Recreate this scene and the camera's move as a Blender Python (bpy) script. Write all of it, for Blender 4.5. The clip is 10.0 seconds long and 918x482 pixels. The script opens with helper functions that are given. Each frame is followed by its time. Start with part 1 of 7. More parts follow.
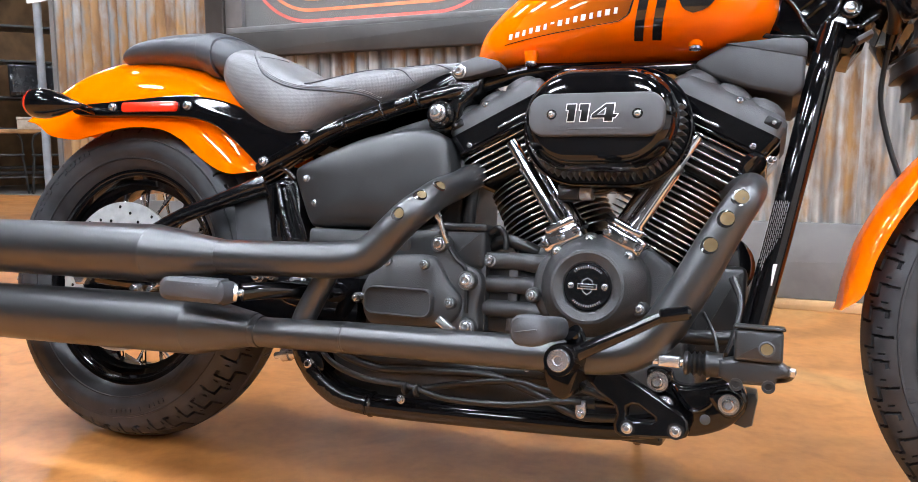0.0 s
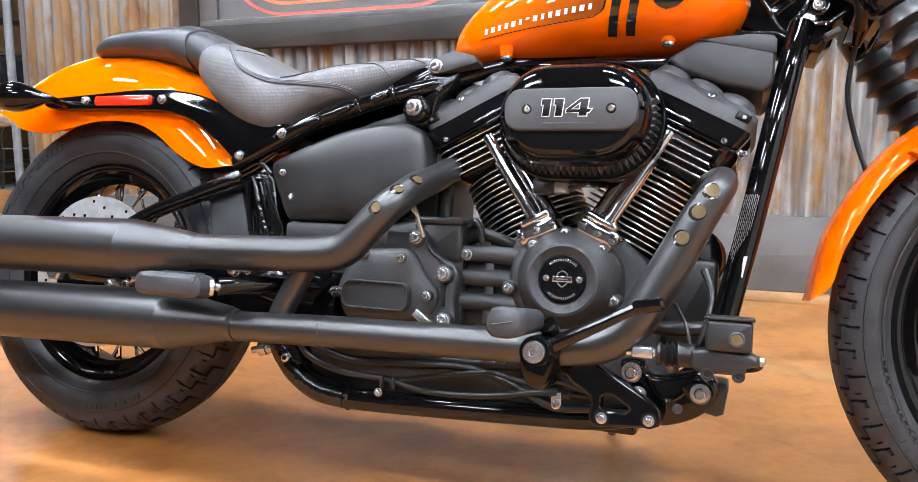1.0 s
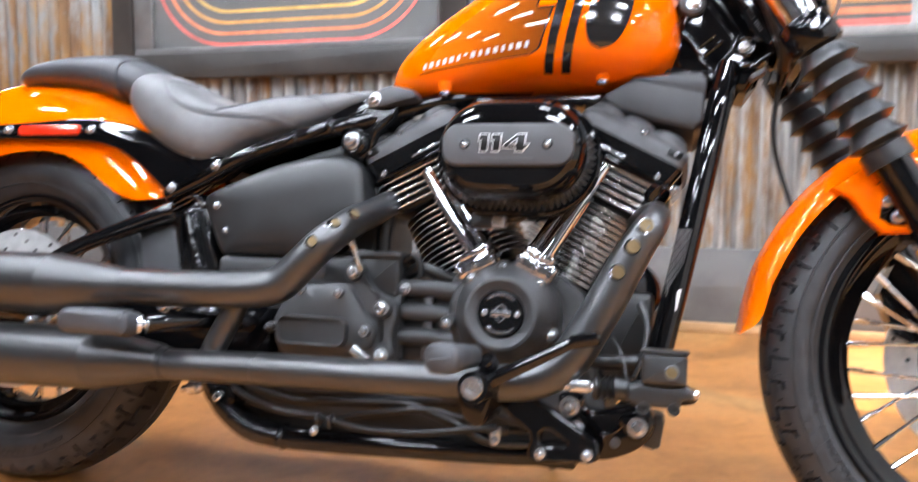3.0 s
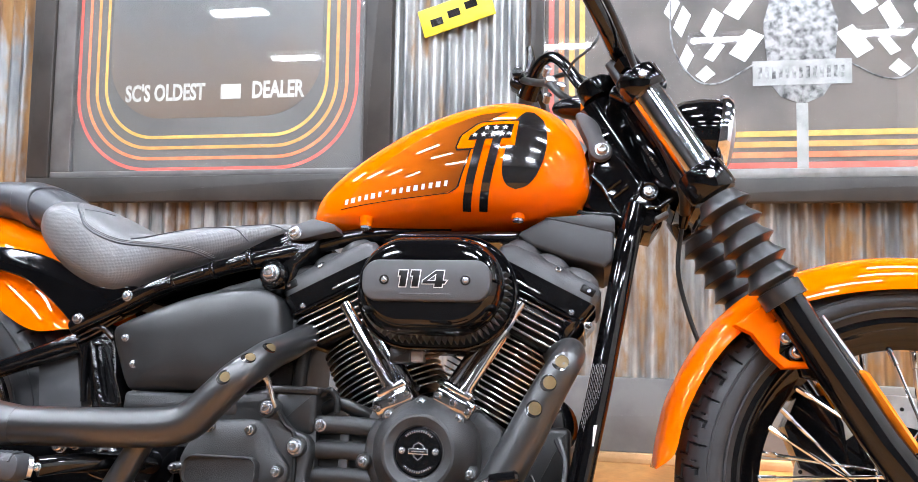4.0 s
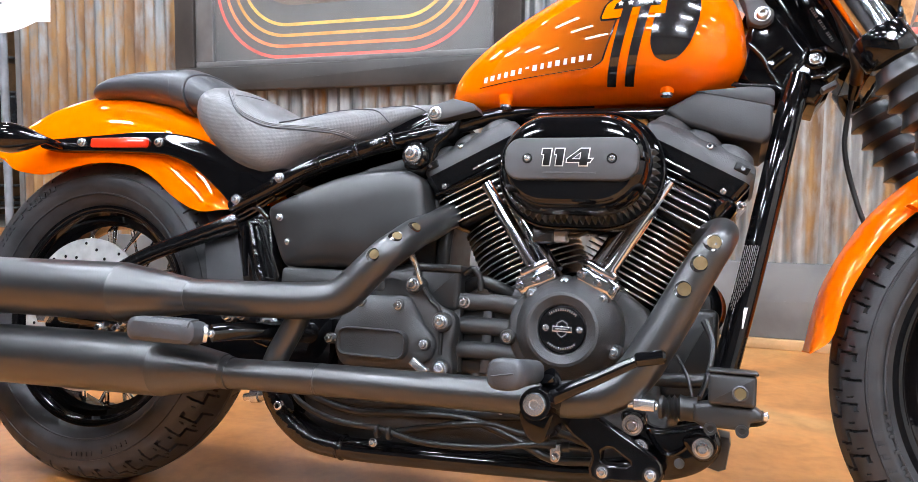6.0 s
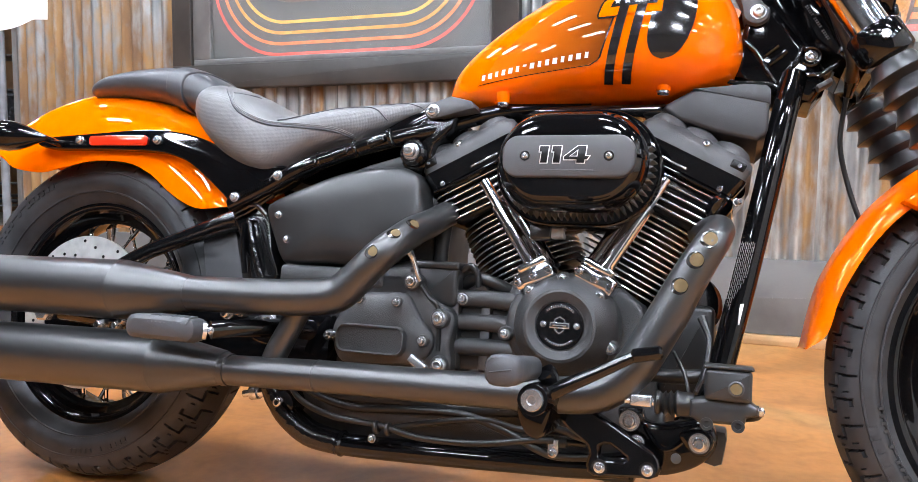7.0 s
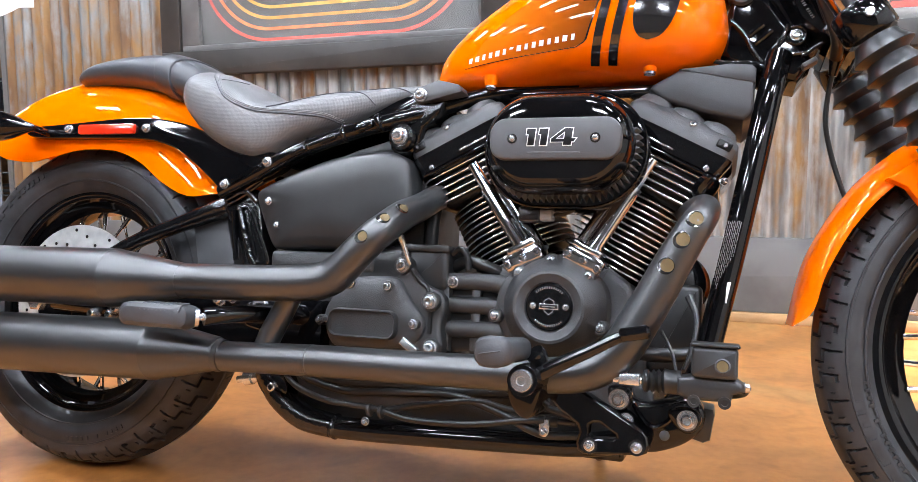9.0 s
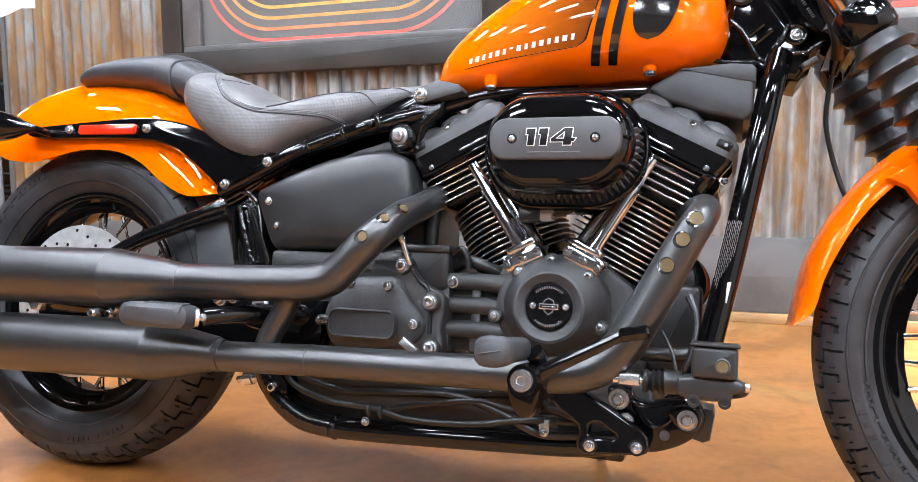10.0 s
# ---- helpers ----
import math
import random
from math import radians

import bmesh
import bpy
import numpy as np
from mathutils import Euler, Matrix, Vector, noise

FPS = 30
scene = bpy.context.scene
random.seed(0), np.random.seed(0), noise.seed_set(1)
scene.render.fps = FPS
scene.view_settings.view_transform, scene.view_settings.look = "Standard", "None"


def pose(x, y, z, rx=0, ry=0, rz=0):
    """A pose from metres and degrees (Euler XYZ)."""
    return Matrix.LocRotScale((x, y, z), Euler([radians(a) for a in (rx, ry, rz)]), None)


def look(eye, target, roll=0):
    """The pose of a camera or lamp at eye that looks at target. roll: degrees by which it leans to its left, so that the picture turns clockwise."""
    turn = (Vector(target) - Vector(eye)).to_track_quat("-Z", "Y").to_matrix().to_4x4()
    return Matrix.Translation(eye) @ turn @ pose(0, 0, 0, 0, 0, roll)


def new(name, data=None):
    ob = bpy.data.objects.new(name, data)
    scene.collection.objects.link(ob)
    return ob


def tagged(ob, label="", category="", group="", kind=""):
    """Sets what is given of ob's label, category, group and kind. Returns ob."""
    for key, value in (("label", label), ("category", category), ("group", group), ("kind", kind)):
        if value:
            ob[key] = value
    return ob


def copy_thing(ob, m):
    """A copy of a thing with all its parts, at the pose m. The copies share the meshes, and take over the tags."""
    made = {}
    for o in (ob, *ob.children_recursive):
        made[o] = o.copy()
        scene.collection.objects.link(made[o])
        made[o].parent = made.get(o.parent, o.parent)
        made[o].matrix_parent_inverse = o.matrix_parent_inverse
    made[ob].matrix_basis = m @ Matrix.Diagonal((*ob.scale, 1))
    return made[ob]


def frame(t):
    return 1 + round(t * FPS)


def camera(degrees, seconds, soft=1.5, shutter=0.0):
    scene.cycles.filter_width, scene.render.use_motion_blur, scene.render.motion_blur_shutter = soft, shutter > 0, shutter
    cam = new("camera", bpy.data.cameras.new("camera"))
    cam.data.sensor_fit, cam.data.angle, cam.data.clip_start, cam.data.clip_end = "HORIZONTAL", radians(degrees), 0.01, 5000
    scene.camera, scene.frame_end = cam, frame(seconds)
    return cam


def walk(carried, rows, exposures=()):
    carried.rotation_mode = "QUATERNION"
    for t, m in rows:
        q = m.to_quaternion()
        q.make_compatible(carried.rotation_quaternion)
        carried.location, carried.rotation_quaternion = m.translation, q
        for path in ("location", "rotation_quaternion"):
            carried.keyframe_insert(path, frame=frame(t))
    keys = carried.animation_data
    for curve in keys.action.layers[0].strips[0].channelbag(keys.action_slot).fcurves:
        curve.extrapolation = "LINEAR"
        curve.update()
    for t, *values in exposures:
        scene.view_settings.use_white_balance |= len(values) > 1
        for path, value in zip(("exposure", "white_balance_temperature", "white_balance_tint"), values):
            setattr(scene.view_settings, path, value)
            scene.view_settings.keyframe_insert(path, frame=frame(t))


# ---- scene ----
cam = camera(62.07, 10.0, soft=0.7, shutter=0.5)
ROWS = [
    (0.0, 1.1778, -1.1285, 0.5834, 22.373, -7.258, 0.115),
    (0.5, 1.1758, -1.1321, 0.5841, 21.319, -7.715, -0.010),
    (1.0, 1.1821, -1.1362, 0.5839, 20.666, -7.708, 0.068),
    (1.5, 1.1819, -1.1354, 0.5856, 20.266, -7.798, -0.011),
    (2.0, 1.1813, -1.1325, 0.5830, 19.979, -7.772, -0.004),
    (2.5, 1.1775, -1.1313, 0.5824, 19.324, -7.767, -0.052),
    (3.0, 1.1852, -1.1285, 0.5869, 16.339, -5.314, -0.377),
    (3.2, 1.1891, -1.1188, 0.5940, 13.767, -1.595, -1.165),
    (3.75, 1.1900, -1.1360, 0.6010, 10.300, 4.100, -0.950),
    (4.3, 1.1907, -1.1406, 0.6016, 11.573, 3.929, -0.777),
    (4.5, 1.1858, -1.1453, 0.6004, 13.656, 1.374, -0.643),
    (4.7, 1.1699, -1.1487, 0.5922, 16.721, -1.975, -0.867),
    (5.0, 1.1652, -1.1451, 0.5990, 20.683, -3.373, -0.420),
    (5.5, 1.1630, -1.1396, 0.5966, 21.280, -4.254, -0.575),
    (6.0, 1.1663, -1.1318, 0.5933, 19.942, -4.663, -0.591),
    (6.6, 1.1675, -1.1350, 0.5935, 19.800, -4.800, -0.540),
    (7.3, 1.1694, -1.1379, 0.5935, 19.623, -5.136, -0.447),
    (7.5, 1.1716, -1.1364, 0.5920, 19.209, -5.752, -0.222),
    (8.0, 1.1793, -1.1401, 0.5938, 19.477, -6.892, 0.298),
    (8.5, 1.1786, -1.1398, 0.5949, 19.406, -6.191, 0.221),
    (9.0, 1.1785, -1.1411, 0.5947, 19.336, -6.141, 0.330),
    (9.5, 1.1792, -1.1397, 0.5932, 19.376, -6.313, 0.423),
    (10.0, 1.1803, -1.1401, 0.5940, 19.435, -6.110, 0.366),
]
walk(cam, [(t, pose(x, y, z, 90 + pitch, roll, yaw)) for t, x, y, z, yaw, pitch, roll in ROWS])
LEAN_DEG = 10.83

# world and sun
world = bpy.data.worlds.new("sky")
scene.world = world
world.use_nodes = True
wn = world.node_tree
sky = wn.nodes.new("ShaderNodeTexSky")
sky.sky_type, sky.sun_disc = "NISHITA", False
SUN_EL, SUN_AZ = radians(34), radians(92)
sky.sun_elevation, sky.sun_rotation = SUN_EL, SUN_AZ
wn.nodes["Background"].inputs[1].default_value = 0.1
wn.links.new(sky.outputs[0], wn.nodes["Background"].inputs[0])
sun = new("sun", bpy.data.lights.new("sun", "SUN"))
sun.data.energy, sun.data.angle, sun.data.color = 5.0, radians(0.5), (1.0, 0.93, 0.82)
sun.matrix_world = look((9, 1.35, 6), (9 - math.cos(SUN_EL), 1.35 + 0.03, 6 - math.sin(SUN_EL)))
scene.view_settings.exposure = 2.05


# ---------- materials ----------
def mat(name, col, rough=0.5, metal=0.0, coat=0.0, spec=0.5, var=0.12, scale=18.0, bump=0.0, bscale=400.0, rvar=0.08, col2=None):
    """A procedural surface: base colour varied at two scales, roughness varied, fine relief."""
    m = bpy.data.materials.new(name)
    m.use_nodes = True
    nt = m.node_tree
    p = nt.nodes["Principled BSDF"]
    tc = nt.nodes.new("ShaderNodeTexCoord")
    n1 = nt.nodes.new("ShaderNodeTexNoise")
    n1.inputs["Scale"].default_value, n1.inputs["Detail"].default_value = scale, 6
    nt.links.new(tc.outputs["Object"], n1.inputs["Vector"])
    mix = nt.nodes.new("ShaderNodeMix")
    mix.data_type = "RGBA"
    c2 = col2 or tuple(c * (1 - var * 2.2) for c in col)
    mix.inputs["A"].default_value, mix.inputs["B"].default_value = (*c2, 1), (*[min(1, c * (1 + var * 0.5)) for c in col], 1)
    ramp = nt.nodes.new("ShaderNodeMapRange")
    ramp.inputs["From Min"].default_value, ramp.inputs["From Max"].default_value = 0.32, 0.6
    nt.links.new(n1.outputs["Fac"], ramp.inputs["Value"])
    nt.links.new(ramp.outputs["Result"], mix.inputs["Factor"])
    nt.links.new(mix.outputs["Result"], p.inputs["Base Color"])
    n2 = nt.nodes.new("ShaderNodeTexNoise")
    n2.inputs["Scale"].default_value, n2.inputs["Detail"].default_value = scale * 3.1, 5
    nt.links.new(tc.outputs["Object"], n2.inputs["Vector"])
    rr = nt.nodes.new("ShaderNodeMapRange")
    rr.inputs["To Min"].default_value, rr.inputs["To Max"].default_value = max(0.01, rough - rvar), min(1, rough + rvar)
    nt.links.new(n2.outputs["Fac"], rr.inputs["Value"])
    nt.links.new(rr.outputs["Result"], p.inputs["Roughness"])
    p.inputs["Metallic"].default_value = metal
    p.inputs["Specular IOR Level"].default_value = spec
    p.inputs["Coat Weight"].default_value = coat
    p.inputs["Coat Roughness"].default_value = 0.03
    if bump:
        n3 = nt.nodes.new("ShaderNodeTexNoise")
        n3.inputs["Scale"].default_value, n3.inputs["Detail"].default_value = bscale, 3
        nt.links.new(tc.outputs["Object"], n3.inputs["Vector"])
        b = nt.nodes.new("ShaderNodeBump")
        b.inputs["Strength"].default_value, b.inputs["Distance"].default_value = bump, 0.002
        nt.links.new(n3.outputs["Fac"], b.inputs["Height"])
        nt.links.new(b.outputs["Normal"], p.inputs["Normal"])
    return m


def glow(name, col, strength):
    m = bpy.data.materials.new(name)
    m.use_nodes = True
    p = m.node_tree.nodes["Principled BSDF"]
    p.inputs["Base Color"].default_value = (*col, 1)
    p.inputs["Emission Color"].default_value = (*col, 1)
    p.inputs["Emission Strength"].default_value = strength
    return m


ORANGE = mat("orange_paint", (0.95, 0.146, 0.0), 0.45, coat=0.7, spec=0.0, var=0.03, rvar=0.03)
GLOSS = mat("gloss_black", (0.003, 0.003, 0.0035), 0.05, coat=0.0, spec=0.48, var=0.1, rvar=0.03)
SATIN = mat("satin_black", (0.0135, 0.0138, 0.0145), 0.335, metal=0.0, spec=1.0, var=0.1, rvar=0.03)
MATTE = mat("matte_black", (0.021, 0.0215, 0.022), 0.36, spec=0.55, var=0.12, rvar=0.06, bump=0.08, bscale=700)
CRINKLE = mat("crinkle_black", (0.023, 0.0235, 0.0245), 0.44, spec=0.7, var=0.2, rvar=0.08, bump=0.5, bscale=900)
CASTGREY = mat("cast_grey", (0.072, 0.072, 0.075), 0.5, metal=0.2, var=0.15, bump=0.35, bscale=800)
DARKPLASTIC = mat("dark_plastic", (0.052, 0.052, 0.055), 0.45, var=0.1, bump=0.15, bscale=900)
BOXPLASTIC = mat("grained_plastic", (0.028, 0.028, 0.030), 0.45, var=0.1, bump=0.12, bscale=900)
CHROME = mat("chrome", (0.76, 0.79, 0.84), 0.09, metal=1.0, var=0.04, rvar=0.03)
STEEL = mat("zinc_steel", (0.60, 0.61, 0.63), 0.24, metal=0.88, var=0.02, scale=12, rvar=0.02)
FINBLACK = mat("fin_black", (0.003, 0.003, 0.0033), 0.35, spec=0.3, var=0.1)
DISC = mat("disc_steel", (0.58, 0.57, 0.55), 0.38, metal=0.55, var=0.1, scale=40)
FINEDGE = mat("machined_aluminium", (0.95, 0.96, 0.97), 0.13, metal=0.85, var=0.08, scale=80, rvar=0.03)
POLISHED = mat("polished_chrome_tube", (0.70, 0.72, 0.76), 0.075, metal=1.0, var=0.04, rvar=0.02)
RUBBER = mat("tyre_rubber", (0.028, 0.0285, 0.031), 0.47, var=0.2, scale=25, bump=0.12, bscale=600, rvar=0.1)
PEGRUBBER = mat("peg_rubber", (0.045, 0.047, 0.052), 0.5, var=0.12, bump=0.1)
VINYL2 = mat("pillion_vinyl", (0.050, 0.053, 0.060), 0.34, var=0.1, bump=0.2, bscale=1100, rvar=0.05)
GLOSSCAST = mat("gloss_black_casting", (0.004, 0.004, 0.0045), 0.06, spec=0.6, var=0.1, rvar=0.03, bump=0.55, bscale=110)
VINYL = mat("seat_vinyl", (0.130, 0.130, 0.133), 0.42, spec=0.6, var=0.1, bump=0.25, bscale=1100, rvar=0.05)
STITCH = mat("grey_thread", (0.20, 0.20, 0.205), 0.8)
REDLENS = mat("red_lens", (0.75, 0.03, 0.008), 0.15, coat=1.0, var=0.08, scale=40)
PALEPRINT = mat("pale_print", (0.26, 0.26, 0.27), 0.5, var=0.1)
AMBER = mat("amber_lens", (0.85, 0.22, 0.01), 0.2, coat=0.8, var=0.08)
TAN = mat("heat_tinted_steel", (0.135, 0.096, 0.046), 0.6, metal=0.0, spec=0.15, var=0.15)
WHITE = mat("white_print", (0.75, 0.75, 0.74), 0.5, var=0.05)
BLACKPRINT = mat("black_print", (0.012, 0.011, 0.011), 0.12, coat=1.0, var=0.05)
CABLE = mat("cable_sheath", (0.009, 0.009, 0.009), 0.35, var=0.1)
CONNECTOR = mat("grey_connector", (0.28, 0.28, 0.28), 0.45)
GREYPAINT = mat("grey_paint", (0.13, 0.128, 0.125), 0.55, var=0.15, scale=6, bump=0.15, bscale=120)
GAITER = mat("gaiter_rubber", (0.021, 0.0215, 0.023), 0.36, var=0.35, scale=30, bump=0.06)
FRAMEWOOD = mat("dark_frame", (0.038, 0.0345, 0.031), 0.5, var=0.2, scale=5, bump=0.2, bscale=150)


def perforated(m, scale):
    """Adds rows of small dimples to a material's relief."""
    nt = m.node_tree
    tc = nt.nodes.new("ShaderNodeTexCoord")
    v = nt.nodes.new("ShaderNodeTexVoronoi")
    v.inputs["Scale"].default_value, v.inputs["Randomness"].default_value = scale, 0.15
    nt.links.new(tc.outputs["Object"], v.inputs["Vector"])
    b = nt.nodes.new("ShaderNodeBump")
    b.inputs["Strength"].default_value, b.inputs["Distance"].default_value = 0.22, 0.002
    nt.links.new(v.outputs["Distance"], b.inputs["Height"])
    nt.links.new(b.outputs["Normal"], nt.nodes["Principled BSDF"].inputs["Normal"])


perforated(VINYL, 420.0)


# ---------- mesh helpers ----------
class Geo:
    """Collects vertices and faces of one part."""

    def __init__(self):
        self.v, self.f = [], []

    def add(self, vs, fs):
        k = len(self.v)
        self.v += [tuple(q) for q in vs]
        self.f += [tuple(i + k for i in q) for q in fs]
        return self


def smooth(pts, n=6, closed=False):
    """Points along a Catmull-Rom curve through pts."""
    pts = [Vector(q) for q in pts]
    m = len(pts)
    out = []
    for i in range(m if closed else m - 1):
        a = pts[(i - 1) % m] if closed or i > 0 else pts[0] * 2 - pts[1]
        b, c = pts[i], pts[(i + 1) % m]
        d = pts[(i + 2) % m] if closed or i + 2 < m else pts[-1] * 2 - pts[-2]
        for j in range(n):
            t = j / n
            out.append(0.5 * ((2 * b) + (c - a) * t + (2 * a - 5 * b + 4 * c - d) * t * t + (3 * b - a - 3 * c + d) * t ** 3))
    if not closed:
        out.append(pts[-1].copy())
    return out


def loft(g, rings, cap=True, closed=True):
    """Skin over rings of equally many points."""
    n = len(rings[0])
    vs = [q for r in rings for q in r]
    fs = []
    for i in range(len(rings) - 1):
        for j in range(n if closed else n - 1):
            a, b = i * n + j, i * n + (j + 1) % n
            fs.append((a, b, b + n, a + n))
    if cap and closed:
        fs.append(tuple(range(n))[::-1])
        fs.append(tuple((len(rings) - 1) * n + j for j in range(n)))
    return g.add(vs, fs)


def tube(g, pts, r, seg=14, n=5, cap=True, raw=False):
    """A round tube through pts; r is one radius or one per point."""
    if raw:
        path, rad = [Vector(q) for q in pts], list(r) if isinstance(r, (list, tuple)) else [r] * len(pts)
    elif isinstance(r, (list, tuple)):
        sm = smooth([(*q, rr) if False else Vector((*q,)) for q in pts], n)
        path = sm
        rad = [r[min(i // n, len(r) - 1)] + (r[min(i // n + 1, len(r) - 1)] - r[min(i // n, len(r) - 1)]) * (i % n) / n for i in range(len(path))]
    else:
        path = smooth(pts, n)
        rad = [r] * len(path)
    rings = []
    up = None
    for i, q in enumerate(path):
        d = (path[min(i + 1, len(path) - 1)] - path[max(i - 1, 0)]).normalized()
        if up is None:
            up = d.orthogonal().normalized()
        up = (up - d * up.dot(d)).normalized()
        s = d.cross(up)
        rings.append([q + rad[i] * (up * math.cos(2 * math.pi * k / seg) + s * math.sin(2 * math.pi * k / seg)) for k in range(seg)])
    return loft(g, rings, cap)


def lathe(g, profile, origin, axis=(0, -1, 0), seg=32, arc=None):
    """Turns (radius, height) pairs round an axis."""
    ax = Vector(axis).normalized()
    u = Vector((1, 0, 0)) if abs(ax.x) < 0.9 else Vector((0, 0, 1))
    u = (u - ax * u.dot(ax)).normalized()
    w = ax.cross(u)
    o = Vector(origin)
    rings = []
    for r, h in profile:
        r = max(r, 1e-4)
        rings.append([o + ax * h + r * (u * math.cos(2 * math.pi * k / seg) + w * math.sin(2 * math.pi * k / seg)) for k in range(seg)])
    return loft(g, rings, True)


def inset(pts, d):
    """Shrinks a closed outline in x, z by d."""
    n = len(pts)
    area = sum(pts[i][0] * pts[(i + 1) % n][1] - pts[(i + 1) % n][0] * pts[i][1] for i in range(n))
    sg = 1 if area > 0 else -1
    out = []
    for i in range(n):
        a, b, c = Vector(pts[i - 1]), Vector(pts[i]), Vector(pts[(i + 1) % n])
        e1, e2 = (b - a), (c - b)
        n1 = Vector((-e1.y, e1.x)).normalized() * sg
        n2 = Vector((-e2.y, e2.x)).normalized() * sg
        m = n1 + n2
        if m.length < 1e-6:
            m = n1
        m.normalize()
        k = d / max(0.45, m.dot(n1))
        q = b + m * k
        out.append((q.x, q.y))
    return out


def prism(g, outline, y0, y1, bevel=0.002, steps=2):
    """A plate with the outline in x, z, from y0 (far) to y1 (towards the camera side), its front edge rounded."""
    rings = []
    sg = 1 if y1 > y0 else -1
    rings.append([(x, y0, z) for x, z in outline])
    for k in range(steps + 1):
        a = math.pi / 2 * k / steps
        o = inset(outline, bevel * (1 - math.cos(a))) if k else outline
        rings.append([(x, y1 - sg * bevel * (1 - math.sin(a)), z) for x, z in o])
    return loft(g, rings, True)


def pierced(outline_, hole, y0, y1, bevel=0.003):
    """A plate in x, z with one window through it and rounded front edges."""
    n, m = len(outline_), len(hole)
    front = inset(outline_, bevel) + inset(hole, -bevel)
    bm = bmesh.new()
    vs = [bm.verts.new((x, 0, z)) for x, z in front]
    edges = [bm.edges.new((vs[i], vs[(i + 1) % n])) for i in range(n)] + [bm.edges.new((vs[n + i], vs[n + (i + 1) % m])) for i in range(m)]
    bm.verts.index_update()
    made = bmesh.ops.triangle_fill(bm, use_beauty=True, use_dissolve=False, edges=edges)
    tris = [[v.index for v in f.verts] for f in made["geom"] if isinstance(f, bmesh.types.BMFace)]
    bm.free()
    sg = 1 if y1 > y0 else -1
    g = Geo()
    g.add([(x, y1, z) for x, z in front], tris)
    g.add([(x, y0, z) for x, z in list(outline_) + list(hole)], tris)
    for loop, d in ((outline_, 1), (hole, -1)):
        rings = [[(x, y0, z) for x, z in loop]]
        for k in range(4):
            a = math.pi / 2 * k / 3
            rings.append([(x, y1 - sg * bevel * (1 - math.sin(a)), z) for x, z in (inset(loop, d * bevel * (1 - math.cos(a))) if k else loop)])
        loft(g, rings, False)
    return g


def stadium(cx, cz, hw, hh, n=10, p=None):
    """A rounded outline; p < hh gives the corner radius."""
    r = min(hw, hh) if p is None else p
    out = []
    for sx, sz, a0 in ((1, 1, 0), (-1, 1, 90), (-1, -1, 180), (1, -1, 270)):
        for k in range(n + 1):
            a = radians(a0 + 90 * k / n)
            out.append((cx + sx * (hw - r) + r * math.cos(a), cz + sz * (hh - r) + r * math.sin(a)))
    return out


def block(g, c, s, bevel=0.004, m=None):
    """A box with rounded edges: rounded outline in x, z, both faces rounded."""
    o = stadium(0, 0, s[0] / 2, s[2] / 2, 3, min(bevel, s[0] / 2.01, s[2] / 2.01))
    h = s[1] / 2
    b = min(bevel, h * 0.9)
    rings = [[(x, -h + b * (1 - math.cos(math.pi / 2 * k / 3)), z) for x, z in inset(o, b * (1 - math.sin(math.pi / 2 * k / 3)))] for k in range(4)]
    rings += [[(x, -y, z) for x, y, z in r] for r in rings[::-1]]
    mm = Matrix.Translation(c) @ (m or Matrix())
    return loft(g, [[mm @ Vector(q) for q in r] for r in rings], True)


def mesh_of(name, g, material, sharp=38):
    me = bpy.data.meshes.new(name)
    me.from_pydata(g.v, [], g.f)
    bm = bmesh.new()
    bm.from_mesh(me)
    bmesh.ops.recalc_face_normals(bm, faces=bm.faces[:])
    bm.to_mesh(me)
    bm.free()
    me.shade_smooth()
    me.set_sharp_from_angle(angle=radians(sharp))
    me.materials.append(material)
    return me


def part(name, g, material, parent, label="", sharp=38):
    """One mesh object under a thing or a part."""
    ob = new(name, mesh_of(name, g, material, sharp))
    ob.parent = parent
    if label:
        tagged(ob, label)
    return ob


def thing(name, g, material, label, category, group="", kind="", sharp=38):
    ob = new(name, mesh_of(name, g, material, sharp))
    return tagged(ob, label, category, group, kind)


def empty(name, label, category, group="", kind="", m=None):
    ob = new(name)
    ob.empty_display_size = 0.1
    if m is not None:
        ob.matrix_basis = m
    return tagged(ob, label, category, group, kind)


def cuboid(x0, x1, y0, y1, z0, z1, bevel=0.0):
    g = Geo()
    if bevel:
        return block(g, ((x0 + x1) / 2, (y0 + y1) / 2, (z0 + z1) / 2), (x1 - x0, y1 - y0, z1 - z0), bevel)
    vs = [(x, y, z) for x in (x0, x1) for y in (y0, y1) for z in (z0, z1)]
    return g.add(vs, [(0, 1, 3, 2), (4, 6, 7, 5), (0, 4, 5, 1), (2, 3, 7, 6), (0, 2, 6, 4), (1, 5, 7, 3)])


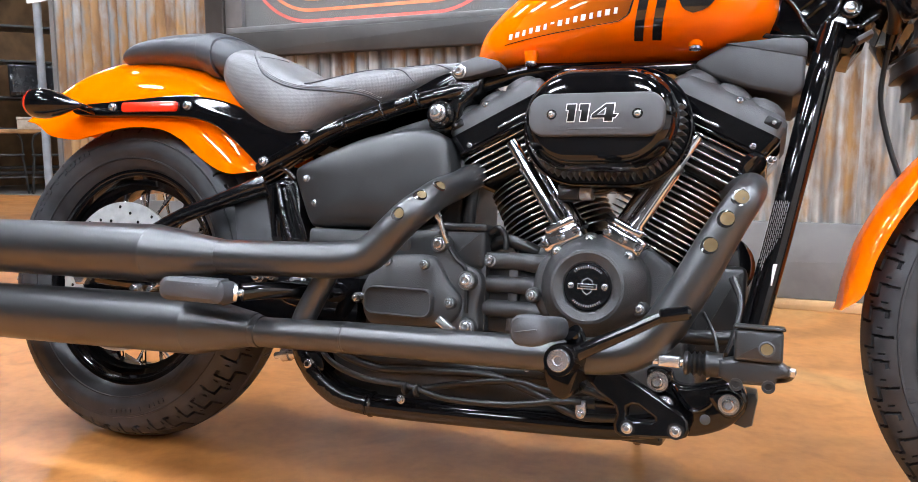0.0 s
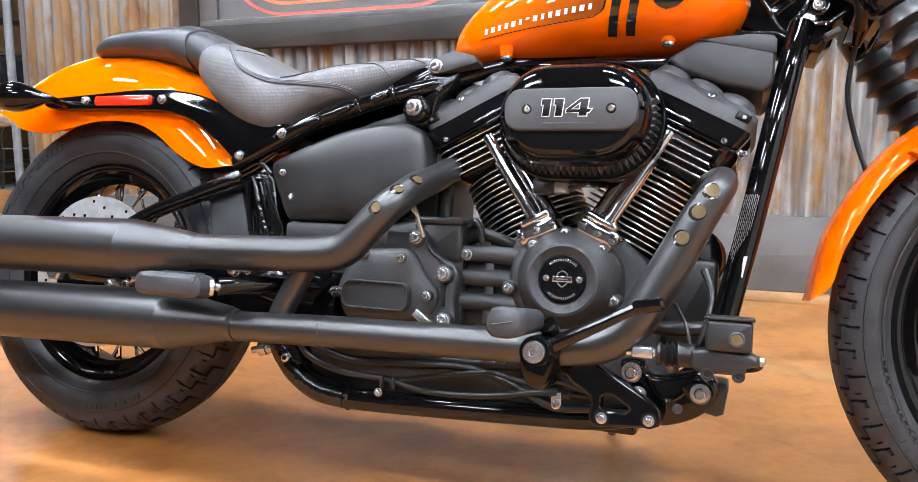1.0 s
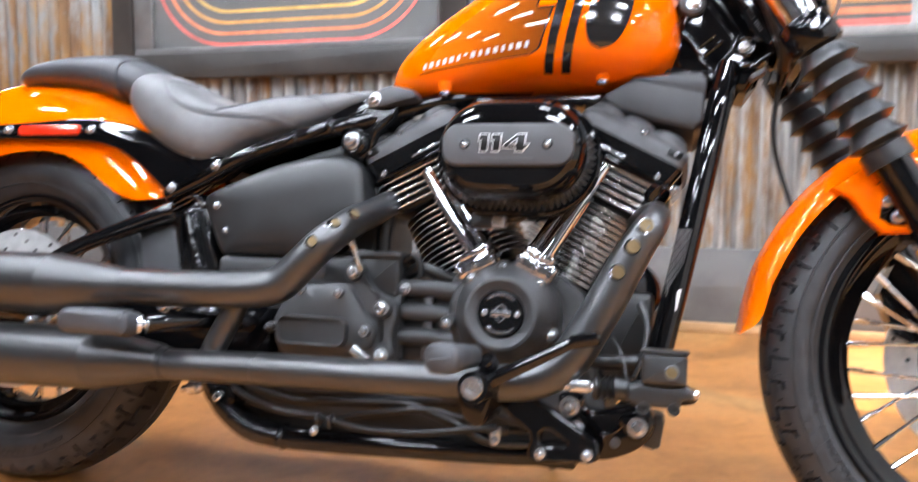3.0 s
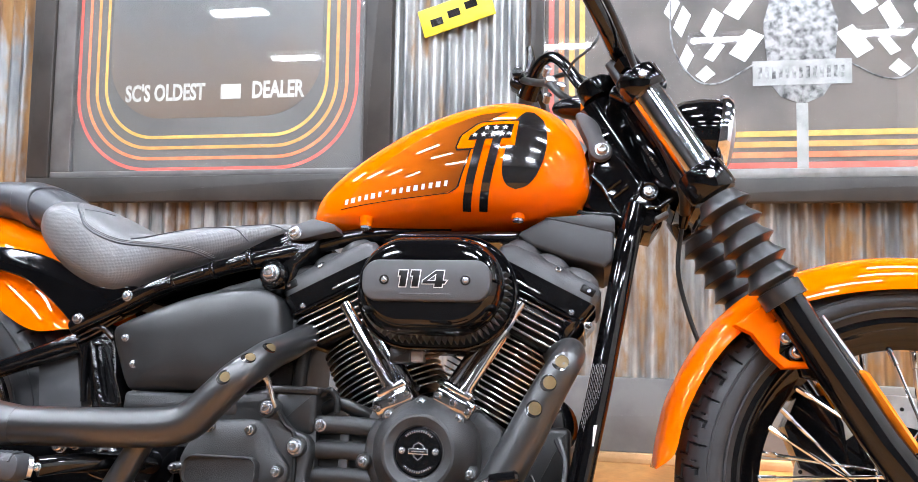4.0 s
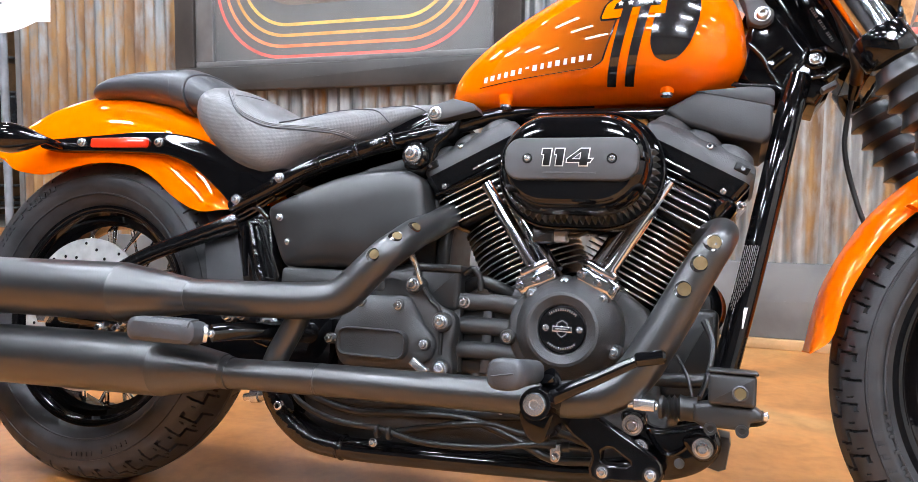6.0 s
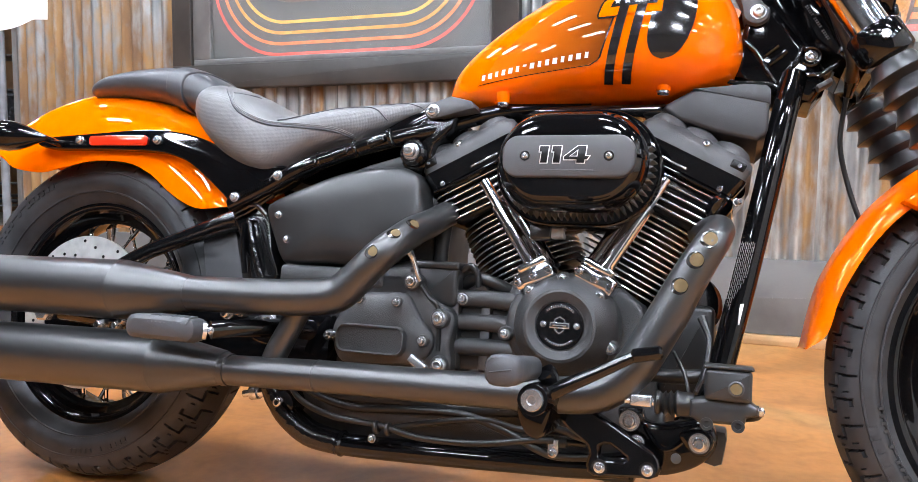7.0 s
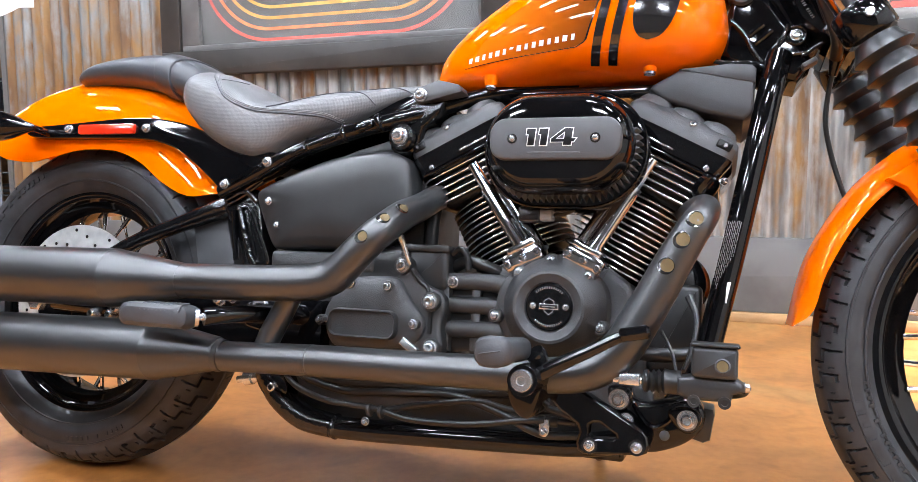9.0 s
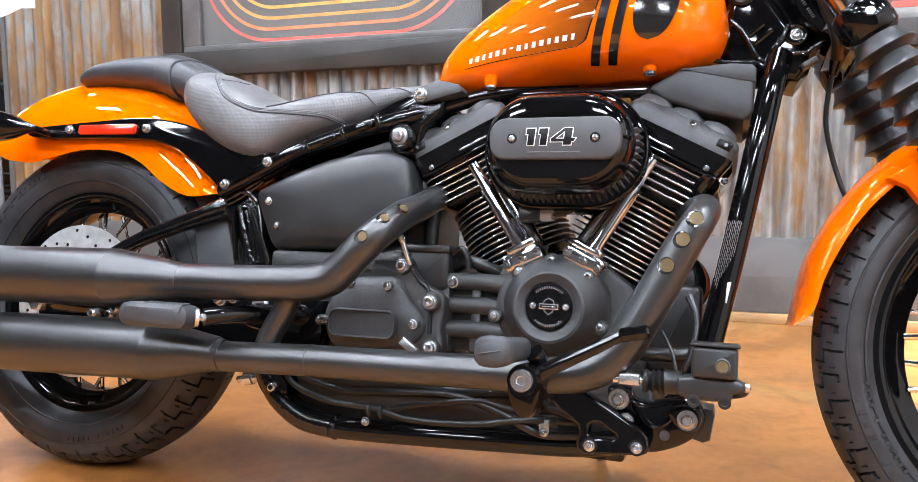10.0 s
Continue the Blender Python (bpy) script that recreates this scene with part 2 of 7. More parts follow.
# ---------- floor, walls, ceiling ----------
def floor_material():
    m = bpy.data.materials.new("stained_concrete")
    m.use_nodes = True
    nt = m.node_tree
    p = nt.nodes["Principled BSDF"]
    tc = nt.nodes.new("ShaderNodeTexCoord")

    def noise_node(scale, detail, dist=0.0, stretch=(1, 1, 1)):
        mp = nt.nodes.new("ShaderNodeMapping")
        mp.inputs["Scale"].default_value = stretch
        nt.links.new(tc.outputs["Object"], mp.inputs["Vector"])
        n = nt.nodes.new("ShaderNodeTexNoise")
        n.inputs["Scale"].default_value, n.inputs["Detail"].default_value, n.inputs["Distortion"].default_value = scale, detail, dist
        nt.links.new(mp.outputs["Vector"], n.inputs["Vector"])
        return n.outputs["Fac"]

    def ramp(fac, stops):
        r = nt.nodes.new("ShaderNodeValToRGB")
        el = r.color_ramp.elements
        el[0].position, el[0].color = stops[0][0], (*stops[0][1], 1)
        el[1].position, el[1].color = stops[-1][0], (*stops[-1][1], 1)
        for pos, c in stops[1:-1]:
            e = el.new(pos)
            e.color = (*c, 1)
        nt.links.new(fac, r.inputs["Fac"])
        return r.outputs["Color"]

    # broad blooms of acid stain, finer marbling inside them, then brushed scuffs and grit
    base = ramp(noise_node(1.7, 7, 0.9), [(0.30, (0.25, 0.104, 0.032)), (0.42, (0.37, 0.158, 0.046)), (0.52, (0.46, 0.196, 0.054)), (0.62, (0.41, 0.218, 0.082)), (0.76, (0.35, 0.232, 0.118))])
    marble = ramp(noise_node(6.5, 9, 1.6), [(0.28, (0.66, 0.60, 0.52)), (0.46, (0.93, 0.89, 0.82)), (0.56, (1.0, 1.0, 1.0)), (0.72, (0.95, 0.95, 0.86))])
    grit = ramp(noise_node(45, 8, 0.0), [(0.25, (0.74, 0.70, 0.65)), (0.60, (1, 1, 1))])

    def times(fac, a, b_):
        mx = nt.nodes.new("ShaderNodeMix")
        mx.data_type, mx.blend_type = "RGBA", "MULTIPLY"
        mx.inputs["Factor"].default_value = fac
        nt.links.new(a, mx.inputs["A"])
        nt.links.new(b_, mx.inputs["B"])
        return mx.outputs["Result"]

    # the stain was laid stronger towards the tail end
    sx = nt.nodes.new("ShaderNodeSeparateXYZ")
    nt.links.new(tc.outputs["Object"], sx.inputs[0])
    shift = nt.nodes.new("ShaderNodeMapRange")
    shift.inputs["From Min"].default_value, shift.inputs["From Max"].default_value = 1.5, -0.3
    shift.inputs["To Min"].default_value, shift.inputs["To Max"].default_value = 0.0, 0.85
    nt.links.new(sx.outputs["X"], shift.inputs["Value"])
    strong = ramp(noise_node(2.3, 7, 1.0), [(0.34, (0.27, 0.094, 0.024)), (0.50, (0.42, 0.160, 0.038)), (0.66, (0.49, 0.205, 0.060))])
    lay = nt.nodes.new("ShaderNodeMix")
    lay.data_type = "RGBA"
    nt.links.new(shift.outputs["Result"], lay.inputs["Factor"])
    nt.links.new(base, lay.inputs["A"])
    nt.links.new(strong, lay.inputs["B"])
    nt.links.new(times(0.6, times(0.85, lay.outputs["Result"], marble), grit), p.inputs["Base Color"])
    rr = nt.nodes.new("ShaderNodeMapRange")
    rr.inputs["To Min"].default_value, rr.inputs["To Max"].default_value = 0.31, 0.44
    nt.links.new(noise_node(6, 6, 0.5), rr.inputs["Value"])
    nt.links.new(rr.outputs["Result"], p.inputs["Roughness"])
    b = nt.nodes.new("ShaderNodeBump")
    b.inputs["Strength"].default_value, b.inputs["Distance"].default_value = 0.12, 0.002
    nt.links.new(noise_node(25, 6), b.inputs["Height"])
    nt.links.new(b.outputs["Normal"], p.inputs["Normal"])
    p.inputs["Specular IOR Level"].default_value = 0.38
    p.inputs["Coat Weight"].default_value, p.inputs["Coat Roughness"].default_value = 0.05, 0.15
    return m


def rust_material(name, bias, bright):
    """Galvanised steel with streaks and blooms of rust."""
    m = bpy.data.materials.new(name)
    m.use_nodes = True
    nt = m.node_tree
    p = nt.nodes["Principled BSDF"]
    tc = nt.nodes.new("ShaderNodeTexCoord")
    oi = nt.nodes.new("ShaderNodeObjectInfo")

    def math_node(op, a, b):
        n = nt.nodes.new("ShaderNodeMath")
        n.operation = op
        for i, v in enumerate((a, b)):
            if isinstance(v, (int, float)):
                n.inputs[i].default_value = v
            else:
                nt.links.new(v, n.inputs[i])
        return n.outputs[0]

    off = nt.nodes.new("ShaderNodeCombineXYZ")
    nt.links.new(math_node("MULTIPLY", oi.outputs["Random"], 37.0), off.inputs["X"])
    nt.links.new(math_node("MULTIPLY", oi.outputs["Random"], 11.0), off.inputs["Z"])

    def noise_node(scale, detail, stretch, dist=0.0):
        mp = nt.nodes.new("ShaderNodeMapping")
        mp.inputs["Scale"].default_value = stretch
        nt.links.new(tc.outputs["Object"], mp.inputs["Vector"])
        nt.links.new(off.outputs[0], mp.inputs["Location"])
        n = nt.nodes.new("ShaderNodeTexNoise")
        n.inputs["Scale"].default_value, n.inputs["Detail"].default_value, n.inputs["Distortion"].default_value = scale, detail, dist
        nt.links.new(mp.outputs["Vector"], n.inputs["Vector"])
        return n.outputs["Fac"]

    streak = noise_node(12, 5, (1, 1, 0.08))
    bloom = noise_node(3.4, 8, (1.3, 1, 0.45), 0.8)
    speck = noise_node(34, 8, (1, 1, 0.45))
    amount = math_node("ADD", math_node("MULTIPLY", streak, 0.82), math_node("MULTIPLY", bloom, 0.80))
    amount = math_node("ADD", amount, math_node("MULTIPLY", speck, 0.34))
    # rust gathers in the troughs of the corrugation
    sep = nt.nodes.new("ShaderNodeSeparateXYZ")
    nt.links.new(tc.outputs["Object"], sep.inputs[0])
    amount = math_node("ADD", amount, math_node("MULTIPLY", sep.outputs["Y"], 4.5))
    amount = math_node("ADD", amount, math_node("ADD", math_node("MULTIPLY", math_node("SUBTRACT", oi.outputs["Random"], 0.5), 0.08), bias))
    fac = nt.nodes.new("ShaderNodeMapRange")
    fac.inputs["From Min"].default_value, fac.inputs["From Max"].default_value = 0.90, 1.10
    nt.links.new(amount, fac.inputs["Value"])
    rust = nt.nodes.new("ShaderNodeValToRGB")
    el = rust.color_ramp.elements
    el[0].position, el[0].color = 0.3, (0.13, 0.074, 0.042, 1)
    el[1].position, el[1].color = 0.75, (0.36, 0.235, 0.106, 1)
    e = el.new(0.52)
    e.color = (0.27, 0.148, 0.055, 1)
    nt.links.new(noise_node(11, 6, (1, 1, 0.22)), rust.inputs["Fac"])
    zinc = nt.nodes.new("ShaderNodeValToRGB")
    el = zinc.color_ramp.elements
    el[0].position, el[0].color = 0.34, (0.13, 0.138, 0.145, 1)
    el[1].position, el[1].color = 0.62, (bright, bright * 1.015, bright * 0.99, 1)
    nt.links.new(noise_node(14, 5, (1, 1, 0.2)), zinc.inputs["Fac"])
    mix = nt.nodes.new("ShaderNodeMix")
    mix.data_type = "RGBA"
    nt.links.new(fac.outputs["Result"], mix.inputs["Factor"])
    nt.links.new(zinc.outputs["Color"], mix.inputs["A"])
    nt.links.new(rust.outputs["Color"], mix.inputs["B"])
    nt.links.new(mix.outputs["Result"], p.inputs["Base Color"])
    nt.links.new(math_node("SUBTRACT", 0.55, math_node("MULTIPLY", fac.outputs["Result"], 0.5)), p.inputs["Metallic"])
    nt.links.new(math_node("ADD", 0.33, math_node("MULTIPLY", fac.outputs["Result"], 0.42)), p.inputs["Roughness"])
    b = nt.nodes.new("ShaderNodeBump")
    b.inputs["Strength"].default_value, b.inputs["Distance"].default_value = 0.3, 0.002
    nt.links.new(speck, b.inputs["Height"])
    nt.links.new(b.outputs["Normal"], p.inputs["Normal"])
    return m


FLOOR = floor_material()
RUSTS = [rust_material("lightly_rusted_steel", -0.07, 0.47), rust_material("rusted_steel", 0.02, 0.40), rust_material("heavily_rusted_steel", 0.08, 0.30)]
RUST_ORDER = (2, 2, 0, 0, 0, 0, 0, 2, 1, 2, 1, 1, 1, 1)
PLASTER = mat("wall_paint", (0.05, 0.048, 0.046), 0.7, var=0.15, scale=2, bump=0.1)
CEILPAINT = mat("ceiling_paint", (0.018, 0.018, 0.018), 0.8, var=0.1, scale=1.5)
PLY = mat("plywood", (0.20, 0.115, 0.055), 0.6, var=0.2, scale=4)

WX0, WALL_Y = -2.25, 1.79
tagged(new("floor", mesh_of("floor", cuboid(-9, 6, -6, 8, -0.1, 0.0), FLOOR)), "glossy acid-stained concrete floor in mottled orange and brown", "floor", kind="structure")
tagged(new("ceiling", mesh_of("ceiling", cuboid(-9.2, 6.2, -6.2, 8.2, 3.7, 3.85), CEILPAINT)), "plain painted ceiling of the showroom", "ceiling", kind="structure")
tagged(new("wall_south", mesh_of("wall_south", cuboid(-9.2, 6.2, -6.2, -6.0, 0, 3.7), PLASTER)), "plain painted wall behind the showroom floor", "wall", kind="structure")
tagged(new("wall_west", mesh_of("wall_west", cuboid(-9.2, -9.0, -6.0, 8.0, 0, 3.7), PLY)), "plain painted side wall of the back room", "wall", kind="structure")
tagged(new("wall_back_room", mesh_of("wall_back_room", cuboid(-9.0, WX0, 8.0, 8.2, 0, 3.7), PLY)), "plywood-clad back wall of the stock room", "wall", kind="structure")
# unseen east wall, white to bounce light, with one window that lets the sun in
SILL, HEAD, WY0, WY1 = 1.72, 2.46, 0.80, 1.72
ge = Geo()
for c in ((-6.0, WY0, 0, 3.7), (WY1, 8.0, 0, 3.7), (WY0, WY1, 0, SILL), (WY0, WY1, HEAD, 3.7)):
    q = cuboid(5.0, 5.2, *c)
    ge.add(q.v, q.f)
tagged(new("wall_east", mesh_of("wall_east", ge, mat("white_bounce_paint", (0.55, 0.54, 0.52), 0.7, var=0.08, scale=2))), "unseen wall, white to bounce light, with one high window", "wall", kind="structure")
# partition that carries the corrugated steel
wall_north = tagged(new("wall_north", mesh_of("wall_north", cuboid(WX0, 5.0, WALL_Y + 0.03, WALL_Y + 0.18, 0, 3.7), PLASTER)), "partition wall clad in rusty corrugated steel sheets", "wall", kind="structure")


def sheet(width, z0, z1, pitch=0.0605, amp=0.0125):
    """One corrugated sheet, its left edge at x = 0."""
    g = Geo()
    n = int(width / pitch * 12)
    rows = []
    for z in (z0, z0 + (z1 - z0) * 0.34, z0 + (z1 - z0) * 0.67, z1):
        rows.append([(width * i / n, -amp * math.cos(2 * math.pi * width * i / n / pitch), z) for i in range(n + 1)])
    loft(g, rows, False, False)
    k = len(rows[0])
    back = [[(x, y + 0.0012, z) for x, y, z in r] for r in rows]
    loft(g, back, False, False)
    return g


PITCH = 0.0605
sheet_meshes = [mesh_of("corrugated_sheet", sheet(PITCH * 11, 0.0, 3.4), q, 60) for q in RUSTS]
x = WX0
i = 0
while x < 5.0:
    ob = new("corrugated_sheet", sheet_meshes[RUST_ORDER[i]])
    ob.parent = wall_north
    ob.matrix_basis = pose(x, WALL_Y + 0.012 - 0.0025 * (i % 2), 0.308)
    x += PITCH * 10.5 - (PITCH * 0.5)
    i += 1
gb = cuboid(WX0, 5.0, WALL_Y - 0.012, WALL_Y + 0.03, 0.037, 0.308, 0.003)
tagged(new("baseboard", mesh_of("baseboard", gb, GREYPAINT)), "tall grey-painted wooden baseboard under the corrugated steel", "baseboard", kind="structure")
tagged(new("trim", mesh_of("trim", cuboid(WX0, 5.0, WALL_Y - 0.028, WALL_Y + 0.03, 0.0, 0.036, 0.003), mat("pale_wood", (0.42, 0.24, 0.11), 0.6, var=0.2, scale=4))), "narrow light wood strip along the foot of the baseboard", "trim", kind="structure")
tagged(new("wall_end", mesh_of("wall_end", cuboid(WX0 - 0.03, WX0, WALL_Y - 0.01, WALL_Y + 0.2, 0, 3.7), GREYPAINT)), "grey end post of the partition wall", "wall", kind="structure")

# ---------- ceiling lights ----------
LAMP = glow("lamp_diffuser", (0.89, 0.965, 1.10), 36.0)
LAMPFRAME = mat("lamp_frame", (0.6, 0.6, 0.6), 0.4)


def ceiling_light(m):
    e = empty("ceiling_light", "small white rectangular light panel on the ceiling, switched on", "ceiling light", "ceiling lights", m=m)
    g = Geo()
    for q in (cuboid(-0.34, 0.34, -0.125, -0.10, -0.06, 0), cuboid(-0.34, 0.34, 0.10, 0.125, -0.06, 0), cuboid(-0.34, -0.315, -0.10, 0.10, -0.06, 0), cuboid(0.315, 0.34, -0.10, 0.10, -0.06, 0)):
        g.add(q.v, q.f)
    part("frame", g, LAMPFRAME, e)
    part("diffuser", cuboid(-0.315, 0.315, -0.10, 0.10, -0.05, -0.03), LAMP, e)
    return e


first = ceiling_light(pose(-2.70, -4.5, 3.7))
for ix in range(5):
    for iy in range(4):
        if ix or iy:
            copy_thing(first, pose(-2.70 + 1.75 * ix, -4.5 + 1.6 * iy, 3.7))
for bx, by in ((-4.8, 4.6), (-6.6, 4.6), (-7.6, 3.6), (-5.8, 6.2)):
    copy_thing(first, pose(bx, by, 3.7))
# ---------- motorcycle: x forward, -y towards its right side ----------
bike = empty("motorcycle", "orange and black V-twin cruiser motorcycle leaning on its side stand", "motorcycle", m=pose(0, 0, 0.004, -LEAN_DEG))
RA, FA = (0.0, 0.315), (1.63, 0.325)


def bolt(parent, x, y, z, r=0.007, h=0.006, material=None, axis=(0, -1, 0), name="bolt"):
    """A round socket-head bolt with a washer."""
    g = Geo()
    r = r * 0.86
    lathe(g, [(r * 1.28, 0), (r * 1.24, h * 0.16), (r * 1.02, h * 0.18), (r, h * 0.3), (r * 0.97, h * 0.62), (r * 0.86, h * 0.88), (r * 0.66, h), (r * 0.52, h), (r * 0.44, h * 0.1), (0, h * 0.1)], (x, y, z), axis, 18)
    return part(name, g, material or STEEL, parent)


# ----- wheels -----
def tyre(g, c, R, hw, rim, repeats, pattern, seg=1000):
    """A tyre with a rounded crown, moulded sidewalls and stepped tread grooves cut as relief."""
    sh = R - 0.030
    pts = [(rim, -hw * 0.62), (rim + 0.012, -hw * 0.80), (rim + (sh - rim) * 0.5, -hw * 0.995), (sh - 0.006, -hw * 0.955), (sh + 0.010, -hw * 0.80), (R - 0.008, -hw * 0.52), (R, 0)]
    half = [(q.x, q.y) for q in smooth([(a, b, 0) for a, b in pts], 11)]
    prof = half + [(r, -y) for r, y in half[-2::-1]]
    n = len(prof)
    vs = []
    for k in range(seg):
        a = 2 * math.pi * k / seg
        ca, sa = math.cos(a), math.sin(a)
        for r, y in prof:
            d = pattern(a * repeats / (2 * math.pi), y / hw, r >= sh - 0.012)
            er, ey = R - 0.060 - r, -y
            k2 = d / math.hypot(er, ey)
            rr = r + er * k2
            vs.append((c[0] + rr * ca, y + ey * k2, c[1] + rr * sa))
    fs = []
    for k in range(seg):
        k2 = (k + 1) % seg
        for j in range(n - 1):
            fs.append((k * n + j, k * n + j + 1, k2 * n + j + 1, k2 * n + j))
    return g.add(vs, fs)


def tread(phase, v, on):
    """Depth of the grooves at a place on the tread: a lightning-shaped one, then a hooked one, with short sipes between."""
    if not on:
        return 0.0
    s = abs(v)
    p = (phase + (0.5 if v > 0 else 0.0)) % 1.0
    w, k = 0.021, 0.022
    if s < 0.03:
        return 0.004
    lean = 0.10 * (s - 0.6)
    q = p - lean
    for p0, p1, mid, s0, s1 in ((0.08, 0.33, 0.66, 0.30, 0.95), (0.56, 0.84, 0.54, 0.16, 0.88)):
        if (mid - k < s < s1 and abs(q - p0) < w) or (s0 < s < mid + k and abs(q - p1) < w) or (abs(s - mid) < k and p0 - w < q < p1 + w):
            return 0.0075
    if abs(s - 0.88) < k and 0.56 - w < q < 0.70:
        return 0.006
    if (0.78 < s < 0.86 and abs(q - 0.42) < 0.014) or (0.46 < s < 0.56 and abs(q - 0.46) < 0.014) or (0.74 < s < 0.82 and abs(q - 0.92) < 0.014):
        return 0.004
    return 0.0


def rim_geo(g, c, r, hw):
    """Steel rim: two flanges, bead seats and a dropped centre."""
    pf = [(r + 0.004, -hw), (r + 0.005, -hw - 0.003), (r - 0.002, -hw - 0.004), (r - 0.010, -hw - 0.001), (r - 0.0125, -hw + 0.002), (r - 0.0115, -hw + 0.005), (r - 0.0165, -hw + 0.010), (r - 0.0155, -hw + 0.013), (r - 0.022, -hw + 0.017), (r - 0.0285, -hw + 0.020), (r - 0.0275, -hw + 0.0225), (r - 0.036, -hw + 0.026), (r - 0.040, -0.006)]
    pf = pf + [(a, -b) for a, b in pf[::-1]]
    back = [(a + 0.006, b * 0.93) for a, b in pf[::-1]]
    rings = []
    for k in range(96):
        a = 2 * math.pi * k / 96
        rings.append([(c[0] + q * math.cos(a), y, c[1] + q * math.sin(a)) for q, y in pf + back])
    rings.append(rings[0])
    return loft(g, rings, False)


def wheel(name, c, R, hw, rim, rimhw, spokes, hubr, hubhw, repeats, label, seg=1000):
    e = new(name)
    e.parent = bike
    tagged(e, label)
    part("tyre", tyre(Geo(), c, R, hw, rim - 0.002, repeats, tread, seg), RUBBER, e, "black rubber tyre with stepped tread grooves", 30)
    for f, lift in ((0.30, 0.0010), (0.78, 0.0012)):
        q = rim + (R - 0.030 - rim) * f
        y = -hw * (0.80 + 0.195 * min(1.0, f / 0.5)) if f < 0.5 else -hw * (0.995 - 0.03 * (f - 0.5))
        ring = [(q - 0.0022, -0.002), (q - 0.0012, lift + 0.0006), (q + 0.0012, lift + 0.0006), (q + 0.0022, -0.002)]
        turns = [[(c[0] + rr * math.cos(2 * math.pi * k / 160), y - h, c[1] + rr * math.sin(2 * math.pi * k / 160)) for rr, h in ring] for k in range(161)]
        part("moulding_ring", loft(Geo(), turns, False), RUBBER, e)
    part("rim", rim_geo(Geo(), c, rim, rimhw), GLOSS, e, "gloss black steel rim", 50)
    g = Geo()
    lathe(g, [(0.012, -hubhw - 0.02), (0.026, -hubhw - 0.02), (0.028, -hubhw - 0.004), (hubr, -hubhw - 0.002), (hubr, -hubhw + 0.006), (0.03, -hubhw + 0.014), (0.026, 0), (0.03, hubhw - 0.014), (hubr, hubhw - 0.006), (hubr, hubhw + 0.002), (0.028, hubhw + 0.004), (0.024, hubhw + 0.02), (0.01, hubhw + 0.02)], (c[0], 0, c[1]), (0, 1, 0), 40)
    part("hub", g, GLOSS, e, "black wheel hub")
    rr = rim - 0.042
    for i in range(spokes):
        a = 2 * math.pi * (i + 0.5) / spokes
        side = -1 if i % 2 else 1
        tw = (1 if (i // 2) % 2 else -1) * radians(62)
        p0 = Vector((c[0] + (hubr - 0.005) * math.cos(a + tw), side * hubhw, c[1] + (hubr - 0.005) * math.sin(a + tw)))
        p1 = Vector((c[0] + rr * math.cos(a), side * 0.008, c[1] + rr * math.sin(a)))
        g = Geo()
        d = (p1 - p0).normalized()
        tube(g, [p0, p1 - d * 0.022, p1 - d * 0.021, p1 + d * 0.004], [0.0028, 0.0028, 0.0043, 0.0043], 8, raw=True)
        part("spoke", g, CHROME, e)
    return e


rear_wheel = wheel("rear_wheel", RA, 0.320, 0.075, 0.213, 0.048, 36, 0.045, 0.05, 25, "wire-spoked rear wheel with a wide tyre", 1400)
front_wheel = wheel("front_wheel", FA, 0.330, 0.052, 0.251, 0.034, 36, 0.04, 0.04, 28, "wire-spoked front wheel with a narrow tyre", 1400)


def sidewall_bars(parent, c, r, y, start, count, step, h, w):
    """Moulded lettering on a tyre as plain raised bars."""
    for k in range(count):
        if k % 7 == 6 or k % 11 == 4:
            continue
        a = radians(start - step * k)
        g = Geo()
        o = Vector((c[0] + r * math.cos(a), 0, c[1] + r * math.sin(a)))
        ra, ta = Vector((math.cos(a), 0, math.sin(a))), Vector((-math.sin(a), 0, math.cos(a)))
        q = [o + ra * h + ta * w, o + ra * h - ta * w, o - ra * h - ta * w, o - ra * h + ta * w]
        loft(g, [[p + Vector((0, yy, 0)) for p in q] for yy in (y + 0.006, y - 0.0024)])
        part("lettering_bar", g, RUBBER, parent)


sidewall_bars(rear_wheel, RA, 0.268, -0.0742, 152, 13, 3.0, 0.0055, 0.0045)
sidewall_bars(rear_wheel, RA, 0.262, -0.0745, 300, 12, 2.6, 0.004, 0.003)
sidewall_bars(front_wheel, FA, 0.284, -0.0515, 196, 15, -3.6, 0.0065, 0.0055)
sidewall_bars(front_wheel, FA, 0.268, -0.0505, 190, 16, -2.2, 0.0030, 0.0022)


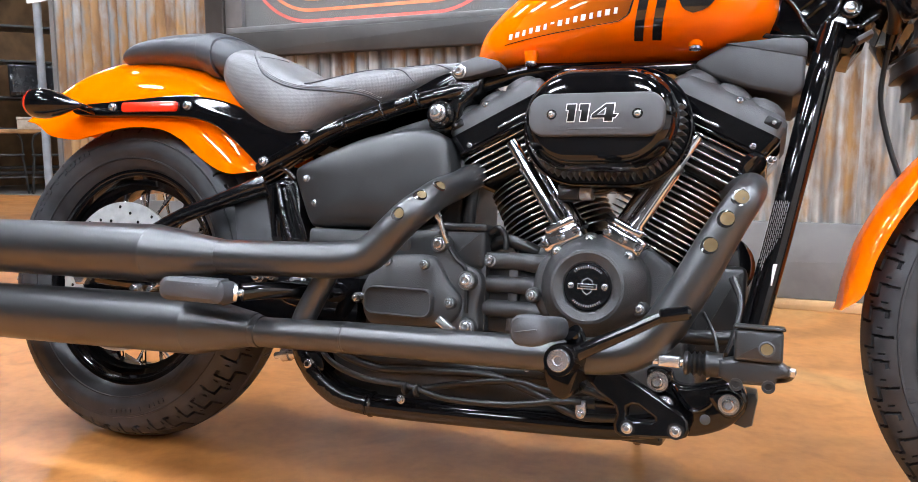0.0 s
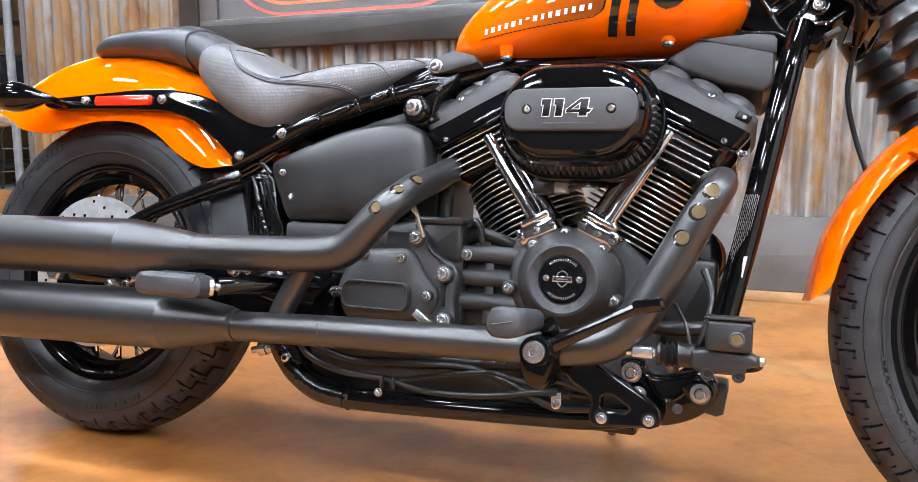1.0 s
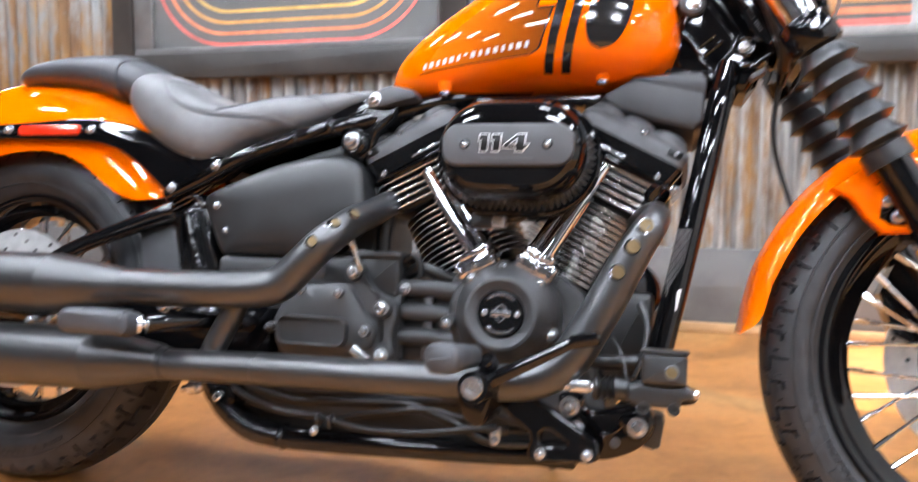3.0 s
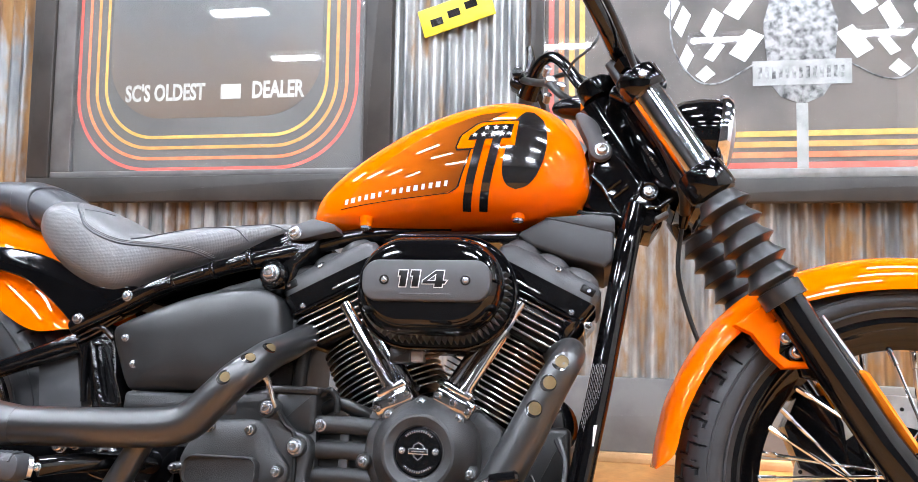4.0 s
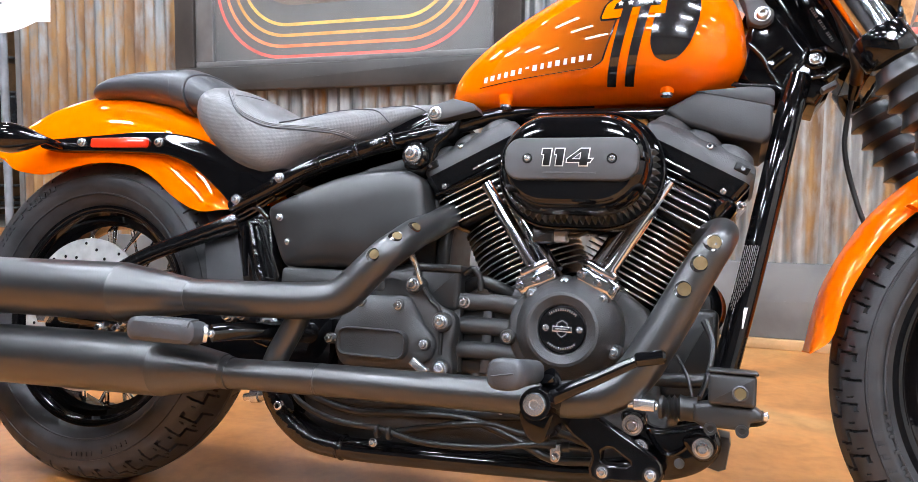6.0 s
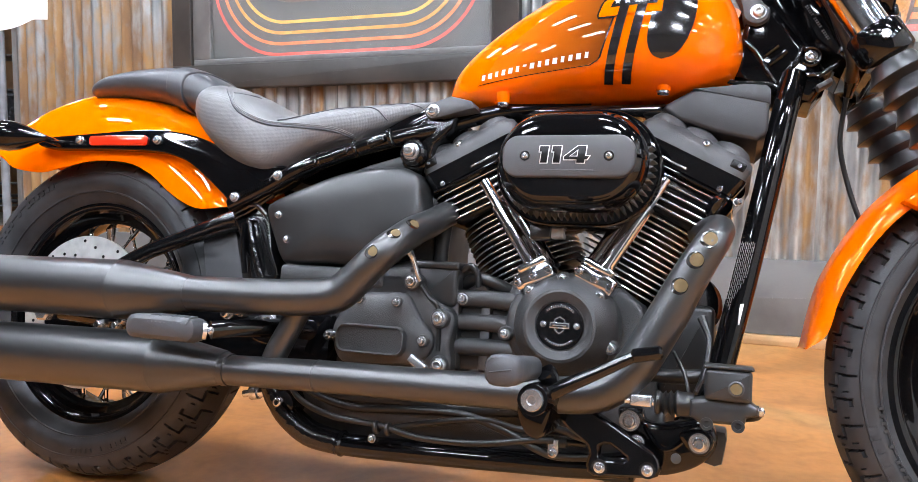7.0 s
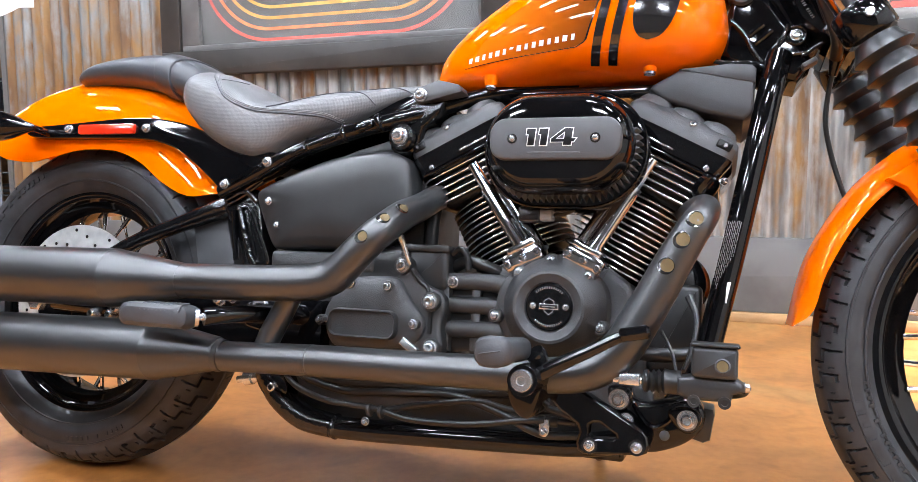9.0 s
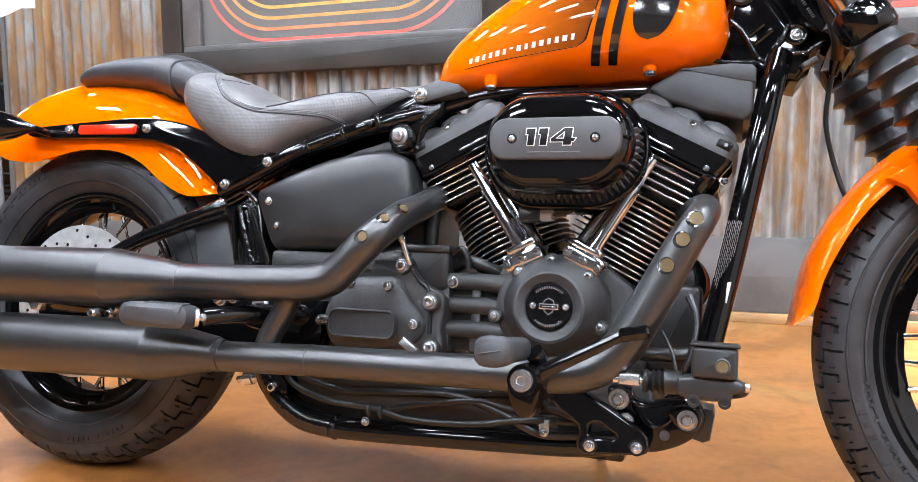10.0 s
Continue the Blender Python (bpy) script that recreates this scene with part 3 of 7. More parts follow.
def brake_disc(c, y, ro, ri, parent):
    """A drilled steel disc on a spider."""
    g = Geo()
    n = 72
    rings = []
    for r, yy in ((ri, y), (ro, y), (ro, y + 0.005), (ri, y + 0.005), (ri, y)):
        rings.append([(c[0] + r * math.cos(2 * math.pi * k / n), yy, c[1] + r * math.sin(2 * math.pi * k / n)) for k in range(n)])
    loft(g, rings, False)
    d = part("brake_disc", g, DISC, parent, "drilled steel brake disc", 30)
    for k in range(30):
        a = 2 * math.pi * k / 30
        r = ri + (ro - ri) * (0.3, 0.55, 0.8)[k % 3]
        h = Geo()
        lathe(h, [(0.0032, -0.0006), (0.0032, 0.0056)], (c[0] + r * math.cos(a), y, c[1] + r * math.sin(a)), (0, 1, 0), 10)
        part("hole", h, BLACKPRINT, d)
    g = Geo()
    lathe(g, [(0.03, 0), (ri + 0.006, 0.001), (ri + 0.006, 0.004), (0.03, 0.006)], (c[0], y + 0.0005, c[1]), (0, 1, 0), 48)
    part("disc_carrier", g, GLOSS, parent)


brake_disc(RA, -0.078, 0.146, 0.098, rear_wheel)
brake_disc(FA, 0.058, 0.150, 0.105, front_wheel)


# ----- fenders -----
def fender(name, crest, edge, hw, material, parent, n=6, label=""):
    """A rolled sheet: crest line in the middle, lower edge at both sides."""
    a = smooth([(x, 0, z) for x, z in crest], n)
    b = smooth([(x, 0, z) for x, z in edge], n)
    g = Geo()

    def ring(i, off):
        pts = []
        for k in range(-12, 13):
            s = k / 12
            th = abs(s) * math.pi / 2
            w = math.sin(th) ** 0.80
            f = 1 - math.cos(th) ** 0.95
            q = a[i].lerp(b[i], f)
            cdir = (b[i] - a[i]).normalized()
            pts.append((q.x + cdir.x * off * (1 - f), math.copysign(w * (hw - off), s), q.z + cdir.z * off * (1 - f)))
        return pts

    outer = [ring(i, 0.0) for i in range(len(a))]
    inner = [ring(i, 0.003) for i in range(len(a))]
    loft(g, [o + inn[::-1] for o, inn in zip(outer, inner)], True, True)
    return part(name, g, material, parent, label, 50)


rear_fender = fender("rear_fender",
                     [(-0.318, 0.628), (-0.285, 0.665), (-0.225, 0.708), (-0.150, 0.742), (-0.060, 0.760), (0.040, 0.758), (0.130, 0.738), (0.215, 0.700), (0.285, 0.650), (0.335, 0.590), (0.365, 0.535)],
                     [(-0.222, 0.612), (-0.195, 0.591), (-0.155, 0.582), (-0.110, 0.580), (-0.060, 0.590), (0.015, 0.603), (0.095, 0.599), (0.151, 0.578), (0.205, 0.541), (0.262, 0.517), (0.326, 0.521)], 0.108, ORANGE, bike, label="glossy orange rear fender")

front_fender = fender("front_fender",
                      [(1.268, 0.352), (1.276, 0.402), (1.293, 0.460), (1.334, 0.535), (1.380, 0.588), (1.435, 0.628), (1.505, 0.656), (1.585, 0.672), (1.665, 0.672), (1.745, 0.655), (1.82, 0.62), (1.885, 0.565)],
                      [(1.270, 0.349), (1.296, 0.372), (1.312, 0.425), (1.345, 0.490), (1.385, 0.540), (1.430, 0.573), (1.495, 0.597), (1.570, 0.612), (1.655, 0.615), (1.735, 0.600), (1.80, 0.568), (1.860, 0.52)], 0.068, ORANGE, bike, label="glossy orange front fender")


# ----- fuel tank -----
TX = [0.698, 0.722, 0.768, 0.84, 0.92, 1.00, 1.06, 1.11, 1.145, 1.165, 1.176]
TT = [0.746, 0.783, 0.824, 0.871, 0.912, 0.934, 0.936, 0.918, 0.886, 0.848, 0.790]
TB = [0.730, 0.711, 0.699, 0.700, 0.705, 0.708, 0.709, 0.714, 0.729, 0.748, 0.778]
TW = [0.012, 0.052, 0.085, 0.112, 0.130, 0.138, 0.138, 0.128, 0.108, 0.080, 0.030]


def interp(x, xs, ys):
    return float(np.interp(x, xs, ys))


def tank_dims(x):
    top, bot, w = interp(x, TX, TT), interp(x, TX, TB), interp(x, TX, TW)
    return top, bot, w


SM = smooth([(TX[i], TT[i], TB[i]) for i in range(len(TX))], 6)
SW = smooth([(TX[i], TW[i], 0) for i in range(len(TX))], 6)
TX, TT, TB, TW = [q.x for q in SM], [q.y for q in SM], [q.z for q in SM], [q.y for q in SW]


def tank_y(x, z):
    """The tank's right side at x, z."""
    top, bot, w = tank_dims(x)
    zc = bot + (top - bot) * 0.40
    v = (z - zc) / (top - zc) if z > zc else (z - zc) / (bot - zc)
    v = min(abs(v), 1.0)
    p = 2.1 if z > zc else 3.0
    return -w * (1 - v ** p) ** (1 / p)


g = Geo()
rings = []
for x in TX:
    top, bot, w = tank_dims(x)
    zc = bot + (top - bot) * 0.40
    ring = []
    for k in range(48):
        a = 2 * math.pi * k / 48
        ca, sa = math.cos(a), math.sin(a)
        p = 2.1 if sa > 0 else 3.0
        ring.append((x, math.copysign(abs(ca) ** (2 / p), ca) * w, zc + math.copysign(abs(sa) ** (2 / p), sa) * ((top - zc) if sa > 0 else (zc - bot))))
    rings.append(ring)
loft(g, rings)
tank = part("fuel_tank", g, ORANGE, bike, "glossy orange teardrop fuel tank with a brown panel and stripes", 60)


def decal(name, upper, lower, material, parent, nu=24, nv=10, lift=0.0009, label=""):
    """Paint on the tank's right side between two lines in x, z."""
    def along(line, n):
        d = [0.0]
        for a, b in zip(line, line[1:]):
            d.append(d[-1] + math.dist(a, b))
        return [(interp(d[-1] * i / n, d, [q[0] for q in line]), interp(d[-1] * i / n, d, [q[1] for q in line])) for i in range(n + 1)]
    u, l = along(upper, nu), along(lower, nu)
    g = Geo()
    rows = []
    for j in range(nv + 1):
        f = j / nv
        rows.append([(a[0] + (b[0] - a[0]) * f, a[1] + (b[1] - a[1]) * f) for a, b in zip(u, l)])
    vs = [(x, tank_y(x, z) - lift, z) for r in rows for x, z in r]
    n = nu + 1
    return part(name, g.add(vs, [(j * n + i, j * n + i + 1, (j + 1) * n + i + 1, (j + 1) * n + i) for j in range(nv) for i in range(nu)]), material, parent, label, 60)


# ----- seats -----
def cushion(name, rows, material, parent, label, power=2.5):
    """A padded body: rows of (x, top, bottom, half width)."""
    sm1 = smooth([(r[0], r[1], r[2]) for r in rows], 5)
    sm2 = smooth([(r[0], r[3], 0) for r in rows], 5)
    rings = []
    for q, w in zip(sm1, sm2):
        zc, h = (q.y + q.z) / 2, (q.y - q.z) / 2
        ring = []
        for k in range(40):
            a = 2 * math.pi * k / 40
            ca, sa = math.cos(a), math.sin(a)
            ring.append((q.x, math.copysign(abs(ca) ** (2 / power), ca) * w.y, zc + math.copysign(abs(sa) ** (2 / power), sa) * h))
        rings.append(ring)
    return part(name, loft(Geo(), rings), material, parent, label, 60)


SEATROWS = [(0.234, 0.715, 0.690, 0.08), (0.244, 0.733, 0.672, 0.115), (0.264, 0.749, 0.648, 0.136), (0.290, 0.752, 0.622, 0.144), (0.325, 0.743, 0.595, 0.148), (0.355, 0.729, 0.579, 0.148), (0.385, 0.709, 0.570, 0.146), (0.412, 0.696, 0.567, 0.144), (0.445, 0.692, 0.578, 0.140), (0.487, 0.699, 0.606, 0.132), (0.530, 0.707, 0.621, 0.122), (0.573, 0.711, 0.634, 0.110), (0.610, 0.714, 0.655, 0.096), (0.655, 0.718, 0.680, 0.078), (0.700, 0.719, 0.698, 0.06), (0.714, 0.714, 0.706, 0.05)]
seat = cushion("seat", SEATROWS, VINYL, bike, "black vinyl solo seat with grey stitching", 3.0)
PADROWS = [(-0.055, 0.752, 0.744, 0.05), (-0.044, 0.768, 0.738, 0.078), (-0.010, 0.787, 0.736, 0.090), (0.056, 0.797, 0.732, 0.097), (0.130, 0.800, 0.722, 0.100), (0.178, 0.796, 0.709, 0.098), (0.218, 0.783, 0.695, 0.090), (0.262, 0.752, 0.684, 0.075), (0.280, 0.728, 0.690, 0.05)]
pillion = cushion("pillion_pad", PADROWS, VINYL2, bike, "black vinyl passenger pad strapped on the fender")

# ----- exhaust -----
EY = -0.245


def pipe(name, pts, radii, material, parent, label="", n=6, seg=28):
    return part(name, tube(Geo(), pts, radii, seg, n), material, parent, label, 45)


UPPER = [(0.750, -0.040, 0.536), (0.736, -0.085, 0.522), (0.730, -0.145, 0.4975), (0.7215, -0.190, 0.4800), (0.7130, -0.225, 0.4592), (0.7005, -0.241, 0.4425), (0.6800, EY, 0.4200), (0.6605, EY, 0.3996), (0.635, EY, 0.379), (0.593, EY, 0.371), (0.500, EY, 0.367), (0.384, EY, 0.3645)]
UPPER_R = [0.0195, 0.0205, 0.0215, 0.0224, 0.0230, 0.0236, 0.0243, 0.0252, 0.0264, 0.0270, 0.0272, 0.0272]
upper_exhaust = pipe("upper_exhaust_pipe", UPPER, UPPER_R, SATIN, bike, "satin black upper exhaust shield with cooling holes")
part("seat_pan", prism(Geo(), [(0.44, 0.580), (0.487, 0.608), (0.573, 0.636), (0.612, 0.662), (0.656, 0.684), (0.700, 0.700), (0.716, 0.698), (0.705, 0.672), (0.656, 0.646), (0.60, 0.628), (0.52, 0.600), (0.46, 0.570)], 0.09, -0.092, 0.006), GLOSS, bike, "gloss black seat pan edge")
part("upper_muffler", lathe(Geo(), [(0.0262, 0.0), (0.0275, 0.001), (0.0470, 0.130), (0.0478, 0.133), (0.0478, 0.36), (0.0478, 0.80), (0.046, 0.812), (0.036, 0.815), (0.035, 0.80)], (0.3845, EY, 0.3645), (-1, 0, -0.012), 96), SATIN, bike, "satin black upper muffler", 6)
LY = -0.238
LOWER = [(1.120, -0.06, 0.505), (1.143, -0.13, 0.506), (1.153, -0.195, 0.495), (1.146, -0.230, 0.476), (1.134, -0.235, 0.455), (1.116, -0.235, 0.421), (1.098, -0.235, 0.384), (1.078, -0.235, 0.346), (1.058, -0.235, 0.312), (1.033, -0.236, 0.287), (1.003, LY, 0.2735), (0.959, LY, 0.268), (0.911, LY, 0.2655), (0.767, LY, 0.262), (0.619, LY, 0.259), (0.462, LY, 0.2535)]
lower_exhaust = pipe("lower_exhaust_pipe", LOWER, [0.015, 0.017, 0.019, 0.0208, 0.0220, 0.0236, 0.0250, 0.0255, 0.0262, 0.0258, 0.0245, 0.0235, 0.0232, 0.0232, 0.0232, 0.0228], SATIN, bike, "satin black lower exhaust shield with cooling holes", n=7)
part("lower_muffler", lathe(Geo(), [(0.0215, -0.012), (0.0232, -0.001), (0.0250, 0.0), (0.0262, 0.004), (0.0462, 0.110), (0.0472, 0.114), (0.0488, 0.40), (0.0488, 0.86), (0.046, 0.872), (0.036, 0.875), (0.035, 0.86)], (0.452, LY, 0.2565), (-1, 0, -0.026), 96), SATIN, bike, "satin black lower muffler", 6)


# ----- tank artwork -----
def panel_material():
    m = mat("brown_fade_paint", (0.20, 0.052, 0.006), 0.45, spec=0.0, coat=0.6, var=0.06)
    nt = m.node_tree
    p = nt.nodes["Principled BSDF"]
    tc = nt.nodes.new("ShaderNodeTexCoord")
    sx = nt.nodes.new("ShaderNodeSeparateXYZ")
    nt.links.new(tc.outputs["Object"], sx.inputs[0])
    mr = nt.nodes.new("ShaderNodeMapRange")
    mr.inputs["From Min"].default_value, mr.inputs["From Max"].default_value = 0.80, 1.0
    nt.links.new(sx.outputs["X"], mr.inputs["Value"])
    mx = nt.nodes.new("ShaderNodeMix")
    mx.data_type = "RGBA"
    mx.inputs["A"].default_value, mx.inputs["B"].default_value = (0.72, 0.15, 0.004, 1), (0.13, 0.034, 0.006, 1)
    nt.links.new(mr.outputs["Result"], mx.inputs["Factor"])
    nt.links.new(mx.outputs["Result"], p.inputs["Base Color"])
    return m


BROWN = panel_material()
decal("tank_panel", [(0.778, 0.7335), (0.805, 0.770), (0.845, 0.803), (0.890, 0.832), (0.940, 0.858), (1.000, 0.882), (1.050, 0.887)],
      [(0.781, 0.7325), (0.830, 0.7365), (0.900, 0.7415), (0.958, 0.746), (0.973, 0.753), (0.985, 0.790), (1.005, 0.862)], BROWN, tank, 30, 12, label="brown panel fading to orange")
decal("panel_outline", [(0.770, 0.7320), (0.830, 0.7362), (0.900, 0.7412), (0.958, 0.7457)], [(0.772, 0.7312), (0.830, 0.7350), (0.900, 0.7400), (0.959, 0.7445)], BLACKPRINT, tank, 20, 1, 0.0013)
decal("panel_outline", [(0.958, 0.7457), (0.972, 0.753), (0.984, 0.790), (0.998, 0.838)], [(0.959, 0.7445), (0.9745, 0.752), (0.9865, 0.790), (1.0005, 0.837)], BLACKPRINT, tank, 16, 1, 0.0013)
# the big numeral: orange body over black border, star field and two stripes
decal("numeral_border", [(0.967, 0.818), (0.973, 0.840), (1.003, 0.865), (1.068, 0.868)], [(0.969, 0.812), (0.990, 0.812), (1.030, 0.822), (1.064, 0.824)], BLACKPRINT, tank, 14, 4, 0.0014)
decal("numeral", [(0.970, 0.818), (0.976, 0.838), (1.004, 0.862), (1.065, 0.865)], [(0.971, 0.815), (0.990, 0.815), (1.030, 0.818), (1.061, 0.818)], ORANGE, tank, 16, 5, 0.0019)
decal("star_field", [(0.990, 0.838), (1.010, 0.856), (1.058, 0.858)], [(0.987, 0.829), (1.020, 0.830), (1.054, 0.831)], BLACKPRINT, tank, 10, 4, 0.0024)
for x0, zt in ((1.001, 0.832), (1.027, 0.833)):
    decal("stripe", [(x0, zt), (x0 + 0.014, zt)], [(x0 - 0.0225, 0.722), (x0 - 0.0095, 0.7215)], BLACKPRINT, tank, 3, 14, 0.0024)
for r, (z, n, x0) in enumerate(((0.851, 3, 1.016), (0.838, 4, 0.997))):
    for k in range(n):
        cx, cz = x0 + 0.0145 * k, z
        g = Geo()
        ring = []
        for j in range(10):
            rr = 0.0052 if j % 2 == 0 else 0.0022
            a = math.pi / 2 + 2 * math.pi * j / 10
            ring.append((cx + rr * math.cos(a), cz + rr * math.sin(a)))
        g.add([(x, tank_y(x, z2) - 0.003, z2) for x, z2 in ring] + [(cx, tank_y(cx, cz) - 0.003, cz)], [(j, (j + 1) % 10, 10) for j in range(10)])
        part("star", g, WHITE, tank)
oval_l = smooth([(1.062, 0.7495, 0), (1.050, 0.755, 0), (1.0435, 0.768, 0), (1.0425, 0.785, 0), (1.046, 0.808, 0), (1.053, 0.838, 0), (1.062, 0.870, 0), (1.074, 0.888, 0)], 5)
oval_r = smooth([(1.064, 0.7495, 0), (1.080, 0.7545, 0), (1.093, 0.768, 0), (1.102, 0.788, 0), (1.108, 0.812, 0), (1.109, 0.838, 0), (1.103, 0.868, 0), (1.086, 0.888, 0)], 5)
decal("black_oval", [(q.x, q.y) for q in oval_l], [(q.x, q.y) for q in oval_r], BLACKPRINT, tank, 44, 14, 0.0016, "black oval on the tank side")
# lettering as plain bars along the panel's foot
for k in range(15):
    if k == 6:
        zz, hh, ww = 0.748, 0.0015, 0.003
    else:
        zz, hh, ww = 0.7455, 0.0042, (0.0030, 0.0036, 0.0026)[k % 3]
    xx = 0.782 + 0.0123 * k
    zc = zz - 0.003 + 0.0165 * k / 14
    decal("lettering_bar", [(xx - ww + 0.0012, zc + hh), (xx + ww + 0.0012, zc + hh)], [(xx - ww, zc - hh), (xx + ww, zc - hh)], WHITE, tank, 2, 3, 0.0022)
for x, z in ((0.817, 0.714), (1.064, 0.726)):
    part("boss", lathe(Geo(), [(0.0125, -0.004), (0.0105, 0.006), (0.0098, 0.012)], (x, -0.088, z), (0, 0, -1), 20), ORANGE, tank)
    part("stud", lathe(Geo(), [(0.0092, 0.010), (0.0088, 0.016), (0.006, 0.0165), (0.0055, 0.013), (0, 0.013)], (x, -0.088, z), (0, 0, -1), 20), STEEL, tank)

# ----- seat details -----
def seat_side(x, z, s, lift=0.0006):
    """A point on the side of the seat at x, z."""
    xs = [r[0] for r in SEATROWS]
    top, bot, w = (interp(x, xs, [r[k] for r in SEATROWS]) for k in (1, 2, 3))
    v = min(1.0, abs(z - (top + bot) / 2) / ((top - bot) / 2))
    return (x, s * (w * (1 - v ** 3.0) ** (1 / 3.0) + lift), z)


def seam_line(pts, s, r, material, dz=0.0):
    """Welt or thread that follows the seat's side through x, z places."""
    part("seam", tube(Geo(), [seat_side(q.x, q.z + dz, s) for q in smooth([(x, 0, z) for x, z in pts], 6)], r, 6, 1), material, seat)


for s in (-1, 1):
    main = [(0.300, 0.741), (0.327, 0.716), (0.352, 0.687), (0.382, 0.670), (0.421, 0.659), (0.480, 0.655), (0.534, 0.651), (0.566, 0.641)]
    seam_line(main, s, 0.0015, VINYL2)
    seam_line(main, s, 0.0007, STITCH, 0.0042)
    seam_line(main, s, 0.0007, STITCH, 0.0066)
    seam_line([(0.330, 0.722), (0.345, 0.7235), (0.356, 0.7245)], s, 0.0011, VINYL2)
    seam_line([(0.430, 0.669), (0.480, 0.680), (0.530, 0.6935), (0.575, 0.698), (0.600, 0.693), (0.618, 0.676)], s, 0.0012, VINYL2)
    seam_line([(0.600, 0.704), (0.640, 0.7085), (0.665, 0.704), (0.682, 0.694)], s, 0.0011, VINYL2)
PADX = [r[0] for r in PADROWS]


def pad_side(x, a, lift=0.0):
    """A place on the pad's skin at a turn round its section."""
    zt, zb, w = (interp(x, PADX, [r[k] for r in PADROWS]) for k in (1, 2, 3))
    ca, sa = math.cos(a), math.sin(a)
    return (x, math.copysign(abs(ca) ** 0.8, ca) * (w + lift), (zt + zb) / 2 + math.copysign(abs(sa) ** 0.8, sa) * ((zt - zb) / 2 + lift))


rings = []
for dx, lift in ((0.0, -0.003), (0.0, 0.0035), (0.0012, 0.0046), (0.0165, 0.0050), (0.0318, 0.0046), (0.033, 0.0035), (0.033, -0.003)):
    rings.append([pad_side(0.160 + dx + 0.016 * max(0.0, math.sin(2 * math.pi * k / 56)) ** 2, 2 * math.pi * k / 56, lift) for k in range(56)])
part("strap", loft(Geo(), rings, False), VINYL2, pillion, "flat black strap across the pad", 30)
for turn, lift in ((3.93, 0.0002), (4.02, 0.0002)):
    a = -turn
    part("stitching", tube(Geo(), [pad_side(x, a, lift) for x in (-0.036, -0.010, 0.020, 0.056, 0.095, 0.130, 0.156)], 0.0008, 6), STITCH, pillion)
    part("stitching", tube(Geo(), [pad_side(x, a, lift) for x in (0.206, 0.218, 0.235, 0.250, 0.262)], 0.0008, 6), STITCH, pillion)

# ----- fender strut, marker, signals -----
strut_line = [(-0.115, 0.634), (-0.100, 0.645), (-0.029, 0.650), (0.060, 0.655), (0.136, 0.659), (0.205, 0.655), (0.273, 0.640), (0.328, 0.612), (0.380, 0.592), (0.445, 0.592), (0.475, 0.580), (0.462, 0.558), (0.380, 0.522), (0.346, 0.526), (0.321, 0.545), (0.290, 0.569), (0.249, 0.596), (0.209, 0.610), (0.164, 0.617), (0.061, 0.621), (-0.047, 0.622), (-0.100, 0.626)]
for s in (-1, 1):
    o = [(q.x, q.z) for q in smooth([(x, 0, z) for x, z in strut_line], 4, True)]
    st = part("fender_strut", prism(Geo(), o, s * 0.106, s * 0.124, 0.004), GLOSS, bike, "gloss black fender strut")
    for x, z, y in ((0.174, 0.638, 0.124), (-0.008, 0.639, 0.124), (0.449, 0.571, 0.143), (0.366, 0.533, 0.141)):
        bolt(st, x, s * y, z, 0.0082, 0.007, axis=(0, s, 0))
    part("slot_lip", pierced([(0.378, 0.5385), (0.382, 0.5340), (0.436, 0.5600), (0.434, 0.5660)], [(0.384, 0.5395), (0.3855, 0.5370), (0.4325, 0.5602), (0.431, 0.5628)], s * 0.130, s * 0.1455, 0.0012), GLOSS, st)
    part("slot", prism(Geo(), [(0.382, 0.5400), (0.384, 0.5360), (0.434, 0.5605), (0.432, 0.5640)], s * 0.130, s * 0.1440, 0.0005), BLACKPRINT, st)
    part("marker_lens", prism(Geo(), stadium(0.085, 0.637, 0.066, 0.0095, 6, 0.006), s * 0.122, s * 0.131, 0.003), REDLENS, st, "red side reflector")
    e = part("turn_signal", lathe(Geo(), [(0.0, -0.004), (0.004, -0.003), (0.007, 0.004), (0.012, 0.022), (0.020, 0.045), (0.0265, 0.07), (0.029, 0.088), (0.0285, 0.108), (0.027, 0.112)], (-0.045, s * 0.170, 0.633), (-1, 0, 0.05), 28), GLOSS, bike, "black bullet turn signal with a red lens")
    part("lens", lathe(Geo(), [(0.0272, 0.110), (0.0265, 0.118), (0.021, 0.126), (0.011, 0.130), (0.0, 0.131)], (-0.045, s * 0.170, 0.633), (-1, 0, 0.05), 28), REDLENS, e)
    part("stem", tube(Geo(), [(-0.048, s * 0.168, 0.633), (-0.045, s * 0.145, 0.630), (-0.062, s * 0.112, 0.632)], 0.0065, 10), GLOSS, e)

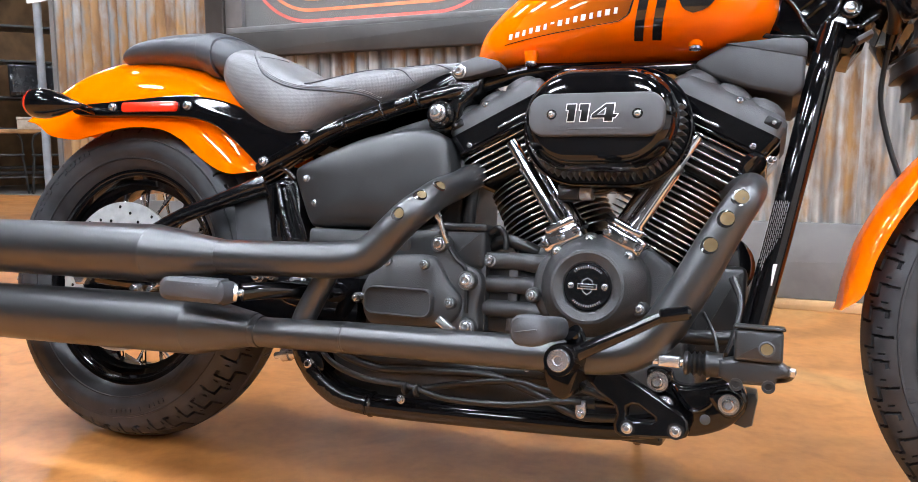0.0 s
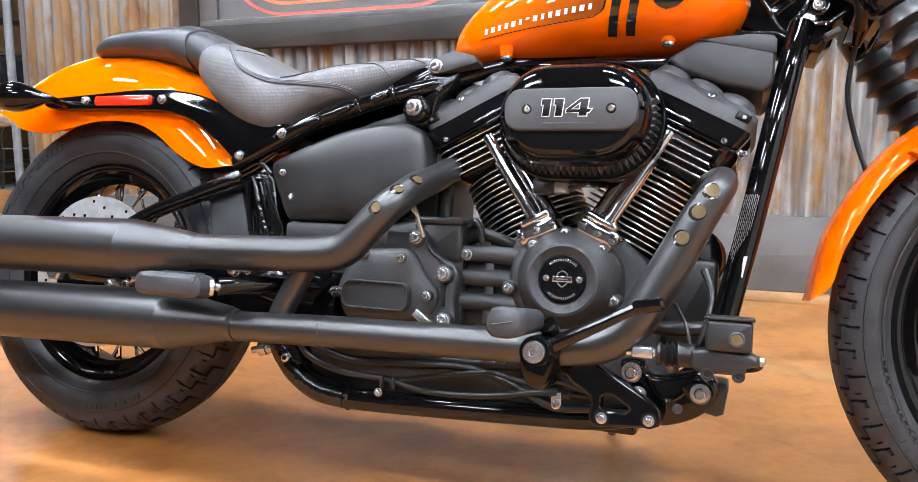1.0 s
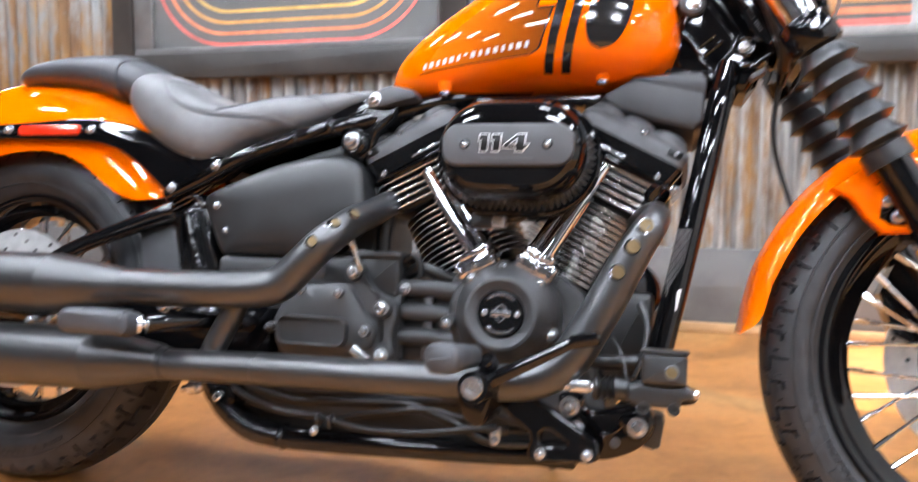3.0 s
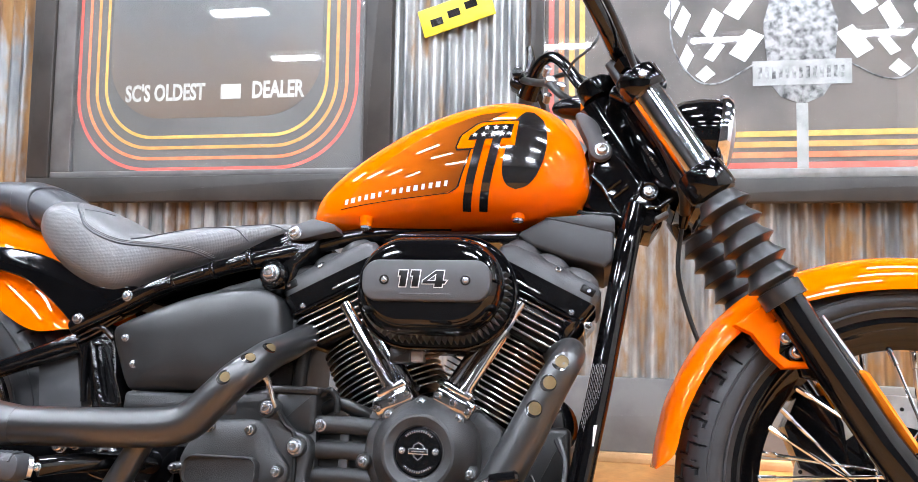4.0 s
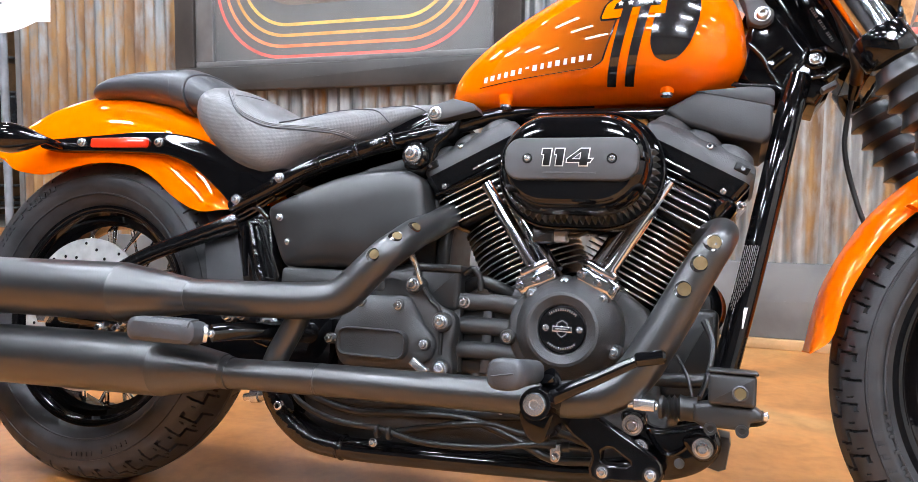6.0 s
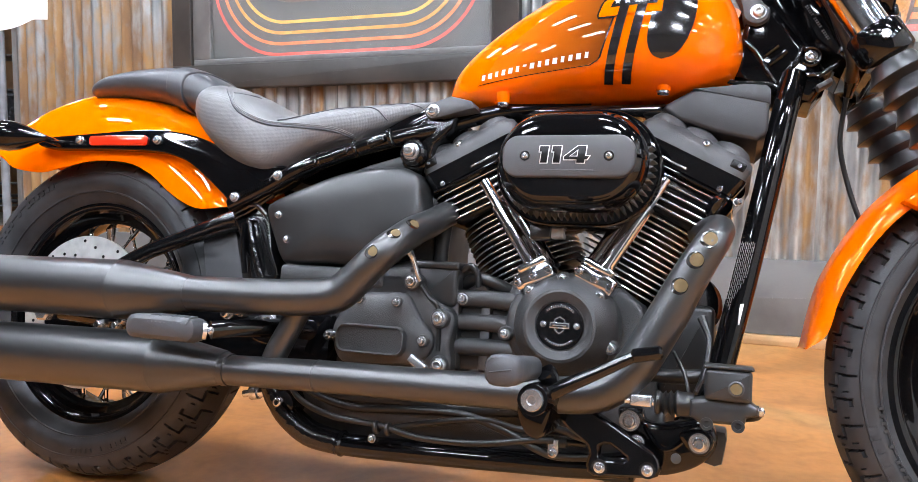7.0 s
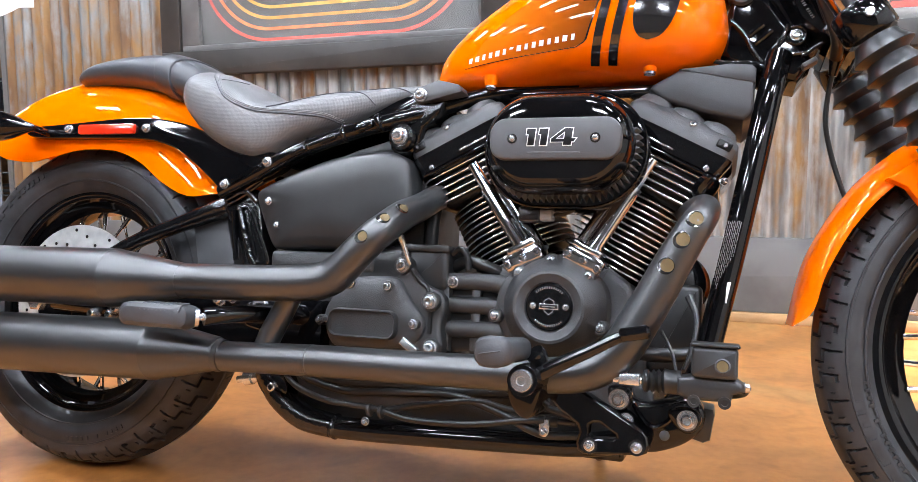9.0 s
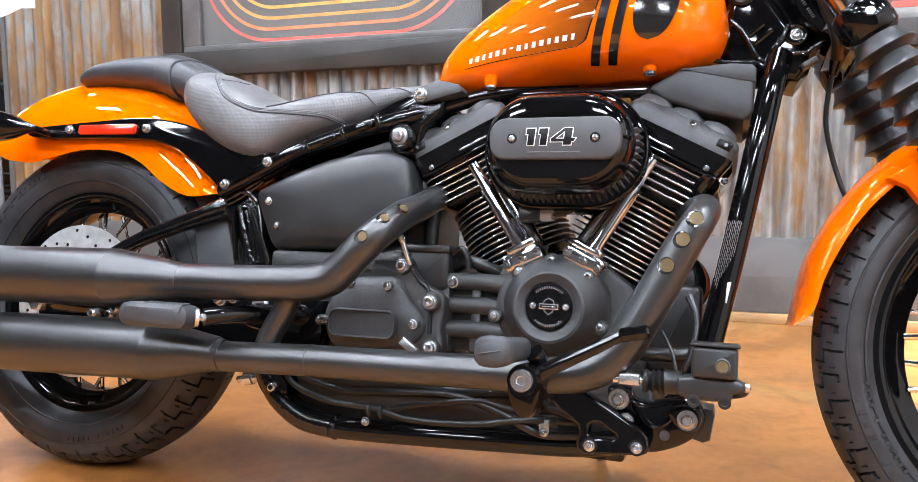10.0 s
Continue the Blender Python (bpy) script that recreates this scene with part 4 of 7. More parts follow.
# ----- frame -----
for s in (-1, 1):
    part("seat_rail", tube(Geo(), [(0.352, s * 0.128, 0.520), (0.421, s * 0.130, 0.552), (0.487, s * 0.130, 0.586), (0.552, s * 0.128, 0.609), (0.615, s * 0.126, 0.628), (0.660, s * 0.118, 0.640), (0.700, s * 0.100, 0.655), (0.740, s * 0.080, 0.673), (0.800, s * 0.065, 0.692), (0.880, s * 0.05, 0.702), (0.95, s * 0.04, 0.705)], 0.0135, 16), GLOSS, bike, "gloss black frame rail under the seat")
    part("lower_frame_tube", tube(Geo(), [(0.462, s * 0.128, 0.236), (0.480, s * 0.130, 0.205), (0.512, s * 0.130, 0.172), (0.557, s * 0.130, 0.151), (0.620, s * 0.130, 0.147), (0.730, s * 0.128, 0.150), (0.870, s * 0.125, 0.156), (0.990, s * 0.118, 0.162), (1.060, s * 0.108, 0.178), (1.110, s * 0.100, 0.213), (1.140, s * 0.094, 0.265), (1.1625, s * 0.090, 0.318)], 0.0175, 18), GLOSS, bike, "gloss black lower frame tube")
    part("downtube", tube(Geo(), [(1.1600, s * 0.090, 0.310), (1.185, s * 0.084, 0.430), (1.210, s * 0.076, 0.560), (1.232, s * 0.062, 0.680), (1.246, s * 0.045, 0.745)], 0.0178, 20), GLOSS, bike, "gloss black frame downtube")
    part("rear_casting", prism(Geo(), [(0.350, 0.500), (0.372, 0.524), (0.412, 0.528), (0.432, 0.495), (0.440, 0.44), (0.455, 0.40), (0.478, 0.355), (0.490, 0.30), (0.485, 0.235), (0.462, 0.215), (0.440, 0.235), (0.428, 0.30), (0.405, 0.37), (0.392, 0.43)], s * 0.085, s * 0.125, 0.010, 3), GLOSSCAST, bike, "gloss black forged frame section")
    part("rib", prism(Geo(), [(0.397, 0.49), (0.406, 0.492), (0.432, 0.41), (0.422, 0.408)], s * 0.12, s * 0.129, 0.002), GLOSSCAST, bike)
    part("swingarm_strut", tube(Geo(), [(-0.01, s * 0.092, 0.330), (0.06, s * 0.098, 0.380), (0.156, s * 0.106, 0.430), (0.245, s * 0.108, 0.462), (0.330, s * 0.106, 0.492), (0.370, s * 0.100, 0.505)], [0.020, 0.016, 0.014, 0.015, 0.018, 0.020], 16), GLOSSCAST, bike, "gloss black swingarm strut")
    part("swingarm_tube", tube(Geo(), [(-0.02, s * 0.098, 0.318), (0.10, s * 0.105, 0.312), (0.25, s * 0.105, 0.310), (0.42, s * 0.10, 0.315), (0.48, s * 0.09, 0.315)], [0.024, 0.022, 0.022, 0.024, 0.026], 16), GLOSS, bike, "gloss black swingarm tube")
    part("footwell_plate", prism(Geo(), [(0.655, 0.600), (0.660, 0.632), (0.676, 0.657), (0.686, 0.672), (0.700, 0.679), (0.730, 0.672), (0.746, 0.676), (0.740, 0.655), (0.712, 0.632), (0.706, 0.600), (0.690, 0.585), (0.668, 0.586)], s * 0.07, s * 0.108, 0.008, 3), GLOSSCAST, bike, "gloss black frame junction")
g = Geo()
tube(g, [(1.02, 0, 0.735), (1.12, 0, 0.755), (1.235, 0, 0.80)], 0.034, 18)
part("backbone", g, GLOSS, bike, "gloss black frame backbone")
g = Geo()
HEADDIR = Vector((-0.577, 0, 1)).normalized()
tube(g, [Vector((1.285, 0, 0.755)), Vector((1.285, 0, 0.755)) + HEADDIR * 0.21], 0.036, 24)
part("steering_head", g, GLOSS, bike, "gloss black steering head")
part("head_gusset", prism(Geo(), [(1.150, 0.752), (1.165, 0.79), (1.175, 0.83), (1.21, 0.86), (1.262, 0.79), (1.290, 0.735), (1.270, 0.705), (1.225, 0.715)], 0.045, -0.045, 0.012, 3), GLOSS, bike, "gloss black steering head gusset")
part("rear_tank_bracket", prism(Geo(), [(0.692, 0.681), (0.694, 0.690), (0.700, 0.697), (0.735, 0.709), (0.771, 0.700), (0.779, 0.688), (0.750, 0.681), (0.717, 0.673), (0.701, 0.671)], -0.070, -0.114, 0.004), DARKPLASTIC, bike, "grey bracket at the tail of the tank")
bolt(bike, 0.708, -0.114, 0.684, 0.0105, 0.008)
bolt(bike, 0.684, -0.134, 0.613, 0.0128, 0.014)
part("spacer", lathe(Geo(), [(0.021, 0), (0.021, 0.012), (0.017, 0.016), (0.0, 0.016)], (0.684, -0.118, 0.613), (0, -1, 0), 24), GLOSSCAST, bike)
part("front_tank_bracket", prism(Geo(), [(q.x, q.z) for q in smooth([(1.150, 0, 0.905), (1.163, 0, 0.908), (1.186, 0, 0.889), (1.197, 0, 0.860), (1.209, 0, 0.846), (1.206, 0, 0.830), (1.190, 0, 0.823), (1.174, 0, 0.833), (1.168, 0, 0.858), (1.156, 0, 0.885)], 4, True)], -0.020, -0.056, 0.005), CASTGREY, bike, "grey bracket at the front of the tank")
bolt(bike, 1.193, -0.056, 0.841, 0.0105, 0.007)
bolt(bike, 1.267, -0.047, 0.773, 0.0082, 0.003)
part("neck_boss", lathe(Geo(), [(0.0160, -0.004), (0.0155, 0.001), (0.0135, 0.002), (0.0115, 0.001), (0.0110, -0.002)], (1.267, -0.0455, 0.773), (0, -1, 0), 28), GLOSSCAST, bike)
for pts_ in ([(1.150, 0.741), (1.172, 0.736), (1.212, 0.733), (1.228, 0.722)], [(1.176, 0.800), (1.196, 0.776), (1.208, 0.752), (1.220, 0.734)], [(1.228, 0.735), (1.236, 0.752), (1.248, 0.766), (1.256, 0.788)], [(1.276, 0.742), (1.290, 0.752), (1.302, 0.760)], [(1.250, 0.735), (1.262, 0.744), (1.280, 0.746)]):
    part("weld_bead", tube(Geo(), [(x_, -0.0465, z_) for x_, z_ in pts_], 0.0038, 8), GLOSSCAST, bike)
# stay and small relief on the neck
for k in range(2):
    part("weld_bead", tube(Geo(), [(1.198 + 0.012 * k, -0.046, 0.772 - 0.01 * k), (1.222 + 0.012 * k, -0.046, 0.792 - 0.01 * k)], 0.0035, 8), GLOSS, bike)
for k in range(9):
    g = Geo()
    for j in range(72 - 3 * k):
        if (j * 5 + k * 3) % 9 == 0:
            continue
        f0, f1 = j / 46, (j + 0.74) / 46
        xa, za, xb, zb = 1.1985 - 0.0024 * k - 0.0155 * f0, 0.492 - 0.078 * f0, 1.1985 - 0.0024 * k - 0.0155 * f1, 0.492 - 0.078 * f1
        prism(g, [(xa, za), (xa + 0.0010, za), (xb + 0.0010, zb), (xb, zb)], -0.098, -0.1018 + 0.0004 * abs(k - 2), 0.0001, 1)
    part("label_print", g, PALEPRINT, bike, "row of tiny pale print on the frame tube")
part("label_bar", prism(Geo(), [(1.1825, 0.405), (1.1875, 0.4055), (1.1822, 0.376), (1.1772, 0.3755)], -0.098, -0.1032, 0.0004), WHITE, bike)

# grey guard in front of the rear tyre, side cover, inner filling
g = Geo()
rows = []
for k in range(9):
    a = radians(-12 + 6.5 * k)
    r = 0.338 - 0.0 * k
    rows.append([(r * math.cos(a) * 1.0 + 0.0, y, 0.315 + r * math.sin(a)) for y in (-0.098, -0.09, 0.0, 0.09, 0.098)])
loft(g, rows, False, False)
loft(g, [[(x + 0.006, y, z) for x, y, z in r] for r in rows], False, False)
part("tyre_guard", g, DARKPLASTIC, bike, "dark grey plastic guard between tyre and frame")
part("guard_edge", prism(Geo(), [(0.272, 0.476), (0.345, 0.478), (0.368, 0.396), (0.372, 0.33), (0.300, 0.33), (0.288, 0.40)], -0.080, -0.098, 0.004), DARKPLASTIC, bike, "dark grey plastic panel behind the strut")


def bulged(name, outline, y0, y1, bulge, material, parent, label, even=False):
    """A cover with a domed face, flat-shouldered or evenly rounded."""
    o = [(q.x, q.z) for q in smooth([(x, 0, z) for x, z in outline], 4, True)]
    cx, cz = sum(q[0] for q in o) / len(o), sum(q[1] for q in o) / len(o)
    half = max(abs(x - cx) for x, z in o)
    rings = [[(x, y0, z) for x, z in o], [(x, y1 + 0.010, z) for x, z in o]]
    for f in (0.995, 0.985, 0.97, 0.945, 0.91, 0.86, 0.78, 0.68, 0.55, 0.40, 0.22, 0.02) if even else ():
        rings.append([(cx + (x - cx) * f, y1 + 0.010 - 0.013 * (1 - f ** 14) ** 0.5 - bulge * (1 - ((x - cx) * f / half) ** 2) * (1 - f ** 4), cz + (z - cz) * f) for x, z in o])
    for f in () if even else (0.985, 0.955, 0.90, 0.75, 0.5, 0.25, 0.02):
        d = (1 - f) ** 0.5 if f > 0.9 else 0.316 + (0.9 - f) * 0.76
        rings.append([(cx + (x - cx) * f, y1 + 0.010 - 0.022 * min(d, 0.45) - bulge * (1 - f * f) * 0.9, cz + (z - cz) * f) for x, z in o])
    return part(name, loft(Geo(), rings), material, parent, label, 60)


cover = bulged("side_cover", [(0.428, 0.512), (0.440, 0.529), (0.500, 0.554), (0.566, 0.577), (0.625, 0.587), (0.672, 0.588), (0.698, 0.574), (0.708, 0.545), (0.712, 0.500), (0.690, 0.466), (0.659, 0.440), (0.620, 0.429), (0.540, 0.426), (0.482, 0.425), (0.464, 0.433), (0.445, 0.470)], -0.08, -0.138, 0.018, MATTE, bike, "matte black side cover", True)
for x, z in ((0.460, 0.504), (0.480, 0.464)):
    bolt(cover, x, -0.147, z, 0.0058, 0.006)
# added black filler: keeps the gap above the cover as dark as shade
part("dark_gap_filler", prism(Geo(), [(0.450, 0.500), (0.462, 0.546), (0.520, 0.580), (0.580, 0.603), (0.650, 0.622), (0.715, 0.622), (0.715, 0.500)], 0.07, -0.075, 0.004), CABLE, bike, "black filler added to darken the gap between the cover and the frame rail")
part("battery_box", cuboid(0.50, 0.72, -0.085, 0.085, 0.40, 0.555, 0.01), CABLE, bike, "black battery box behind the cover")

# ----- engine -----
engine = new("engine")
engine.parent = bike
tagged(engine, "black V-twin engine with polished fin edges and chrome pushrod tubes")
CY = radians(27)


def cyl_frame(base, sgn):
    """Matrix: x across the cylinder, y sideways, z along its axis."""
    z = Vector((sgn * math.sin(CY), 0, math.cos(CY)))
    x = Vector((math.cos(CY), 0, -sgn * math.sin(CY)))
    y = Vector((0, 1, 0))
    m = Matrix((x, y, z)).transposed().to_4x4()
    m.translation = Vector((base[0], 0, base[1]))
    return m


def fin_ring(hu, hy, r, n=8):
    return stadium(0, 0, hu, hy, n, r)


def fin_mesh(name, hu, hy, r, th):
    """One cooling fin: dark plate with a machined bright edge."""
    o = fin_ring(hu, hy, r)
    g = Geo()
    rings = []
    for d, f in ((0.004, 0.0), (0.0010, 0.06), (0.0002, 0.28), (0.0, 0.5), (0.0002, 0.72), (0.0010, 0.94), (0.004, 1.0)):
        rings.append([(x, y, th * f) for x, y in inset(o, d)])
    loft(g, rings)
    me = mesh_of(name, g, FINBLACK, 60)
    me.materials.append(FINEDGE)
    for p in me.polygons:
        zs = [me.vertices[i].co.z for i in p.vertices]
        if len(p.vertices) == 4 and min(zs) > th * 0.05 and max(zs) < th * 0.95:
            p.material_index = 1
    return me


BARREL = fin_mesh("cooling_fin", 0.086, 0.083, 0.074, 0.0032)
HEADFIN = fin_mesh("head_fin", 0.080, 0.098, 0.022, 0.0036)
for nm, base, sgn in (("rear_cylinder", (0.878, 0.410), -1), ("front_cylinder", (1.002, 0.408), 1)):
    m = cyl_frame(base, sgn)
    c = new(nm)
    c.parent, c.matrix_basis = engine, m
    tagged(c, "black finned cylinder with bright fin edges")
    g = Geo()
    lathe(g, [(0.055, -0.035), (0.055, 0.004), (0.060, 0.006), (0.060, 0.011)], (0, 0, 0), (0, 0, 1), 32)
    loft(g, [[(x, y, z) for x, y in stadium(0, 0, 0.060, 0.074, 8, 0.054)] for z in (0.011, 0.20)])
    part("barrel", g, FINBLACK, c)
    part("base_ring", lathe(Geo(), [(0.058, 0.004), (0.0645, 0.0045), (0.0645, 0.0100), (0.058, 0.0105)], (0, 0, 0), (0, 0, 1), 40), FINEDGE, c)
    for k in range(13):
        ob = new("cooling_fin", BARREL)
        ob.parent, ob.matrix_basis = c, pose(-0.004 * sgn, 0, 0.018 + 0.0094 * k)
    for k in range(5):
        ob = new("head_fin", HEADFIN)
        ob.parent, ob.matrix_basis = c, pose(0.004 * sgn * k * 0.5, 0, 0.146 + 0.0112 * k)
    g = Geo()
    block(g, (0.0, 0, 0.175), (0.142, 0.178, 0.075), 0.012)
    part("head_body", g, FINBLACK, c)
    # rocker: gloss black lower box, grey cast cover above
    rings = []
    for z, hu, hy in ((0.196, 0.072, 0.098), (0.204, 0.082, 0.106), (0.226, 0.086, 0.108), (0.232, 0.086, 0.108)):
        rings.append([(x, y, z) for x, y in stadium(0, 0, hu, hy, 4, 0.012)])
    part("rocker_housing", loft(Geo(), rings), GLOSS, c, "gloss black rocker housing", 25)
    part("gasket_line", prism(Geo(), [(-sgn * -0.006, 0.2090), (-sgn * -0.006, 0.2120), (-sgn * 0.042, 0.2120), (-sgn * 0.042, 0.2090)], -0.100, -0.1092, 0.0005), FINEDGE, c)
    rings = []
    for z, hu, hy, r in ((0.2325, 0.084, 0.106, 0.014), (0.248, 0.085, 0.106, 0.014), (0.258, 0.082, 0.100, 0.02), (0.266, 0.074, 0.088, 0.03), (0.271, 0.055, 0.07, 0.03), (0.272, 0.01, 0.02, 0.009)):
        rings.append([(x, y, z) for x, y in stadium(0, 0, hu, hy, 5, r)])
    rc = part("rocker_cover", loft(Geo(), rings), CASTGREY, c, "grey cast rocker cover", 40)
    for u in (-0.052, -0.004, 0.045):
        part("lobe", lathe(Geo(), [(0.032, 0), (0.030, 0.012), (0.024, 0.020), (0.013, 0.0245), (0, 0.0255)], (u, -0.064, 0.254), (0, 0, 1), 24), CASTGREY, rc)
    u, y = 0.012 * sgn, -0.098
    part("recess", lathe(Geo(), [(0.010, 0), (0.010, 0.0016), (0.0, 0.0016)], (u, y, 0.2540), (0, -1, 0.45), 16), FINBLACK, rc)
    bolt(rc, u, y - 0.002, 0.2545, 0.0060, 0.006, STEEL, axis=(0, -1, 0.45))
    # slot at the outer end of the cover, with its retaining pin
    slot = part("slot", block(Geo(), (0.066 * sgn, -0.1045, 0.2475), (0.022, 0.006, 0.013), 0.0025), FINBLACK, rc, "black slot at the cover's end")
    part("pin", tube(Geo(), [(0.068 * sgn, -0.104, 0.247), (0.068 * sgn, -0.1115, 0.247)], 0.0030, 12), STEEL, slot)
    part("housing_lip", prism(Geo(), [(-0.078, 0.1975), (-0.080, 0.2015), (0.080, 0.2015), (0.078, 0.1975)], -0.095, -0.1085, 0.0012), GLOSS, c)
    bolt(c, 0.060 * sgn, -0.106, 0.207, 0.0040, 0.005, STEEL)

# pushrod tubes
for pts in (((0.812, -0.140, 0.565), (0.902, -0.158, 0.438)), ((0.848, -0.118, 0.545), (0.922, -0.135, 0.438)), ((1.078, -0.140, 0.572), (1.000, -0.158, 0.436)), ((1.040, -0.118, 0.545), (0.976, -0.135, 0.438))):
    a, b = Vector(pts[0]), Vector(pts[1])
    g = Geo()
    q = [a, a.lerp(b, 0.30), a.lerp(b, 0.302), a.lerp(b, 0.34), a.lerp(b, 0.343), a.lerp(b, 0.93), a.lerp(b, 0.932), b]
    tube(g, q, [0.0088, 0.0088, 0.0128, 0.0128, 0.0114, 0.0114, 0.0145, 0.0145], 20, raw=True)
    part("pushrod_tube", g, POLISHED, engine, "chrome pushrod tube")
for x0, sg in ((0.905, -1), (0.992, 1)):
    rot_m = Matrix.Rotation(radians(27 * sg), 4, "Y")
    tb = part("tappet_block", block(Geo(), (x0, -0.148, 0.424), (0.060, 0.055, 0.026), 0.006, rot_m), POLISHED, engine, "chrome tappet block")
    for dx in (-0.024, 0.0, 0.024):
        bolt(tb, x0 + dx * math.cos(radians(27)), -0.176, 0.424 - sg * dx * 0.45, 0.006, 0.008, POLISHED)
    part("tappet_cap", block(Geo(), (x0 + sg * 0.004, -0.150, 0.441), (0.046, 0.046, 0.012), 0.004, rot_m), POLISHED, tb)

# crankcase, cam cover
part("crankcase", prism(Geo(), [(0.790, 0.200), (0.790, 0.330), (0.830, 0.395), (0.870, 0.425), (0.940, 0.434), (1.010, 0.425), (1.050, 0.395), (1.075, 0.330), (1.075, 0.230), (1.040, 0.190), (0.850, 0.182)], 0.12, -0.104, 0.012, 3), CRINKLE, engine, "textured black crankcase")
cam_cover = bulged("cam_cover", [(0.866, 0.345), (0.872, 0.385), (0.895, 0.408), (0.918, 0.414), (0.945, 0.430), (0.975, 0.414), (1.002, 0.409), (1.022, 0.385), (1.026, 0.350), (1.020, 0.318), (0.995, 0.300), (0.960, 0.290), (0.920, 0.290), (0.885, 0.305)], -0.12, -0.168, 0.004, CRINKLE, engine, "textured black cam cover")
g = Geo()
lathe(g, [(0.074, -0.006), (0.070, 0.006), (0.062, 0.018), (0.055, 0.028), (0.050, 0.033), (0.046, 0.034), (0.0345, 0.029), (0.0335, 0.026), (0.0, 0.026)], (0.952, -0.168, 0.357), (0, -1, 0), 56)
part("cam_boss", g, CRINKLE, cam_cover, "raised round boss", 30)
timer = part("timer_cover", lathe(Geo(), [(0.0325, 0), (0.0325, 0.003), (0.031, 0.0045), (0.0, 0.0045)], (0.952, -0.1935, 0.357), (0, -1, 0), 48), GLOSS, cam_cover, "gloss black round timer cover with a silver emblem")
for x in (0.9295, 0.9755):
    bolt(timer, x, -0.198, 0.358, 0.0042, 0.004)
# emblem drawn as plain shapes, with short bars for the lettering round it
def outline(o, w, y0, y1):
    """A thin raised line that follows an outline."""
    g = Geo()
    i = inset(o, w)
    loft(g, [[(x, y0, z) for x, z in o], [(x, y1, z) for x, z in o], [(x, y1, z) for x, z in i], [(x, y0, z) for x, z in i], [(x, y0, z) for x, z in o]], False)
    return g


part("emblem", outline([(0.945, 0.3660), (0.952, 0.3700), (0.959, 0.3660), (0.9615, 0.3575), (0.958, 0.3500), (0.952, 0.3455), (0.946, 0.3500), (0.9425, 0.3575)], 0.0016, -0.1975, -0.1990), STEEL, timer, "silver outlined shield emblem")
part("emblem_bar", prism(Geo(), [(0.9385, 0.3535), (0.9385, 0.3615), (0.9655, 0.3615), (0.9655, 0.3535)], -0.1975, -0.1992, 0.0003), STEEL, timer)
part("emblem_bar", prism(Geo(), [(0.9400, 0.3550), (0.9400, 0.3600), (0.9640, 0.3600), (0.9640, 0.3550)], -0.199, -0.1997, 0.0002), BLACKPRINT, timer)
part("emblem_bar", prism(Geo(), [(0.9430, 0.3567), (0.9430, 0.3583), (0.9610, 0.3583), (0.9610, 0.3567)], -0.199, -0.2001, 0.0002), STEEL, timer)
for a0 in (list(range(48, 136, 7)) + list(range(228, 316, 7))):
    a = radians(a0)
    cx, cz = 0.952 + 0.0265 * math.cos(a), 0.3575 + 0.0265 * math.sin(a)
    t1, t2 = Vector((math.cos(a), math.sin(a))) * 0.0017, Vector((-math.sin(a), math.cos(a))) * 0.0009
    o = [(cx + t1.x + t2.x, cz + t1.y + t2.y), (cx + t1.x - t2.x, cz + t1.y - t2.y), (cx - t1.x - t2.x, cz - t1.y - t2.y), (cx - t1.x + t2.x, cz - t1.y + t2.y)]
    part("lettering_bar", prism(Geo(), o, -0.1975, -0.1986, 0.0002), STEEL, timer)
for x, z in ((0.902, 0.404), (0.947, 0.422), (1.000, 0.402), (0.869, 0.340), (1.019, 0.332), (0.905, 0.300)):
    part("bolt_boss", lathe(Geo(), [(0.0115, 0), (0.0105, 0.014), (0.009, 0.016), (0, 0.016)], (x, -0.160, z), (0, -1, 0), 18), CRINKLE, cam_cover)
    bolt(cam_cover, x, -0.176, z, 0.0062, 0.006)

# ribbed case between the cam cover and the gearbox
# the case behind takes the cable black, standing in for shade between ribs
part("case_side", prism(Geo(), [(0.760, 0.275), (0.758, 0.392), (0.815, 0.398), (0.875, 0.40), (0.880, 0.275)], 0.10, -0.105, 0.01, 3), CABLE, engine, "black case, darkened to stand for shade between the ribs")
for z, x0 in ((0.387, 0.768), (0.351, 0.772), (0.314, 0.776)):
    part("case_rib", tube(Geo(), [(x0, -0.108, z), (x0 + 0.06, -0.112, z + 0.001), (0.885, -0.118, z - 0.004)], [0.0135, 0.0135, 0.0150], 14), CRINKLE, engine)
part("case_rib", prism(Geo(), [(0.760, 0.28), (0.760, 0.40), (0.778, 0.40), (0.781, 0.28)], -0.09, -0.120, 0.006), CRINKLE, engine)
part("case_rib", prism(Geo(), [(0.812, 0.28), (0.812, 0.39), (0.828, 0.39), (0.830, 0.28)], -0.09, -0.116, 0.006), CRINKLE, engine)
bolt(engine, 0.784, -0.122, 0.386, 0.0085, 0.010)

